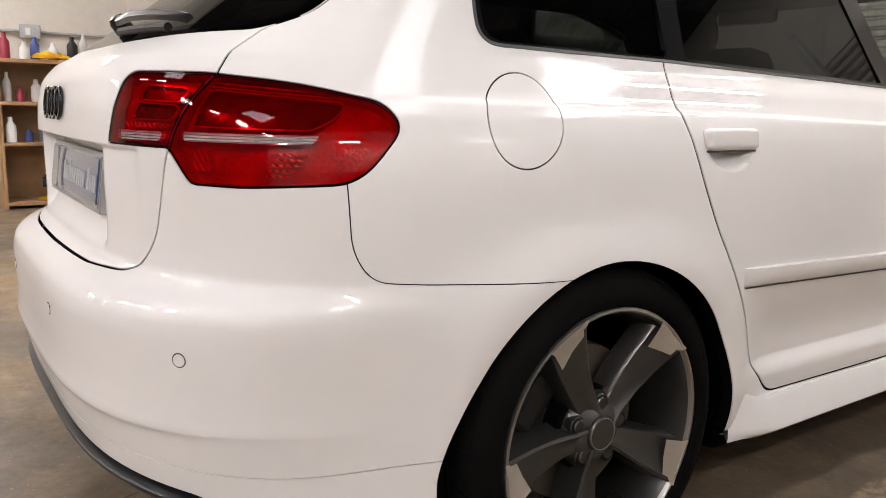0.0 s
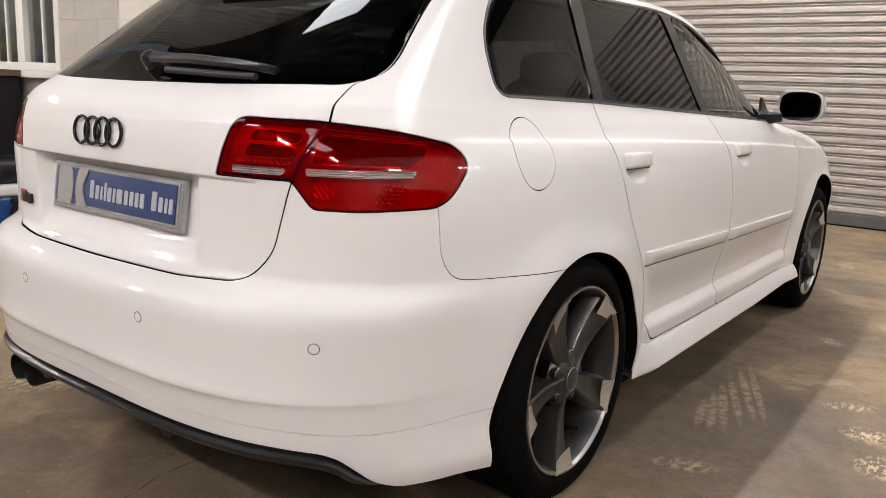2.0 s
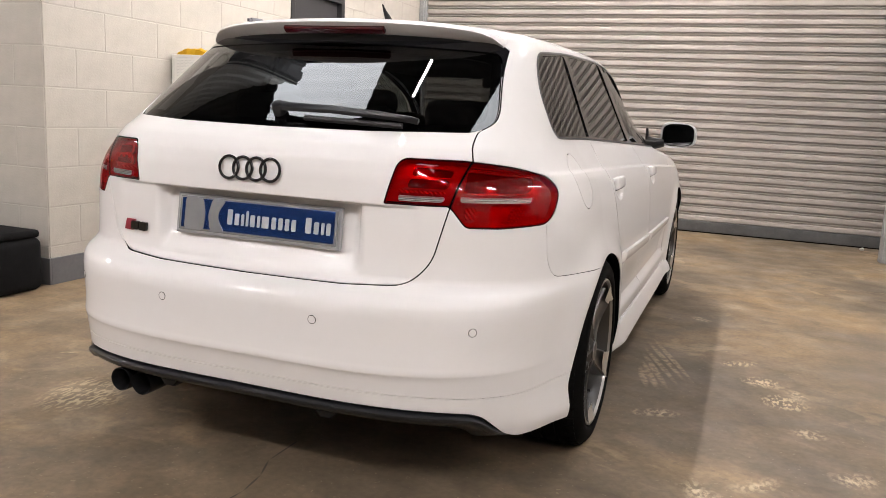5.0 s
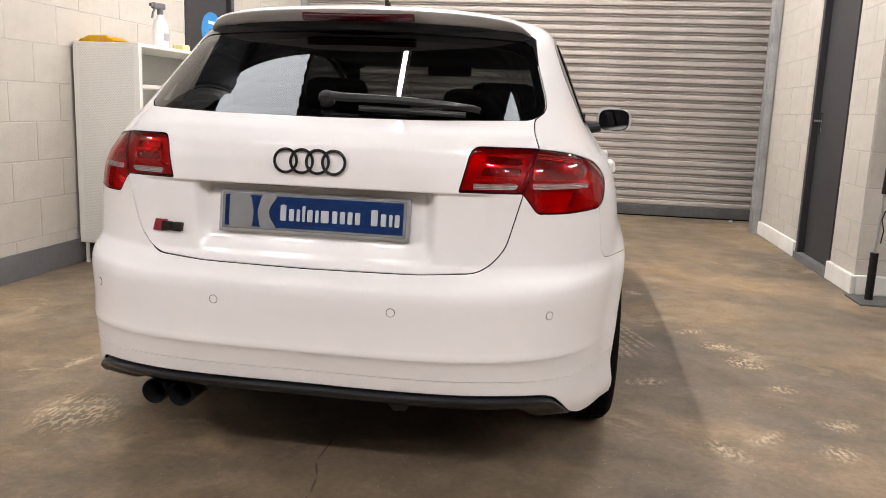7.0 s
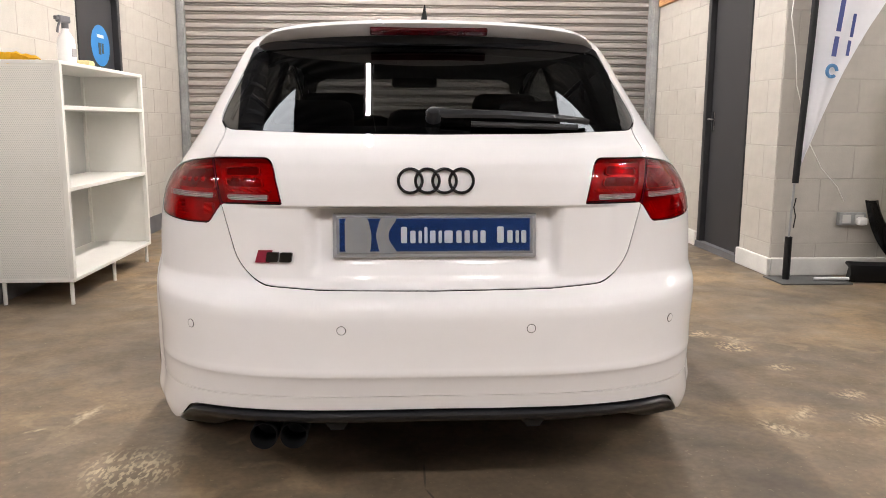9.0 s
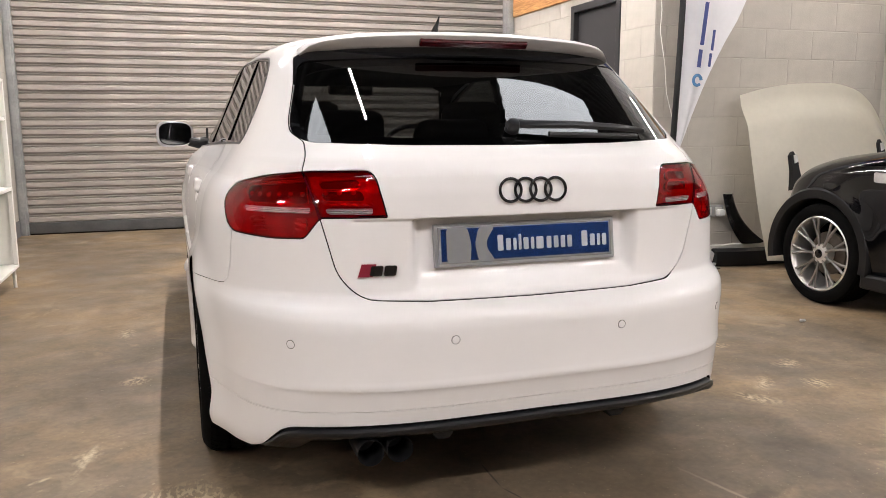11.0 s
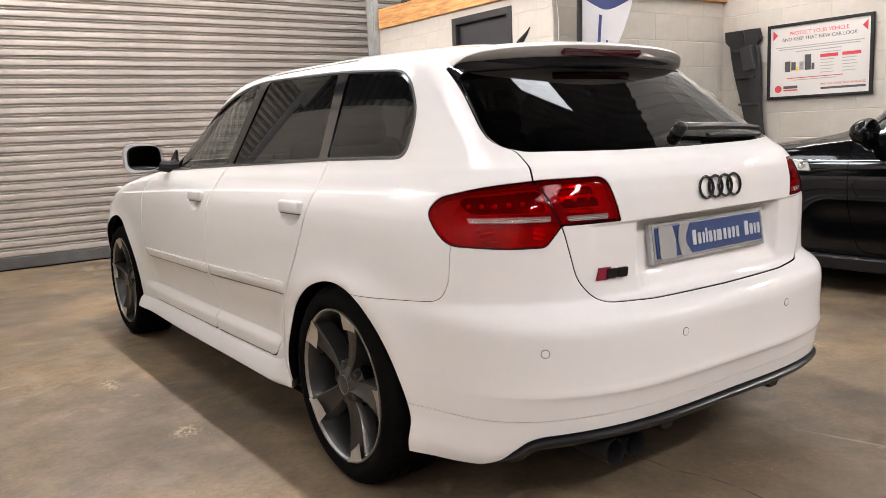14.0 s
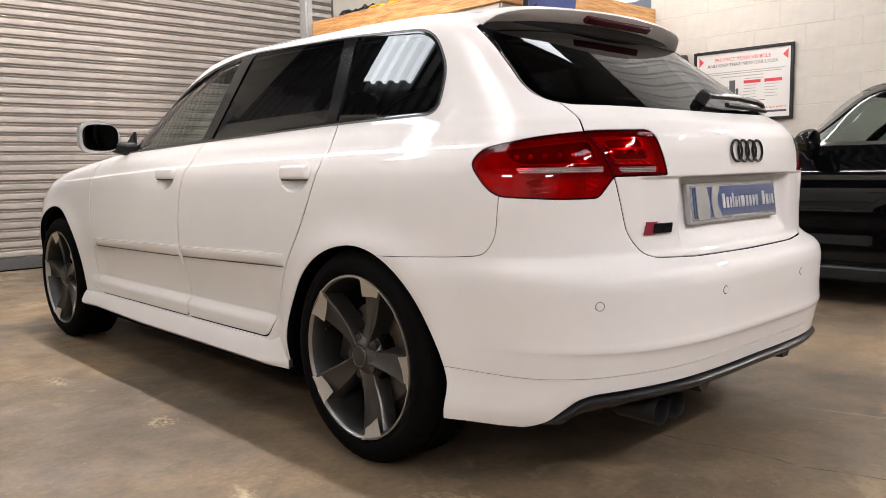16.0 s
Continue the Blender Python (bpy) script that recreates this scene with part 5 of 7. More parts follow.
def build_trim(car):
    # door mouldings, handles
    for s in (1, -1):
        part("door_moulding", skin_strip(1.232, 1.982, (0.561, 0.543), (0.605, 0.587), s, 0.014), PAINT, car, smooth=50)
        part("door_moulding", skin_strip(2.008, 2.92, (0.542, 0.529), (0.586, 0.569), s, 0.014), PAINT, car, smooth=50)
        # Grey strips below the mouldings stand in for their shadow gap.
        part("moulding_shadow_strip", skin_strip(1.235, 1.979, (0.5585, 0.5405), (0.562, 0.544), s, 0.004), TRIM_GREY, car)
        part("moulding_shadow_strip", skin_strip(2.011, 2.91, (0.5395, 0.5265), (0.543, 0.530), s, 0.004), TRIM_GREY, car)
        for y in (1.19, 2.14):
            p, n = skin_at(y, 0.868, s)
            p.x = s * (0.8225 if y < 2 else 0.832)
            m = stand(p, Vector((s, 0, 0.13)), (0, 0.0, 1))
            handle = part("door_handle", box(-0.079, 0.079, -0.008, 0.021, -0.022, 0.022, 0.011, m=m, segments=3), PAINT, car, smooth=50)
            # Grey strip drawn as the shaded gap below the handle.
            part("handle_shadow_strip", box(-0.078, 0.078, -0.003, 0.010, -0.0255, -0.0215, 0.0015, m=m), TRIM_GREY, handle)
        # sill skirt
        prof = ((-0.035, 0.296), (0.004, 0.296), (0.009, 0.290), (0.018, 0.265), (0.030, 0.238), (0.032, 0.226), (0.022, 0.216), (-0.06, 0.205))
        bm = bmesh.new()
        rows = []
        for i in range(41):
            y = 1.232 + (3.065 - 1.232) * i / 40
            kick = 0.010 * float(smooth(2.9, 3.03, y))
            rows.append([bm.verts.new((s * (0.852 + dx + kick * (dx > 0) - 0.9 * max(dx, 0) * float(smooth(1.36, 1.232, y)) - 0.004 * (1 - ((y - 2.1) / 0.95) ** 2)), y + (0.07 if dx < 0 and i == 0 else -0.07 if dx < 0 and i == 40 else 0.0), z + (0.035 * float(smooth(1.36, 1.232, y)) if z > 0.28 else 0.014 * float(smooth(2.3, 3.06, y))))) for dx, z in prof])
        for p, q in zip(rows, rows[1:]):
            for k in range(len(prof) - 1):
                bm.faces.new((p[k], p[k + 1], q[k + 1], q[k]))
        bm.faces.new(rows[0])
        bm.faces.new(rows[-1][::-1])
        part("side_skirt", bm, PAINT, car, smooth=40)

        # door mirror
        bm = bmesh.new()
        bmesh.ops.create_uvsphere(bm, u_segments=32, v_segments=20, radius=1)
        for v in bm.verts:
            x, y, z = v.co
            x, z = math.copysign(abs(x) ** 0.6, x), math.copysign(abs(z) ** 0.6, z)
            y = 0.02 * y if y < 0 else y
            v.co = (x * 0.095, y * 0.085, z * (0.067 - 0.008 * x))
        m = pose(s * 0.900, 2.665, 1.035, 0, 0, -s * 9)
        bmesh.ops.transform(bm, matrix=m, verts=bm.verts)
        cap_part = part("mirror_cap", bm, MIRROR_SILVER, car, "silver door mirror housing", smooth=60)
        def oval(k, y, n=32):
            return [(math.copysign(abs(math.cos(t)) ** 0.6, math.cos(t)) * 0.095 * k, math.copysign(abs(math.sin(t)) ** 0.6, math.sin(t)) * 0.067 * k) for t in (2 * math.pi * i / n for i in range(n))]
        bm = prism(oval(0.88, 0), -0.006, -0.001)
        bmesh.ops.transform(bm, matrix=m, verts=bm.verts)
        part("mirror_surround", bm, BLACK_GLOSS, cap_part)
        bm = prism(oval(0.81, 0), -0.0085, -0.0045)
        bmesh.ops.transform(bm, matrix=m, verts=bm.verts)
        part("mirror_glass", bm, MIRROR, cap_part)
        part("mirror_foot", tube([(s * 0.735, 2.70, 0.985), (s * 0.78, 2.695, 0.985), (s * 0.83, 2.69, 0.995)], [0.035, 0.03, 0.026], 12), BLACK_SATIN, cap_part)
        tri = prism([(2.68, 0.975), (2.68, 1.065), (2.85, 0.972)], 0.0, 0.012)
        bmesh.ops.transform(tri, matrix=Matrix(((0, s, 0, s * 0.728), (1, 0, 0, 0), (0, 0, 1, 0), (0, 0, 0, 1))), verts=tri.verts)
        part("mirror_triangle", tri, BLACK_SATIN, car)

    # roof spoiler
    bm = bmesh.new()
    rows = []
    for i in range(41):
        u = -1 + i / 20
        x, a = 0.528 * u, abs(u)
        y0 = 0.492 + 0.075 * a**2 + 0.055 * a**8
        top = 1.356 - 0.018 * a**2 - 0.014 * a**6 - 0.022 * a**24
        deep = 0.037 - 0.008 * a**4
        root = top + 0.020 - 0.022 * a**4
        row = [(x, y0 + 0.34, root - 0.004), (x, y0 + 0.16, root), (x, y0 + 0.05, top + 0.011), (x, y0 + 0.008, top + 0.002), (x, y0 + 0.001, top - 0.005), (x, y0 + 0.006, top - 0.010), (x, y0 + 0.030, top - deep * 0.6), (x, y0 + 0.050, top - deep), (x, y0 + 0.058, top - deep - 0.002), (x, y0 + 0.12, top - deep - 0.008), (x, y0 + 0.22, top - deep - 0.010)]
        rows.append([bm.verts.new(p) for p in row])
    for p, q in zip(rows, rows[1:]):
        for k in range(len(p) - 1):
            bm.faces.new((p[k], p[k + 1], q[k + 1], q[k]))
    bm.faces.new(rows[0])
    bm.faces.new(rows[-1][::-1])
    spoiler = part("roof_spoiler", bm, PAINT, car, smooth=50)
    bm = bmesh.new()
    rows = []
    for i in range(25):
        u = -0.965 + 1.93 * i / 24
        x, a = 0.528 * u, abs(u)
        y0, top = 0.492 + 0.075 * a**2 + 0.055 * a**8, 1.356 - 0.018 * a**2 - 0.014 * a**6 - 0.022 * a**24
        rows.append([bm.verts.new(p) for p in ((x, y0 + 0.045, top - 0.036 + 0.008 * a**4), (x, y0 + 0.050, top - 0.048), (x, y0 + 0.064, top - 0.084), (x, y0 + 0.13, top - 0.087))])
    for p, q in zip(rows, rows[1:]):
        for k in range(3):
            bm.faces.new((p[k], p[k + 1], q[k + 1], q[k]))
    part("spoiler_underside", bm, BLACK_SATIN, spoiler, "black underside strip", smooth=40)
    part("brake_light", box(-0.178, 0.178, -0.004, 0.012, -0.0125, 0.0125, 0.004, m=pose(0, 0.517, 1.3275, 52)), RED_PLAIN, spoiler, "dark red high brake light")
    part("aerial", tube([(0, 0.93, 1.395), (0, 0.915, 1.412), (0, 0.885, 1.435), (0, 0.865, 1.455)], [0.016, 0.012, 0.006, 0.002], 10), BLACK_SATIN, car)

    # rear wiper
    p, n = skin_at(0.0, 1.066)
    bm = bmesh.new()
    rows = []
    for x, up, wd, out in ((-0.020, 0.000, 0.013, 0.024), (0.0, 0.003, 0.017, 0.029), (0.04, 0.0, 0.0145, 0.028), (0.18, -0.006, 0.0125, 0.033), (0.32, -0.012, 0.011, 0.030), (0.405, -0.016, 0.009, 0.024), (0.425, -0.017, 0.008, 0.019)):
        q, m = skin_at(x, 1.066 + up)
        side = m.cross(Vector((1, 0, 0))).normalized()
        side = side if side.z > 0 else -side
        rows.append([bm.verts.new(q + side * wd * a + m * (out + b)) for a, b in ((-1, -0.010), (-0.8, 0.0), (0.0, 0.005), (0.8, 0.0), (1, -0.010))])
    for a, b in zip(rows, rows[1:]):
        for k in range(4):
            bm.faces.new((a[k], a[k + 1], b[k + 1], b[k]))
        bm.faces.new((a[4], a[0], b[0], b[4]))
    bm.faces.new(rows[0])
    bm.faces.new(rows[-1][::-1])
    wiper = part("rear_wiper", bm, DIFFUSER, car, "dark grey rear wiper arm", smooth=45)
    bm = cap(lathe([(0.021, 0.0), (0.020, 0.024), (0.015, 0.033), (0.006, 0.036)], 20, axis="y"))
    bmesh.ops.transform(bm, matrix=stand(p, n), verts=bm.verts)
    part("wiper_pivot", bm, DIFFUSER, wiper, smooth=40)
    blade = [skin_at(x, 1.048 - 0.012 * (x / 0.42))[0] + skin_at(x, 1.05)[1] * 0.012 for x in (0.10, 0.2, 0.3, 0.39)]
    part("wiper_blade", tube(blade, 0.008, 8), BLACK_SATIN, wiper)

    # ring emblem, maker's plate, model badge
    p, n = skin_at(0.0, 0.911)
    m = stand(p, n)
    badge = None
    for k in range(4):
        x0 = (k - 1.5) * 0.0438
        ring = part("emblem_ring", tube([(x0 + 0.0305 * math.cos(t), 0.004 + (0.0012 if k % 2 else 0.0), 0.0305 * math.sin(t)) for t in (2 * math.pi * i / 40 for i in range(40))], 0.0041, 8, closed=True), BLACK_GLOSS, car, "gloss black ring emblem", smooth=60)
        ring.matrix_basis = m
    m = stand((0, 0.1175, 0.765), (0, -1, 0.13))
    plate = part("number_plate", box(-0.268, 0.268, -0.012, 0.004, -0.058, 0.058, 0.003), PLATE_HOLDER, car, "blue dealer plate in a pale holder with unreadable pale bars")
    plate.matrix_basis = m @ pose(0, 0, 0, 0, 0, 180)
    part("plate_face", box(-0.258, 0.258, -0.0145, -0.010, -0.049, 0.049, 0.001), PLATE_SILVER, plate)
    part("plate_field", box(-0.250, 0.250, -0.0165, -0.013, -0.042, 0.044, 0.001), PLATE_BLUE, plate)
    part("plate_bar", prism(rounded([(-0.236, -0.046), (-0.236, 0.046), (-0.176, 0.046), (-0.166, 0.0), (-0.170, -0.046)], 0.012), -0.019, -0.0145), PLATE_SILVER, plate)
    part("plate_bar", prism(rounded([(-0.146, -0.046), (-0.156, 0.0), (-0.144, 0.046), (-0.098, 0.046), (-0.122, 0.010), (-0.122, -0.012), (-0.098, -0.046)], 0.012), -0.019, -0.0145), PLATE_SILVER, plate)
    # two lines of letter-sized bars
    for x0, widths, tall in ((-0.090, (20, 17, 11, 10, 18, 11, 27, 17, 17, 16, 17), (0, 3)), (0.163, (22, 18, 11, 16), (0,))):
        x = x0
        for k, w in enumerate(widths):
            top = 0.022 if k in tall else 0.012
            part("plate_bar", prism(rounded([(x, -0.021), (x, top), (x + w / 1250, top), (x + w / 1250, -0.021)], 0.004, 3), -0.0182, -0.0155), PLATE_LETTER, plate)
            x += w / 1000 + 0.0045
    p, n = skin_at(-0.42, 0.712)
    m = stand(p, n) @ pose(0, 0, 0, 0, 0, 180)
    red = part("model_badge", prism([(-0.052, -0.0165), (-0.042, 0.0165), (-0.004, 0.0165), (-0.014, -0.0165)], -0.005, 0.0), BADGE_RED, car, "dark red and black badge")
    red.matrix_basis = m
    part("badge_bar", prism(rounded([(-0.022, -0.014), (-0.018, 0.012), (0.014, 0.012), (0.010, -0.014)], 0.005), -0.008, 0.0), BLACK_GLOSS, red)
    part("badge_bar", prism(rounded([(0.014, -0.014), (0.018, 0.012), (0.050, 0.012), (0.046, -0.014)], 0.005), -0.008, 0.0), BLACK_GLOSS, red)

    # parking sensors: caps in a dark ring
    for x in (-0.648, -0.243, 0.243, 0.648):
        p, n = skin_at(x, 0.537 if abs(x) < 0.5 else 0.531)
        bm = tube([(0.0112 * math.cos(t), 0.0, 0.0112 * math.sin(t)) for t in (2 * math.pi * i / 28 for i in range(28))], 0.0009, 5, closed=True)
        bmesh.ops.transform(bm, matrix=stand(p, n), verts=bm.verts)
        sensor = part("parking_sensor", bm, LINER, car)
        bm = cap(lathe([(0.0103, 0.0), (0.0101, 0.0012), (0.005, 0.0016)], 24, axis="y"))
        bmesh.ops.transform(bm, matrix=stand(p, n), verts=bm.verts)
        part("sensor_cap", bm, PAINT, sensor)

    # diffuser below the bumper
    bm = bmesh.new()
    rows = []
    for col in range(SKIN.shape[1]):
        p = SKIN[:, col]
        q = np.abs(p[:, 0]) + p[:, 1]
        over = p[:, 2] - LOW_EDGE(q)
        k = int(np.argmax(over > 0))
        if k == 0 or p[k, 1] > 0.6 or q[k] > 0.985:
            continue
        t = over[k - 1] / (over[k - 1] - over[k])
        at = p[k - 1] + t * (p[k] - p[k - 1])
        d = SKIN[k, col + 1] - SKIN[k, col - 1]
        nx, ny = d[1], -d[0]
        l = math.hypot(nx, ny)
        nx, ny = nx / l, ny / l
        end = 0.04 + 0.96 * float(smooth(0.985, 0.87, abs(at[0]) + at[1]))
        pipe = 1 - 0.85 * float(smooth(-0.555, -0.515, at[0]) * smooth(-0.285, -0.325, at[0]))
        # the sides hang lower than the middle
        pod = pipe * float(smooth(0.225, 0.270, abs(at[0])) * smooth(0.80, 0.70, abs(at[0])))
        sec = [(-0.02, 0.003), (-0.010, 0.001), (-0.013, -0.007), (0.004, -0.0105), (0.010, -0.0155), (0.010, -0.020), (0.004, -0.028), (-0.004, -0.036), (-0.016, -0.039), (-0.035, -0.041 - 0.008 * pod), (-0.10, -0.044 - 0.034 * pod), (-0.20, -0.05 - 0.034 * pod)]
        rows.append([bm.verts.new((at[0] + nx * o * end, at[1] + ny * o * end, at[2] + dz * end)) for o, dz in sec])
    for p, q in zip(rows, rows[1:]):
        for k in range(len(p) - 1):
            bm.faces.new((p[k], p[k + 1], q[k + 1], q[k]))
    diff = part("diffuser", bm, DIFFUSER, car, "dark grey plastic rear diffuser", smooth=40)
    for x in (-0.262, 0.262):
        bm = prism([(x - 0.045, 0.288), (x + 0.045, 0.288), (x + 0.024, 0.270), (x + 0.018, 0.252), (x - 0.018, 0.252), (x - 0.024, 0.270)], 0.055, 0.20, bevel=0.004)
        part("diffuser_fin", bm, BLACK_SATIN, diff, smooth=30)
    for x in (-0.457, -0.378):
        bm = lathe([(0.030, 0.21), (0.0360, 0.19), (0.0365, 0.072), (0.0355, 0.068), (0.0335, 0.072), (0.0330, 0.12), (0.0330, 0.17), (0.002, 0.18)], 36, axis="y", at=(x, 0, 0.234))
        part("exhaust_pipe", bm, BLACK_SATIN, car, "black exhaust tip", smooth=40)


def build_cabin(car):
    def seat(name, x, y, w, base, back, lean, head=True):
        s = part(name, box(-w, w, -0.24, 0.24, base, base + 0.16, 0.05, m=pose(x, y, 0)), CABIN, car, smooth=60)
        part("seat_back", box(-w, w, -0.06, 0.06, 0.0, back, 0.05, m=pose(x, y - 0.22, base + 0.12, lean)), CABIN, s, smooth=60)
        return s
    for x in (-0.37, 0.37):
        s = seat("front_seat", x, 1.95, 0.25, 0.40, 0.58, 14)
        part("headrest", box(-0.14, 0.14, -0.05, 0.05, 0.0, 0.12, 0.045, m=pose(x, 1.535, 1.06, 10)), CABIN, s, smooth=60)
    s = seat("rear_seat", 0.0, 1.12, 0.62, 0.42, 0.50, 14)
    for x in (-0.37, 0.0, 0.37):
        part("headrest", box(-0.13, 0.13, -0.045, 0.045, 0.0, 0.13 if x else 0.10, 0.04, m=pose(x, 0.74, 1.00, 8)), CABIN, s, smooth=60)
    part("headliner", box(-0.53, 0.53, 0.80, 2.46, 1.285, 1.305, 0.008), CABIN, car)
    part("parcel_shelf", box(-0.60, 0.60, 0.30, 0.70, 0.955, 0.975, 0.006), CABIN, car)
    part("dashboard", box(-0.70, 0.70, 2.62, 3.10, 0.60, 0.98, 0.06), CABIN, car, smooth=60)
    bm = tube([(0.36 + 0.18 * math.cos(t), 2.42 + 0.06 * math.sin(t), 0.90 + 0.17 * math.sin(t)) for t in (2 * math.pi * i / 36 for i in range(36))], 0.014, 8, closed=True)
    part("steering_wheel", bm, BLACK_SATIN, car)
    part("rear_view_mirror", box(-0.12, 0.12, 2.36, 2.39, 1.235, 1.30, 0.014), BLACK_SATIN, car)


hatch = build_hatchback()
for side, axle, turn, valve in ((1, REAR_AXLE, -41, 109), (-1, REAR_AXLE, -16, 269), (1, FRONT_AXLE, 20, 90), (-1, FRONT_AXLE, 14, 90)):
    build_wheel(hatch, axle, side, turn, valve)
build_trim(hatch)
build_cabin(hatch)


# ---- right-hand bay: black car, panels, banner, poster ----
MINI_W = curve([(0.2, 0.79), (0.3, 0.822), (0.5, 0.838), (0.65, 0.835), (0.78, 0.822), (0.84, 0.800), (0.90, 0.772), (0.96, 0.745), (1.0, 0.725), (1.2, 0.645), (1.33, 0.58), (1.36, 0.53), (1.39, 0.40), (1.41, 0.2), (1.42, 0.0)])
MINI_F = curve([(0.2, 3.60), (0.5, 3.70), (0.68, 3.66), (0.78, 3.56), (0.86, 3.35), (0.91, 3.05), (0.95, 2.72), (0.99, 2.55), (1.33, 2.08), (1.42, 1.7)])
MINI_R = curve([(0.2, 0.12), (0.5, 0.0), (0.9, 0.06), (1.33, 0.35), (1.42, 0.8)])
MINI_N = curve([(0.2, 3.4), (1.42, 3.0)])
MINI_AXLE, MINI_HUB, MINI_R0 = 3.06, 0.302, 0.305


def mini_bend(p):
    x, y, z = p[..., 0], p[..., 1], p[..., 2]
    for axle in (MINI_AXLE, 0.60):
        rho = np.hypot(y - axle, z - MINI_HUB)
        x += np.sign(x) * 0.02 * np.exp(-(((rho - 0.36) / 0.07) ** 2)) * (np.abs(x) > 0.4) * smooth(0.8, 0.7, z)
    # crease under the shoulder and drawn-in doors
    x -= np.sign(x) * 0.014 * np.exp(-(((z - 0.45) / 0.1) ** 2)) * smooth(1.0, 1.3, y) * smooth(2.6, 2.4, y)


def build_black_car():
    car = thing("black_car", "gloss black small hatchback with silver multi-spoke wheels and black arch trims", "car", (3.545, -1.19, 0))
    level = np.r_[np.linspace(0.2, 1.0, 60), np.linspace(1.0, 1.33, 24)[1:], np.linspace(1.33, 1.42, 14)[1:]]
    skin = car_grid(level, MINI_W, MINI_R, MINI_F, MINI_N, lambda q: q, 0.7, 0.75, (50, 110, 50), mini_bend, lambda p: None)
    sheet = Sheet.grid(skin)
    arch = lambda p: np.minimum(np.hypot(p[:, 1] - MINI_AXLE, p[:, 2] - MINI_HUB), np.hypot(p[:, 1] - 0.60, p[:, 2] - MINI_HUB)) - 0.335
    sheet = sheet.clip(-arch(sheet.p))
    glass = polygon(rounded([(0.5, 0.965), (0.62, 1.30), (1.95, 1.315), (2.36, 0.985), (2.36, 0.960)], [0.05, 0.06, 0.12, 0.02, 0.01]))
    pane, body = sheet.split(by_side(glass), 0.0)
    wind = polygon([(-0.63, 1.0), (-0.52, 1.31), (0.52, 1.31), (0.63, 1.0)])
    screen, body = body.split(lambda p: np.where(p[:, 1] > 1.95, wind(p[:, 0], p[:, 2]), 1.0), 0.0)
    door, body = body.split(by_side(polygon(rounded([(1.0, 1.33), (1.0, 0.27), (2.22, 0.27), (2.28, 0.5), (2.30, 0.93), (2.0, 1.33)], [0, 0.05, 0.08, 0.1, 0, 0]))), 0.002)
    body.mesh("body_shell", BLACK_PAINT, car, flange=0.02)
    for s in (1, -1):
        door.clip(-s * door.p[:, 0]).mesh("front_door", BLACK_PAINT, car, flange=0.02)
        half = pane.clip(-s * pane.p[:, 0])
        inner = polygon(rounded([(1.28, 0.985), (1.30, 1.285), (1.93, 1.295), (2.26, 1.02), (2.26, 0.978)], [0.02, 0.02, 0.1, 0.02, 0.01]))
        g, frame_part = half.split(by_side(inner), 0.0)
        g.moved(0.006).mesh("door_window", FRONT_SIDE, car)
        frame_part.mesh("window_frame", BLACK_GLOSS, car, flange=0.015)
        # Bright strip put on for a highlight along the door, not a real trim.
        half.clip(np.maximum(half.p[:, 2] - 0.982, 0.955 - half.p[:, 2])).moved(-0.004).mesh("belt_highlight", CHROME, car, "bright strip for the highlight along the door", flange=0.008)
    screen.moved(0.004).mesh("windscreen", CLEAR_GLASS, car)
    part("cabin_floor", box(-0.72, 0.72, 0.2, 2.9, 0.28, 0.55, 0.05), LINER, car)
    part("dashboard", box(-0.66, 0.66, 2.05, 2.5, 0.6, 0.94, 0.06), CABIN, car, smooth=60)
    for x in (-0.36, 0.36):
        s = part("front_seat", box(-0.23, 0.23, -0.07, 0.07, 0.0, 0.62, 0.06, m=pose(x, 1.25, 0.5, 12)), CABIN, car, smooth=60)
        part("headrest", box(-0.13, 0.13, -0.05, 0.05, 0.0, 0.16, 0.04, m=pose(x, 1.10, 1.12, 8)), CABIN, s, smooth=60)
    part("underbody", box(-0.68, 0.68, 0.2, 3.5, 0.17, 0.3, 0.02), LINER, car)
    for s in (-1, 1):
        for axle in (MINI_AXLE, 0.60):
            bm = bmesh.new()
            n = 28
            rows = []
            for k in range(n + 1):
                t = math.pi * (1.12 * k / n - 0.06)
                rows.append([bm.verts.new((s * x, axle + r * math.cos(t), MINI_HUB + r * math.sin(t))) for r, x in ((0.330, 0.70), (0.330, 0.848), (0.338, 0.858), (0.385, 0.858), (0.398, 0.842), (0.400, 0.80))])
            for p, q in zip(rows, rows[1:]):
                for i in range(5):
                    bm.faces.new((p[i], p[i + 1], q[i + 1], q[i]))
            part("arch_trim", bm, BLACK_SATIN, car, "matt black plastic arch trim", smooth=40)
            wheel = new("wheel")
            wheel.parent = car
            wheel["label"] = "silver multi-spoke alloy wheel"
            wheel.matrix_basis = pose(s * 0.815, axle, MINI_HUB, 0, 0, 0 if s > 0 else 180) @ pose(0, 0, 0, 11, 0, 0)
            prof = [(0.20, -0.19), (0.24, -0.195), (0.285, -0.19), (0.302, -0.17)]
            for k in range(9):
                g = -0.16 + k * 0.0155
                prof += [(0.3025, g), (0.3025, g + 0.009), (0.297, g + 0.010), (0.297, g + 0.0145)]
            prof += [(0.3025, -0.018), (0.296, 0.0), (0.280, 0.012), (0.255, 0.016), (0.235, 0.012), (0.226, 0.004), (0.222, -0.01)]
            part("tyre", lathe(prof, 64), RUBBER, wheel, smooth=30)
            part("rim", lathe([(0.224, -0.004), (0.227, 0.004), (0.219, 0.008), (0.210, 0.0), (0.204, -0.03), (0.195, -0.15)], 64), ALU, wheel, smooth=40)
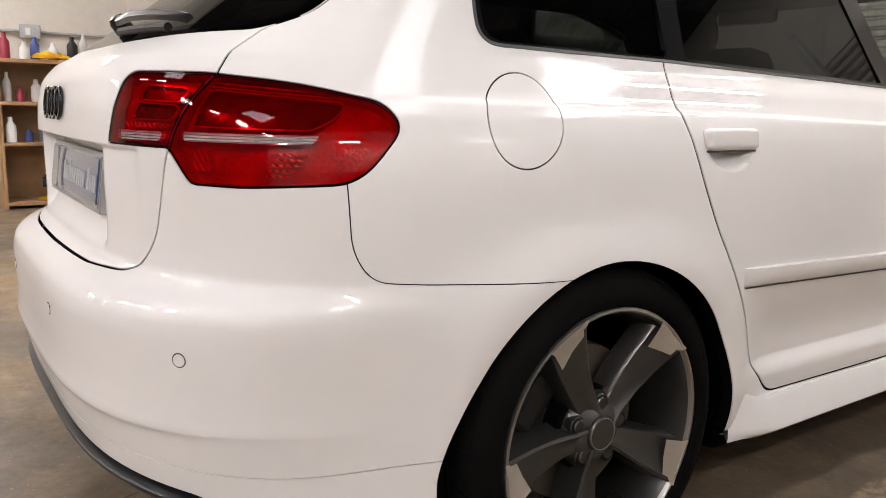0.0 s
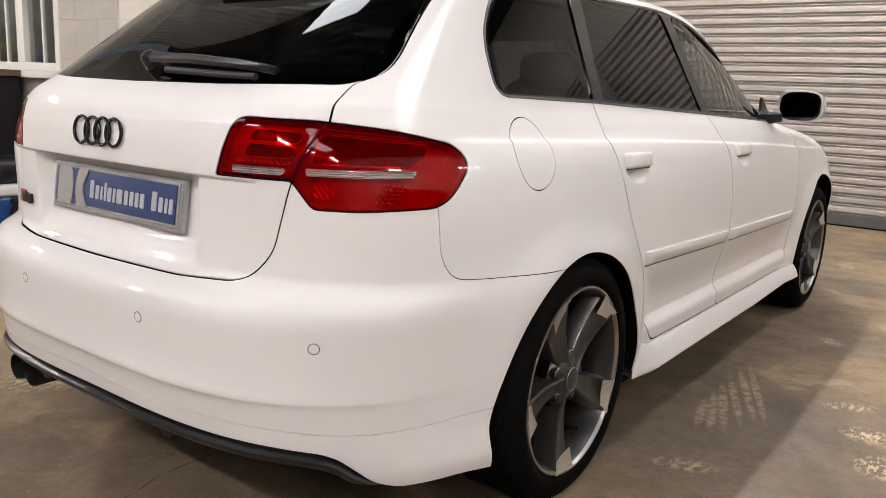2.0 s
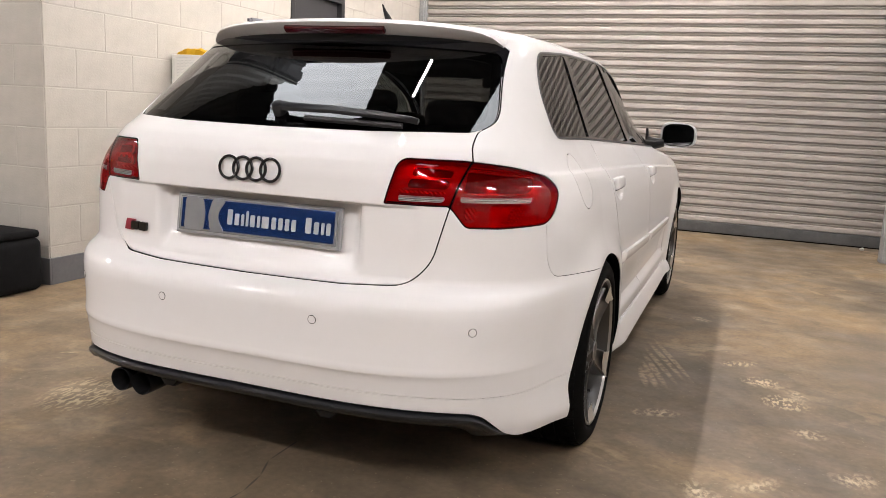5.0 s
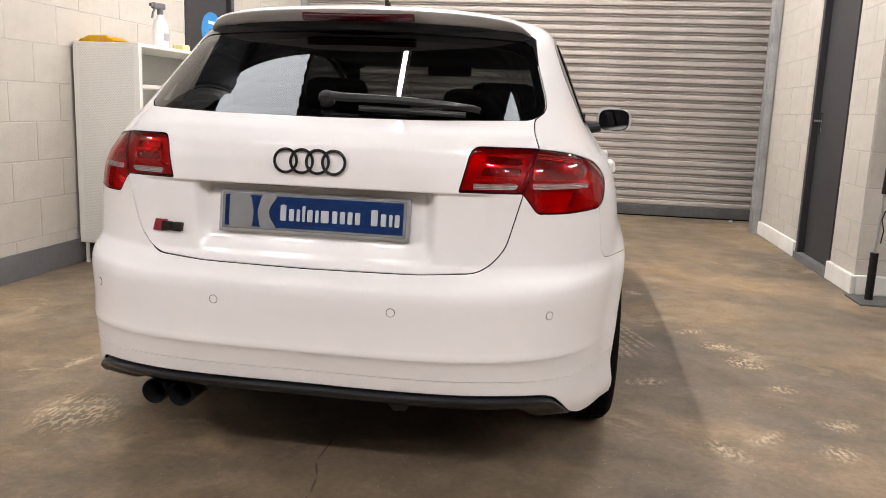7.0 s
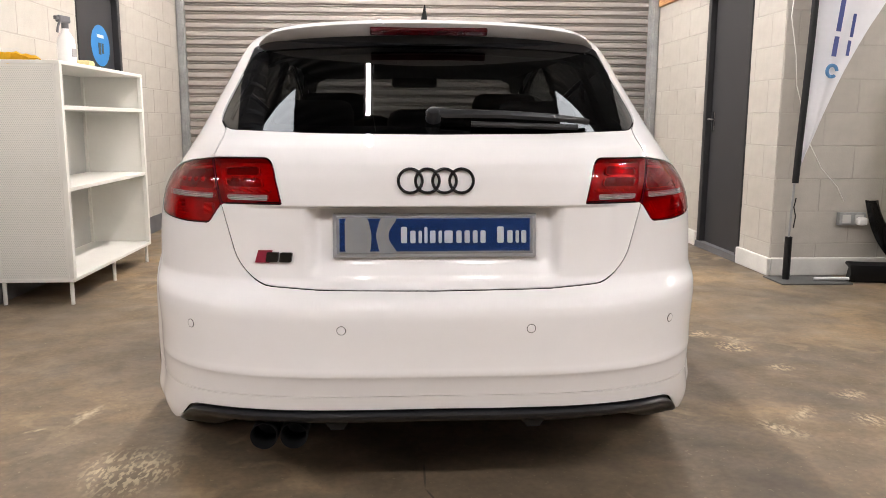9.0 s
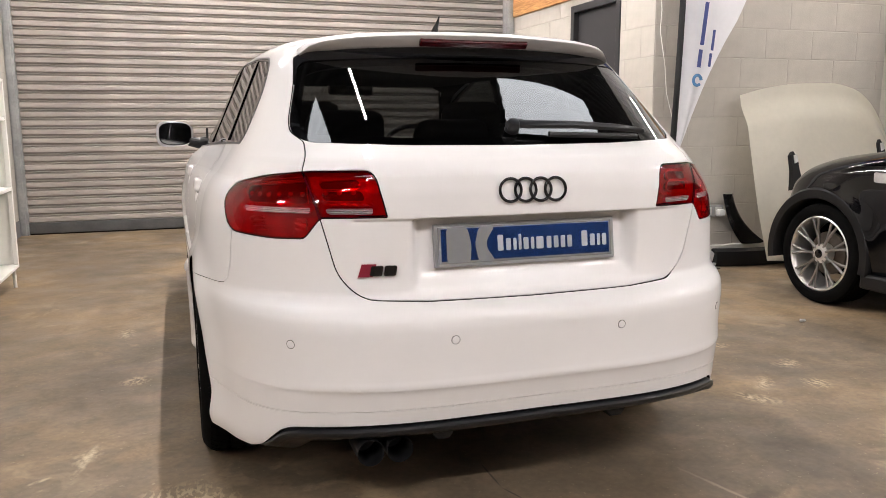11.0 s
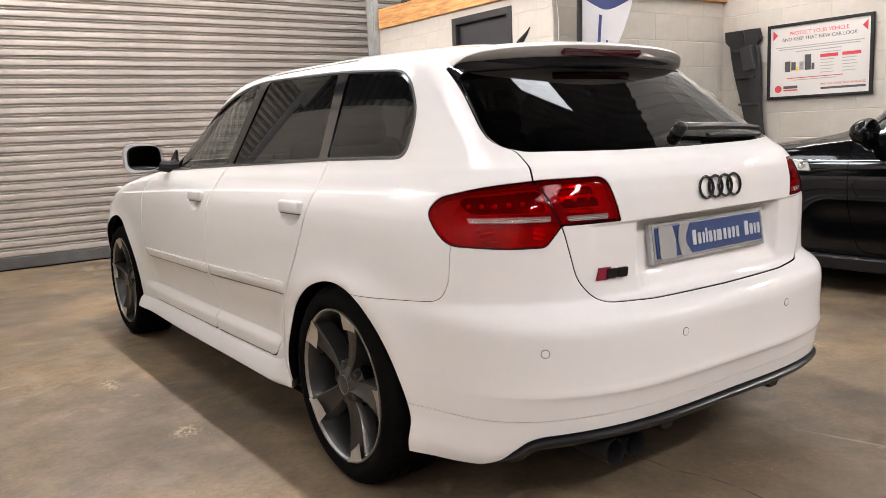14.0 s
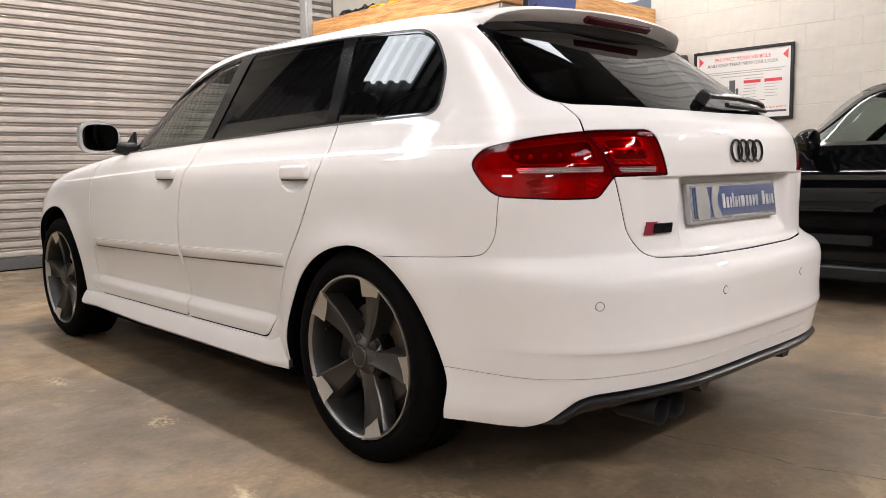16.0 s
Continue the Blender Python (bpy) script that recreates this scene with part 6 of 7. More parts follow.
            part("brake_disc", cap(lathe([(0.13, -0.09), (0.13, -0.07), (0.03, -0.07)], 32)), DISC, wheel)
            part("hub", cap(lathe([(0.062, -0.06), (0.058, -0.010), (0.032, -0.004), (0.030, 0.0), (0.012, 0.002)], 32)), ALU, wheel, smooth=35)
            part("centre_cap", cap(lathe([(0.027, -0.002), (0.026, 0.005), (0.006, 0.006)], 24)), BLACK_GLOSS, wheel)
            for k in range(9):
                for d in (-0.075, 0.075):
                    a = 2 * math.pi * k / 9
                    p = [(-0.012, 0.045 * math.sin(a), 0.045 * math.cos(a)), (-0.010, 0.10 * math.sin(a + d * 0.3), 0.10 * math.cos(a + d * 0.3)), (-0.004, 0.16 * math.sin(a + d), 0.16 * math.cos(a + d)), (-0.002, 0.213 * math.sin(a + d * 1.5), 0.213 * math.cos(a + d * 1.5))]
                    part("spoke", tube(p, [0.0085, 0.0075, 0.0075, 0.009], 8), RIM_EDGE, wheel, smooth=60)
        # side indicator in a chrome bezel, sill, mirror
        q = sheet.p
        i = int(np.argmin(np.where(q[:, 0] * s > 0.3, np.hypot(q[:, 1] - 2.62, q[:, 2] - 0.785), 9)))
        m = stand(Vector(q[i]), Vector(sheet.n[i]))
        bm = prism(rounded([(-0.095, -0.030), (-0.070, 0.022), (0.085, 0.028), (0.075, -0.028)], 0.012), -0.004, 0.008)
        bmesh.ops.transform(bm, matrix=m, verts=bm.verts)
        bezel = part("side_indicator", bm, RIM_EDGE, car, "chrome-framed side indicator")
        bm = cap(lathe([(0.022, 0.006), (0.020, 0.014), (0.008, 0.018)], 20, axis="y"))
        bmesh.ops.transform(bm, matrix=m @ pose(-0.035, 0, 0), verts=bm.verts)
        part("indicator_lens", bm, CHROME, bezel, smooth=50)
        part("sill_trim", box(min(s * 0.80, s * 0.852), max(s * 0.80, s * 0.852), 0.95, 2.72, 0.16, 0.245, 0.015), BLACK_SATIN, car)
        bm = bmesh.new()
        bmesh.ops.create_uvsphere(bm, u_segments=28, v_segments=16, radius=1)
        for v in bm.verts:
            x, y, z = v.co
            v.co = (x * 0.115, (0.03 * y if y < 0 else y * 0.10), z * 0.078)
        bmesh.ops.transform(bm, matrix=pose(s * 0.935, 2.12, 0.985), verts=bm.verts)
        mirror = part("mirror_housing", bm, BLACK_PAINT, car, "gloss black round door mirror", smooth=60)
        part("mirror_stalk", tube([(s * 0.76, 2.18, 0.93), (s * 0.86, 2.16, 0.90), (s * 0.93, 2.15, 0.925)], 0.024, 10), BLACK_PAINT, mirror, smooth=60)
    part("rear_view_mirror", box(-0.11, 0.11, 1.90, 1.93, 1.20, 1.26, 0.01), BLACK_SATIN, car)
    part("dash_papers", box(-0.55, -0.05, 2.15, 2.48, 0.942, 0.948), PAPER, car, "white papers on the dashboard")
    return car


build_black_car()


def build_bonnet_panel():
    """A loose car bonnet leaning on the bay wall."""
    top = curve([(0, 1.285), (0.18, 1.335), (0.45, 1.372), (0.75, 1.378), (1.0, 1.335), (1.16, 1.245), (1.28, 1.10), (1.42, 0.80), (1.47, 0.66)])
    left = curve([(0, 0.08), (0.5, 0.03), (1.285, 0.0)])
    bm = bmesh.new()
    nx, nz = 56, 48
    rows = []
    for j in range(nz + 1):
        row = []
        for i in range(nx + 1):
            u = 1.47 * i / nx
            z = 0.06 + (float(top(u)) - 0.06) * j / nz
            y = -0.14 * (1 - ((u - 0.74) / 0.78) ** 2) - 0.30 * (1 - z / 1.4) - 0.05 * float(smooth(0.95, 0.8, z / float(top(u))))
            row.append(bm.verts.new((u + float(left(min(z, 1.285))) * (1 - u / 1.47), y, z)))
        rows.append(row)
    for a, b in zip(rows, rows[1:]):
        for i in range(nx):
            bm.faces.new((a[i], a[i + 1], b[i + 1], b[i]))
    bmesh.ops.solidify(bm, geom=bm.faces[:], thickness=0.012)
    panel = thing("loose_bonnet", "cream car bonnet panel leaning against the block wall", "car panel", (3.17, BAY_Y - 0.10, 0))
    part("bonnet_skin", bm, CREAM_PAINT, panel, smooth=40)
    for u, z in ((0.32, 0.74), (1.17, 0.82)):
        y = -0.14 * (1 - ((u - 0.74) / 0.78) ** 2) - 0.30 * (1 - z / 1.4) - 0.05
        m = pose(u, y - 0.022, z, -12, 0, 0)
        bm = prism([(-0.055, -0.16), (-0.035, -0.02), (-0.038, 0.10), (-0.015, 0.13), (0.020, 0.08), (0.03, -0.02), (0.055, -0.16)], -0.006, 0.04)
        bmesh.ops.transform(bm, matrix=m, verts=bm.verts)
        slot = part("bonnet_slot", bm, BLACK_SATIN, panel, "black slot in the panel")
        bm = prism(rounded([(-0.016, 0.035), (-0.018, 0.10), (0.012, 0.105), (0.018, 0.05)], 0.008), -0.012, -0.004)
        bmesh.ops.transform(bm, matrix=m, verts=bm.verts)
        part("slot_bracket", bm, PALE, slot)


build_bonnet_panel()


def build_banner():
    flag = thing("feather_banner", "white feather banner with a navy top on a black pole", "banner", (2.53, 3.15, 0))
    part("base_plate", box(-0.10, 0.38, -0.16, 0.12, 0.0, 0.010, 0.002), DARK_STEEL, flag)
    part("pole_foot", tube([(0, 0, 0.01), (0, 0, 0.30)], 0.024, 14), BLACK_SATIN, flag)
    part("pole_rod", tube([(0.0, 0, 0.30), (0.014, 0, 0.72)], 0.008, 8), STEEL, flag)
    part("pole_clip", tube([(0.022, -0.01, 0.36), (0.03, -0.012, 0.44), (0.01, -0.02, 0.5), (0.025, -0.012, 0.56)], 0.004, 6), BLACK_SATIN, flag)
    right = curve([(0.72, 0.012), (0.90, 0.075), (1.15, 0.150), (1.40, 0.235), (1.65, 0.345), (1.85, 0.45), (2.1, 0.53), (2.4, 0.54), (2.7, 0.42), (2.9, 0.22), (2.98, 0.08)])
    lean = curve([(0.7, 0.010), (1.85, 0.055), (2.98, 0.075)])

    def cloth(z0, z1, f0=0.0, f1=1.0, off=0.0, nz=60, nx=14, sag=0.0):
        bm = bmesh.new()
        rows = []
        for j in range(nz + 1):
            row = []
            for i in range(nx + 1):
                f = f0 + (f1 - f0) * i / nx
                z = z0 + (z1 - z0) * j / nz - (sag * math.sin(math.pi * f) * (1 - j / nz))
                l, r = float(lean(z)) + 0.022, float(lean(z)) + float(right(z))
                x = l + max(r - l, 0.002) * f
                row.append(bm.verts.new((x, -0.012 * math.sin(9 * f + 2.5 * z) - 0.10 * f * (z - 0.7) / 2 - off, z)))
            rows.append(row)
        for a, b in zip(rows, rows[1:]):
            for i in range(nx):
                bm.faces.new((a[i], a[i + 1], b[i + 1], b[i]))
        return bm

    part("banner_cloth", cloth(0.72, 2.97), WHITE_CLOTH, flag, smooth=80)
    part("navy_top", cloth(2.08, 2.97, 0.0, 1.0, 0.002, sag=0.10), NAVY, flag, "navy printed top", smooth=80)
    bm = bmesh.new()
    pts = [(float(lean(z)) + 0.004, -0.006, z) for z in (0.66, 0.9, 1.2, 1.6, 2.0, 2.5, 2.98)]
    part("pole_sleeve", tube(pts, [0.022] * 7, 12), BLACK_SATIN, flag, "black cloth pole sleeve", smooth=60)
    # ring mark and unreadable lines of print
    bm = tube([(0.175 + 0.032 * math.cos(t), -0.055, 1.385 + 0.036 * math.sin(t)) for t in (2 * math.pi * i / 28 for i in range(25))], 0.011, 8)
    part("ring_mark", bm, BLUE_PRINT, flag)
    for x, z0, z1, w in ((0.175, 1.475, 1.60, 0.030), (0.198, 1.63, 1.93, 0.030), (0.262, 1.48, 1.575, 0.020), (0.278, 1.595, 1.74, 0.020)):
        m = pose(x, -0.070 - 0.05 * (z0 - 1.4), (z0 + z1) / 2, 0, 6, 0)
        part("print_bar", box(-w / 2, w / 2, -0.002, 0.002, -(z1 - z0) / 2, (z1 - z0) / 2, m=m), NAVY, flag, "unreadable navy print")
    part("print_bar", box(-0.012, 0.012, -0.002, 0.002, -0.10, 0.10, m=pose(0.26, -0.118, 2.33, 0, 4, 0)), WHITE_CLOTH, flag)
    part("print_bar", box(-0.018, 0.018, -0.002, 0.002, -0.10, 0.10, m=pose(0.32, -0.122, 2.33, 0, 4, 0)), WHITE_CLOTH, flag)


build_banner()

cable = tube([(2.50, 3.33, 2.3), (2.53, 3.31, 1.9), (2.515, 3.30, 1.75), (2.56, 3.29, 1.5), (2.575, 3.28, 1.3), (2.64, 3.28, 1.1), (2.68, 3.29, 0.95), (2.80, 3.30, 0.75), (2.93, 3.31, 0.62), (2.99, 3.32, 0.52)], 0.0035, 6)
tagged(part("loose_cable", cable, UPVC, smooth=60), "thin white loose cable hanging down the wall", "cable")

socket = thing("wall_socket", "grey metal double socket with a white plug on the block wall", "socket", (2.95, BAY_Y - 0.012, 0.355))
part("socket_box", box(0, 0.19, -0.045, 0.0, 0, 0.09, 0.006), STEEL, socket)
for x in (0.05, 0.14):
    part("socket_face", box(x - 0.03, x + 0.03, -0.050, -0.044, 0.015, 0.075, 0.003), PALE, socket)
part("plug", box(0.11, 0.175, -0.10, -0.048, 0.005, 0.06, 0.015), BOTTLE, socket, "white plug")

# black bumper pieces on the floor by the bay wall
bm = bmesh.new()
rows = []
for i in range(25):
    t = i / 24
    x, y = 2.93 + 0.95 * t, 3.20 - 0.22 * math.sin(math.pi * (0.25 + 0.6 * t)) + 0.05
    rows.append([bm.verts.new((x, y + d, z)) for d, z in ((0.03, 0.0), (-0.02, 0.004), (-0.035, 0.06), (-0.02, 0.115), (0.03, 0.135), (0.045, 0.12), (0.0, 0.10))])
for p, q in zip(rows, rows[1:]):
    for k in range(6):
        bm.faces.new((p[k], p[k + 1], q[k + 1], q[k]))
bm.faces.new(rows[0])
bm.faces.new(rows[-1][::-1])
tagged(part("bumper_trim", bm, BLACK_SATIN, smooth=40), "black plastic bumper trim lying on the floor", "car part")
bm = bmesh.new()
rows = []
for i in range(17):
    t = i / 16
    z = 0.135 + 0.40 * t
    x = 3.20 - 0.10 * t + 0.10 * (1 - t) ** 3
    w = 0.10 + 0.14 * (1 - t) ** 2
    rows.append([bm.verts.new((x + d * w, 3.25 + o, z)) for d, o in ((0, 0), (0.1, -0.035), (0.6, -0.03), (1, 0.01))])
for p, q in zip(rows, rows[1:]):
    for k in range(3):
        bm.faces.new((p[k], p[k + 1], q[k + 1], q[k]))
bmesh.ops.solidify(bm, geom=bm.faces[:], thickness=0.006)
tagged(part("bumper_corner", bm, BLACK_GLOSS, smooth=40), "curved gloss black bumper corner standing on the trim", "car part")

tube_stick = tube([(2.70, 3.10, 0.022), (2.93, 3.08, 0.022)], 0.011, 10)
tagged(part("white_rod", tube_stick, BOTTLE), "short white plastic rod on the banner base", "rod")


def build_undertray():
    tray = thing("undertray", "dark grey moulded plastic undertray leaning in the corner", "car part", (4.56, 3.05, 0.0))
    m = pose(0, 0, 0, 0, 0, 0)
    bm = bmesh.new()
    rows = []
    for i in range(40):
        t = i / 39
        z = 0.02 + 1.86 * t
        y = -0.30 + 0.36 * t
        w = 0.12 + 0.03 * math.sin(9 * t) + (0.05 if t > 0.93 else 0)
        rows.append([bm.verts.new((0.10 * t - 0.02 + o, y + d * w, z)) for d, o in ((-1, 0.03), (-0.9, 0), (-0.2, -0.012), (-0.1, 0.01), (0.9, 0.0), (1, 0.03))])
    for p, q in zip(rows, rows[1:]):
        for k in range(5):
            bm.faces.new((p[k], p[k + 1], q[k + 1], q[k]))
    bmesh.ops.solidify(bm, geom=bm.faces[:], thickness=0.006)
    part("tray_body", bm, TRIM_GREY, tray, smooth=40)
    for k in range(7):
        t = 0.12 + 0.13 * k
        part("stiffening_rib", box(-0.012, 0.03, -0.09, 0.10, -0.01, 0.01, 0.004, m=pose(0.10 * t - 0.045, -0.30 + 0.36 * t, 0.02 + 1.86 * t)), DARK_FRAME, tray)
    part("tray_pocket", box(-0.02, 0.03, -0.10, 0.02, -0.12, 0.10, 0.012, m=pose(0.04, 0.0, 1.62, -11)), DARK_FRAME, tray)


build_undertray()


def build_poster():
    """A framed notice on the east wall, facing -x; local x runs to the reader's right."""
    poster = thing("framed_poster", "framed white notice with red corner triangles and small print", "poster")
    poster.matrix_basis = Matrix(((0, 1, 0, BAY - 0.010), (-1, 0, 0, 2.39), (0, 0, 1, 1.560), (0, 0, 0, 1)))
    W, H = 0.465, 0.325
    for x0, x1, z0, z1 in ((-W, -W + 0.026, -H, H), (W - 0.026, W, -H, H), (-W + 0.026, W - 0.026, -H, -H + 0.026), (-W + 0.026, W - 0.026, H - 0.026, H)):
        part("poster_frame", box(x0, x1, -0.026, 0.0, z0, z1, 0.003), BLACK_SATIN, poster)
    part("poster_sheet", box(-W + 0.026, W - 0.026, -0.012, -0.004, -H + 0.026, H - 0.026), PAPER, poster)

    def words(text, size, x, z, material, align="CENTER"):
        text_mesh(text, size, material, pose(x, -0.0135, z, 90), poster, align=align)

    words("PROTECT YOUR VEHICLE", 0.046, 0.0, 0.235, PRINT_RED)
    words("AND KEEP THAT NEW CAR LOOK", 0.043, 0.0, 0.186, PRINT_DARK)
    words("FIND OUT MORE ON OUR WEBSITE", 0.024, 0.41, -0.215, PRINT_RED, "RIGHT")
    part("corner_mark", prism([(-0.415, 0.19), (-0.415, 0.275), (-0.37, 0.232)], -0.0145, -0.012), PRINT_RED, poster)
    part("corner_mark", prism([(0.415, 0.19), (0.37, 0.232), (0.415, 0.275)], -0.0145, -0.012), PRINT_RED, poster)
    for z, w in ((0.122, 0.39), (0.104, 0.36), (0.078, 0.20)):
        part("print_line", box(-w, w, -0.0135, -0.0115, z - 0.004, z + 0.004), PRINT_GREY, poster)
    part("print_line", box(0.03, 0.20, -0.0135, -0.0115, 0.048, 0.054), PRINT_GREY, poster)
    for x in (0.02, 0.21):
        part("red_box", box(x, x + 0.155, -0.014, -0.0115, 0.008, 0.036), PRINT_RED, poster)
        for k in range(5):
            part("print_line", box(x, x + 0.12 - 0.012 * (k % 2), -0.0135, -0.0115, -0.014 - 0.026 * k, -0.008 - 0.026 * k), PRINT_GREY, poster)
    for x0, x1, z0, z1, m in ((-0.30, -0.25, -0.09, 0.0, PRINT_DARK), (-0.24, -0.20, -0.08, -0.01, PRINT_DARK), (-0.195, -0.175, -0.085, -0.05, YELLOW), (-0.165, -0.125, -0.08, -0.01, PRINT_GREY), (-0.158, -0.135, -0.045, -0.025, PRINT_RED), (-0.115, -0.06, -0.085, 0.045, PRINT_DARK), (-0.055, -0.03, -0.085, -0.03, PRINT_DARK)):
        part("printed_pack", box(x0, x1, -0.014, -0.0115, z0, z1), m, poster)
    part("print_line", box(-0.28, 0.22, -0.0135, -0.0115, -0.150, -0.143), PRINT_RED, poster)
    part("print_line", box(-0.22, 0.16, -0.0135, -0.0115, -0.168, -0.161), PRINT_GREY, poster)
    part("print_bar", box(0.03, 0.41, -0.0135, -0.0115, -0.258, -0.240), PRINT_DARK, poster)
    bm = cap(lathe([(0.032, -0.0142), (0.032, -0.0115)], 24, axis="y", at=(-0.36, 0, -0.235)))
    part("round_mark", bm, PRINT_RED, poster)
    part("print_bar", box(-0.31, -0.18, -0.0135, -0.0115, -0.236, -0.212), PRINT_DARK, poster)
    part("print_bar", box(-0.31, -0.18, -0.0135, -0.0115, -0.256, -0.243), PRINT_RED, poster)


build_poster()


# ---- left-hand side: cabinet, bottles, shelf, bag ----
def build_cabinet():
    cab = thing("metal_cabinet", "white metal cabinet with perforated end panel and open shelves", "cabinet", (-2.39, 2.62, 0))
    D, L, B, T = 0.44, 1.44, 0.135, 1.385
    part("top_panel", box(0, D, 0, L, T - 0.022, T, 0.004), WHITE_METAL, cab)
    part("bottom_panel", box(0, D, 0, L, B, B + 0.022, 0.004), WHITE_METAL, cab)
    part("back_panel", box(0.0, 0.012, 0.012, L - 0.012, B + 0.022, T - 0.022), BACK_PANEL, cab)
    for y in (0.0, L - 0.012):
        part("end_panel", box(0.03, D - 0.03, y, y + 0.012, B + 0.022, T - 0.022), WHITE_METAL, cab, "perforated white end panel")
    for x0, x1, y0, y1 in ((D - 0.03, D, 0, 0.035), (D - 0.03, D, L - 0.035, L), (0, 0.03, 0, 0.035), (0, 0.03, L - 0.035, L)):
        part("corner_post", box(x0, x1, y0, y1, B + 0.022, T - 0.022, 0.003), WHITE_METAL, cab)
    part("rear_mullion", box(0.012, 0.03, L / 2 - 0.015, L / 2 + 0.015, B + 0.022, T - 0.022), WHITE_METAL, cab)
    for z in (0.655, 1.115):
        part("shelf", box(0.02, D - 0.004, 0.014, L - 0.014, z, z + 0.024, 0.003), WHITE_METAL, cab)
    for x in (0.03, D - 0.03):
        for y in (0.03, L - 0.03):
            part("leg", tube([(x, y, 0), (x, y, B)], 0.012, 10), WHITE_METAL, cab)
    part("leg", tube([(D - 0.03, L / 2, 0), (D - 0.03, L / 2, B)], 0.012, 10), WHITE_METAL, cab)
    # perforations of the end panel, too many to count
    verts, faces = [], []
    z, row = B + 0.035, 0
    while z < T - 0.03:
        x = 0.045 + (0.0055 if row % 2 else 0)
        while x < D - 0.04:
            k = len(verts)
            verts += [(x + 0.0032 * math.cos(a), -0.0008, z + 0.0032 * math.sin(a)) for a in (math.pi / 3 * i for i in range(6))]
            faces.append(tuple(range(k, k + 6)))
            x += 0.011
        z += 0.0098
        row += 1
    me = bpy.data.meshes.new("perforation")
    me.from_pydata(verts, [], faces)
    tagged(link("perforation", me, HOLE, cab), kind="stuff")


build_cabinet()


def spray_bottle(at, rz, label):
    b = thing("spray_bottle", label, "bottle", at, rz)
    part("bottle_body", cap(lathe([(0.040, 0.0), (0.043, 0.008), (0.043, 0.11), (0.038, 0.14), (0.018, 0.175), (0.015, 0.195)], 28, axis="z")), BOTTLE, b, smooth=50)
    part("print_bar", box(-0.018, 0.018, -0.0455, -0.041, 0.05, 0.09, 0.003), PRINT_GREY, b)
    head = part("spray_head", box(-0.055, 0.032, -0.014, 0.014, 0.215, 0.25, 0.008), GREY_PLASTIC, b, "grey trigger head")
    part("collar", cap(lathe([(0.017, 0.188), (0.017, 0.216)], 20, axis="z")), GREY_PLASTIC, head)
    part("nozzle", box(-0.072, -0.053, -0.009, 0.009, 0.226, 0.244, 0.003), GREY_PLASTIC, head)
    b.scale = (1.25, 1.25, 1.25)
    part("trigger", tube([(-0.038, 0, 0.218), (-0.052, 0, 0.195), (-0.060, 0, 0.165)], 0.006, 8), GREY_PLASTIC, head)


spray_bottle((-2.16, 3.27, 1.385), 75, "white spray bottle with a grey trigger head on the cabinet")
# A plain block takes the place of a beige tape roll.
tagged(part("sponge", box(-2.20, -2.11, 3.50, 3.60, 1.385, 1.445, 0.012), mat("sponge", (0.68, 0.58, 0.30), 0.9, vary=0.2, scale=40, bump=0.5, bump_scale=300)), "pale yellow block standing in for a roll of tape on the cabinet", "sponge")


def cloth_heap(name, label, cx, cy, z0, sx, sy, h, material, drop=0.0, seed=0):
    """A crumpled cloth; drop: how far its near edge hangs down."""
    bm = bmesh.new()
    n = 26
    rows = []
    for j in range(n + 1):
        row = []
        for i in range(n + 1):
            u, v = i / n * 2 - 1, j / n * 2 - 1
            k = 0.5 + 0.5 * noise.noise((u * 1.6 + seed, v * 1.6, seed * 0.7))
            f = noise.noise((u * 3.3, v * 3.3 + seed, 2.0))
            e = max(0.0, 1 - max(abs(u), abs(v)) ** 3)
            z = z0 + 0.004 + h * max(0.0, (k * 0.8 + 0.25 * f) * (0.25 + 0.75 * e))
            edge = 1 + 0.16 * noise.noise((math.atan2(v, u) * 1.5, seed, 0.0))
            x, y = cx + sx * u * edge, cy + sy * v * edge
            if drop and v < -0.55:
                y = cy - sy * 0.55 - 0.004 + 0.01 * f
                z = z0 - (-v - 0.55) / 0.45 * drop * (0.6 + 0.5 * k)
            row.append(bm.verts.new((x, y, z)))
        rows.append(row)
    for a, b in zip(rows, rows[1:]):
        for i in range(n):
            bm.faces.new((a[i], a[i + 1], b[i + 1], b[i]))
    bmesh.ops.solidify(bm, geom=bm.faces[:], thickness=0.003)
    return tagged(part(name, bm, material, smooth=70), label, "cloth")


cloth_heap("yellow_cloth", "bright yellow microfibre cloth draped over the cabinet edge", -2.23, 2.69, 1.385, 0.12, 0.11, 0.075, YELLOW, drop=0.06, seed=3)

# round sticker on the left door
sticker = thing("door_sticker", "round blue notice sticker on the dark door", "sticker", (LEFT - 0.034, 4.66, 1.64))
bm = bmesh.new()
bmesh.ops.create_circle(bm, cap_ends=True, segments=40, radius=0.16)
bmesh.ops.transform(bm, matrix=Matrix.Diagonal((1, 1.25, 1, 1)) @ pose(0.0015, 0, 0, 0, 90, 0), verts=bm.verts)
part("sticker_disc", bm, BLUE_STICKER, sticker)
for y0, y1, z0, z1 in ((-0.07, 0.07, 0.06, 0.085), (-0.05, 0.0, -0.07, 0.02), (0.02, 0.06, -0.06, 0.02)):
    part("print_bar", box(0.0018, 0.0034, y0, y1, z0, z1), PRINT_DARK if z0 < 0 else PLATE_WHITE, sticker)

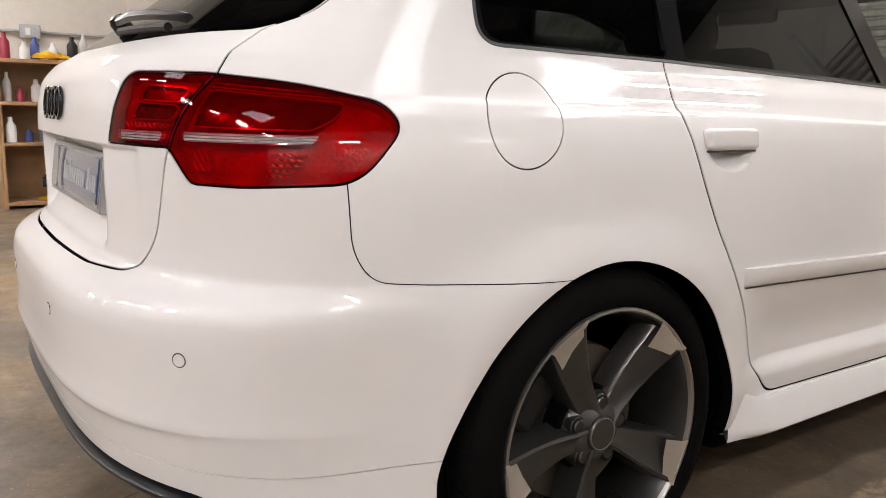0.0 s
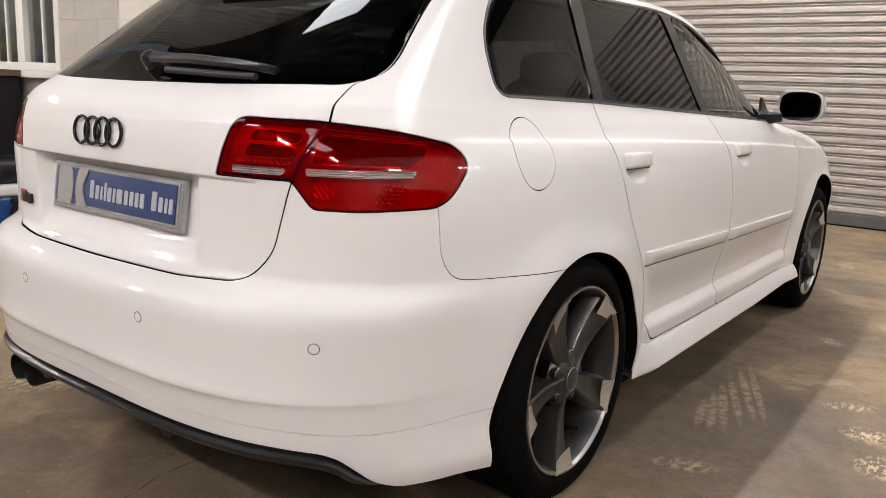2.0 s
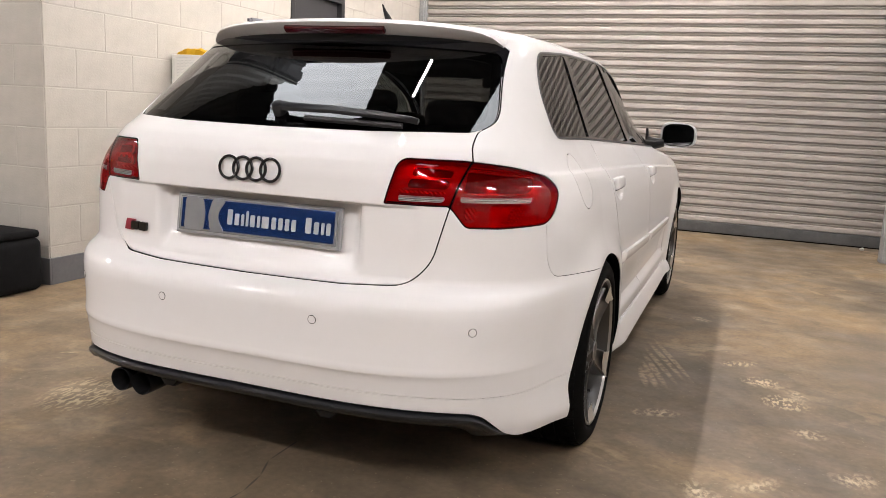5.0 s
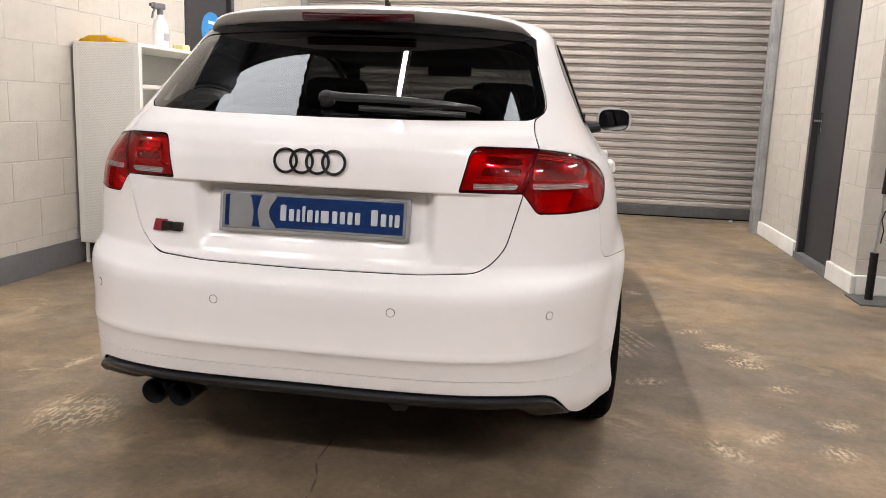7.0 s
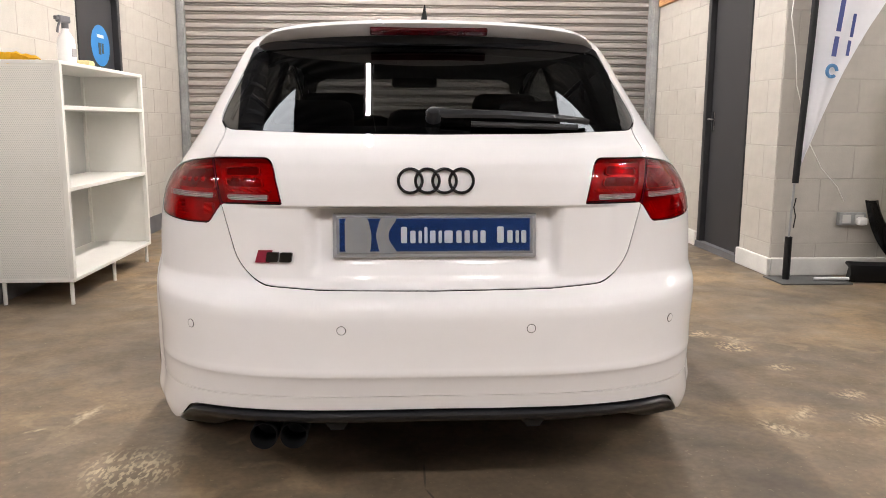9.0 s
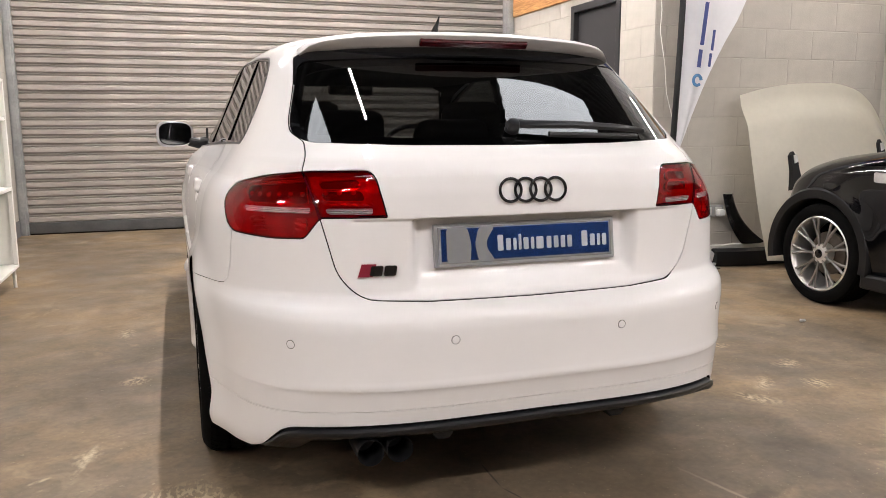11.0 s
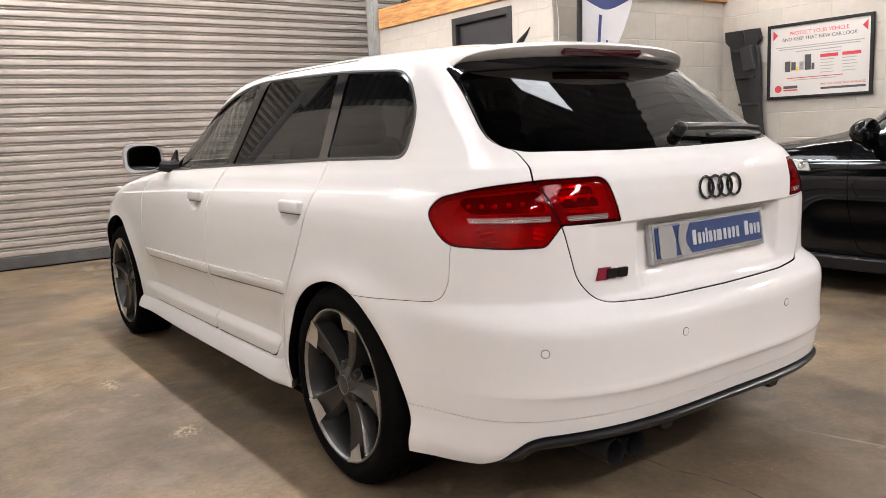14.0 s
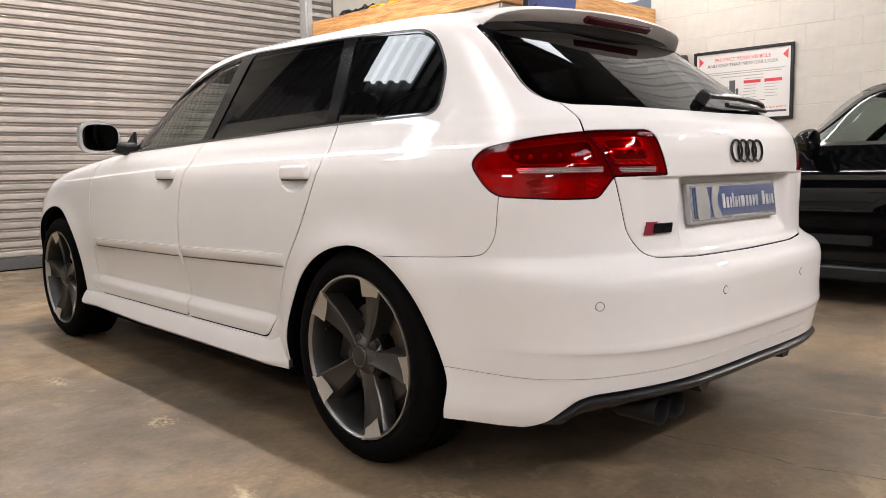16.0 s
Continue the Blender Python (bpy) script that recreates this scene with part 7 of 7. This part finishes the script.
# tool bag by the corner
FABRIC = mat("black_fabric", (0.007, 0.007, 0.0075), 0.9, spec=0.15, vary=0.3, scale=20, bump=0.3, bump_scale=200)
bag = thing("tool_bag", "black fabric tool bag with clutter on top by the wall corner", "bag", (-2.62, 1.34, 0))
part("bag_body", box(-0.29, 0.27, -0.17, 0.17, 0.0, 0.30, 0.045, segments=4), FABRIC, bag, smooth=50)
part("bag_lid", box(-0.28, 0.26, -0.16, 0.16, 0.295, 0.34, 0.02, segments=3), FABRIC, bag, smooth=50)
part("bag_strap", tube([(0.20, -0.176, 0.05), (0.205, -0.18, 0.2), (0.20, -0.17, 0.28)], 0.008, 8), STEEL, bag)
part("red_tab", box(-0.13, -0.08, -0.177, -0.168, 0.12, 0.16), PRINT_RED, bag)
for x, r, m in ((-0.15, 0.04, BOTTLE), (-0.05, 0.05, BLACK_SATIN), (0.06, 0.035, GREY_PLASTIC)):
    part("clutter_pot", cap(lathe([(r, 0.338), (r * 1.05, 0.36), (r * 0.7, 0.40), (r * 0.3, 0.41)], 16, axis="z", at=(x, 0.02, 0))), m, bag, smooth=50)

# dark workbench cabinet in front of the small window
bench = thing("workbench", "dark workbench cabinet with a brown worktop and clutter", "workbench", (-4.15, 1.28, 0))
part("bench_body", box(-0.70, 0.70, -0.27, 0.27, 0.06, 1.01, 0.008), BLACK_SATIN, bench)
part("worktop", box(-0.73, 0.73, -0.30, 0.30, 1.01, 1.05, 0.006), mat("brown_worktop", (0.10, 0.06, 0.035), 0.5, vary=0.3, scale=6), bench)
part("plinth", box(-0.66, 0.66, -0.22, 0.24, 0.0, 0.06), LINER, bench)
for k in range(3):
    part("drawer", box(-0.66, 0.66, -0.285, -0.268, 0.10 + 0.30 * k, 0.37 + 0.30 * k, 0.006), DARK_DOOR, bench)
for x, y, r, h, m, lab in ((0.50, 0.0, 0.10, 0.13, PALE, "grey rounded buffing pad"), (0.25, 0.05, 0.07, 0.11, BLUE_STICKER, "blue tub"), (0.62, -0.10, 0.05, 0.05, GREY_PLASTIC, "small grey pot"), (0.0, 0.0, 0.05, 0.2, BOTTLE, "white bottle")):
    tagged(part("bench_pot", cap(lathe([(r * 0.9, 1.05), (r, 1.05 + h * 0.3), (r * 0.8, 1.05 + h * 0.8), (r * 0.3, 1.05 + h)], 20, axis="z", at=(-4.15 + x, 1.28 + y, 0))), m, smooth=50), lab + " on the workbench", "pot")
crate = thing("crate", "blue plastic crate with a pale lid on the floor", "crate", (-3.12, 1.28, 0))
part("crate_body", box(-0.22, 0.2, -0.2, 0.2, 0.0, 0.34, 0.02), mat("blue_plastic", (0.02, 0.07, 0.25), 0.45, vary=0.1, scale=10), crate)
part("crate_lid", box(-0.23, 0.21, -0.21, 0.21, 0.34, 0.40, 0.015), PALE, crate)
part("crate_bundle", box(-0.15, 0.15, -0.13, 0.13, 0.40, 0.55, 0.05, segments=3), BLACK_SATIN, crate, "black bundle on the lid", smooth=60)


def build_rack():
    x0, x1, y0, y1 = FAR_LEFT + 0.02, FAR_LEFT + 0.42, 0.48, 1.50
    rack = thing("wooden_rack", "open chipboard shelf rack crowded with cleaning bottles", "shelf", (0, 0, 0))
    board = mat("chipboard", (0.36, 0.21, 0.10), 0.6, vary=0.2, scale=8, bump=0.1, bump_scale=100)
    for y in (y0, y1 - 0.03):
        part("upright", box(x0, x1, y, y + 0.03, 0, 1.22), board, rack)
    for z in (0.03, 0.52, 0.85, 1.19):
        part("shelf_board", box(x0, x1 + (0.02 if z > 1 else 0), y0 + 0.03, y1 - 0.03, z, z + 0.028), board, rack)
    part("rack_back", box(x0, x0 + 0.008, y0 + 0.03, y1 - 0.03, 0.03, 1.19), board, rack)
    colors = (BOTTLE, BADGE_RED, NAVY, GREY_PLASTIC, BLACK_SATIN, PALE, PALE, GREY_PLASTIC)
    rnd = random.Random(5)
    for z in (0.548, 0.878, 1.218):
        y = y0 + 0.09
        while y < y1 - 0.1:
            r, h = rnd.uniform(0.028, 0.05), rnd.uniform(0.10, 0.24)
            m = rnd.choice(colors)
            x = rnd.uniform(x1 - 0.16, x1 - 0.06)
            names = {BOTTLE: "white", BADGE_RED: "dark red", NAVY: "dark blue", GREY_PLASTIC: "grey", BLACK_SATIN: "black", PALE: "pale grey"}
            bm = cap(lathe([(r, z), (r, z + h * 0.65), (r * 0.45, z + h * 0.82), (r * 0.42, z + h)], 14, axis="z", at=(x, y, 0)))
            tagged(part("bottle", bm, m, smooth=50), names[m] + " cleaning bottle on the wooden rack", "bottle", "bottles on the rack")
            y += r * 2 + rnd.uniform(0.01, 0.07)
    cloth_heap("yellow_cloth", "yellow cloth lying on the rack top", x1 - 0.10, y0 + 0.42, 1.218, 0.13, 0.15, 0.11, YELLOW, seed=8)
    cloth_heap("yellow_cloth", "yellow cloth lying on the lowest rack shelf", x1 - 0.12, y0 + 0.36, 0.058, 0.10, 0.10, 0.06, YELLOW, seed=11)


build_rack()
conduit = thing("wall_conduit", "steel conduit with a junction box on the wall", "conduit", (FAR_LEFT + 0.02, 0, 1.46))
part("pipe", tube([(0.012, -1.0, 0), (0.012, 1.5, 0)], 0.012, 10), STEEL, conduit, smooth=60)
part("junction_box", box(0.0, 0.05, 0.72, 0.88, -0.06, 0.06, 0.01), STEEL, conduit)
part("box_cover", box(0.05, 0.056, 0.76, 0.80, -0.03, 0.03, 0.004), PALE, conduit)

# clutter on the mezzanine edge
tagged(part("stored_pipes", tube([(2.60, 5.7, BEAM_Z + 0.2), (2.64, 4.0, BEAM_Z + 0.2)], 0.02, 10), UPVC, smooth=60), "white plastic pipe stored on the mezzanine", "pipe")
cloth_heap("yellow_strap", "yellow strap bundle on the mezzanine edge", 2.58, 4.8, BEAM_Z + 0.19, 0.10, 0.20, 0.10, YELLOW, seed=21)
cloth_heap("dark_bundle", "dark bundle on the mezzanine edge", 2.68, 5.3, BEAM_Z + 0.18, 0.16, 0.22, 0.22, BLACK_SATIN, seed=24)


def crumpled_paper(x, y, size, rz, label):
    """A small crushed scrap lying on the floor."""
    bm = bmesh.new()
    bmesh.ops.create_icosphere(bm, subdivisions=2, radius=1.0)
    for v in bm.verts:
        k = 0.72 + 0.55 * noise.noise(v.co * 1.9 + Vector((x, y, 0)))
        v.co = Vector((v.co.x * 1.25, v.co.y * 0.85, v.co.z * 0.55)) * k * size
    low = min(v.co.z for v in bm.verts)
    bmesh.ops.transform(bm, matrix=pose(x, y, -low, 0, 0, rz), verts=bm.verts)
    tagged(part("paper_scrap", bm, PAPER), label, "paper")


crumpled_paper(2.303, 1.517, 0.022, 20, "crumpled scrap of white paper on the concrete floor")
crumpled_paper(2.36, 6.62, 0.034, 70, "crumpled white scrap at the foot of the shutter")

lay_blocks()
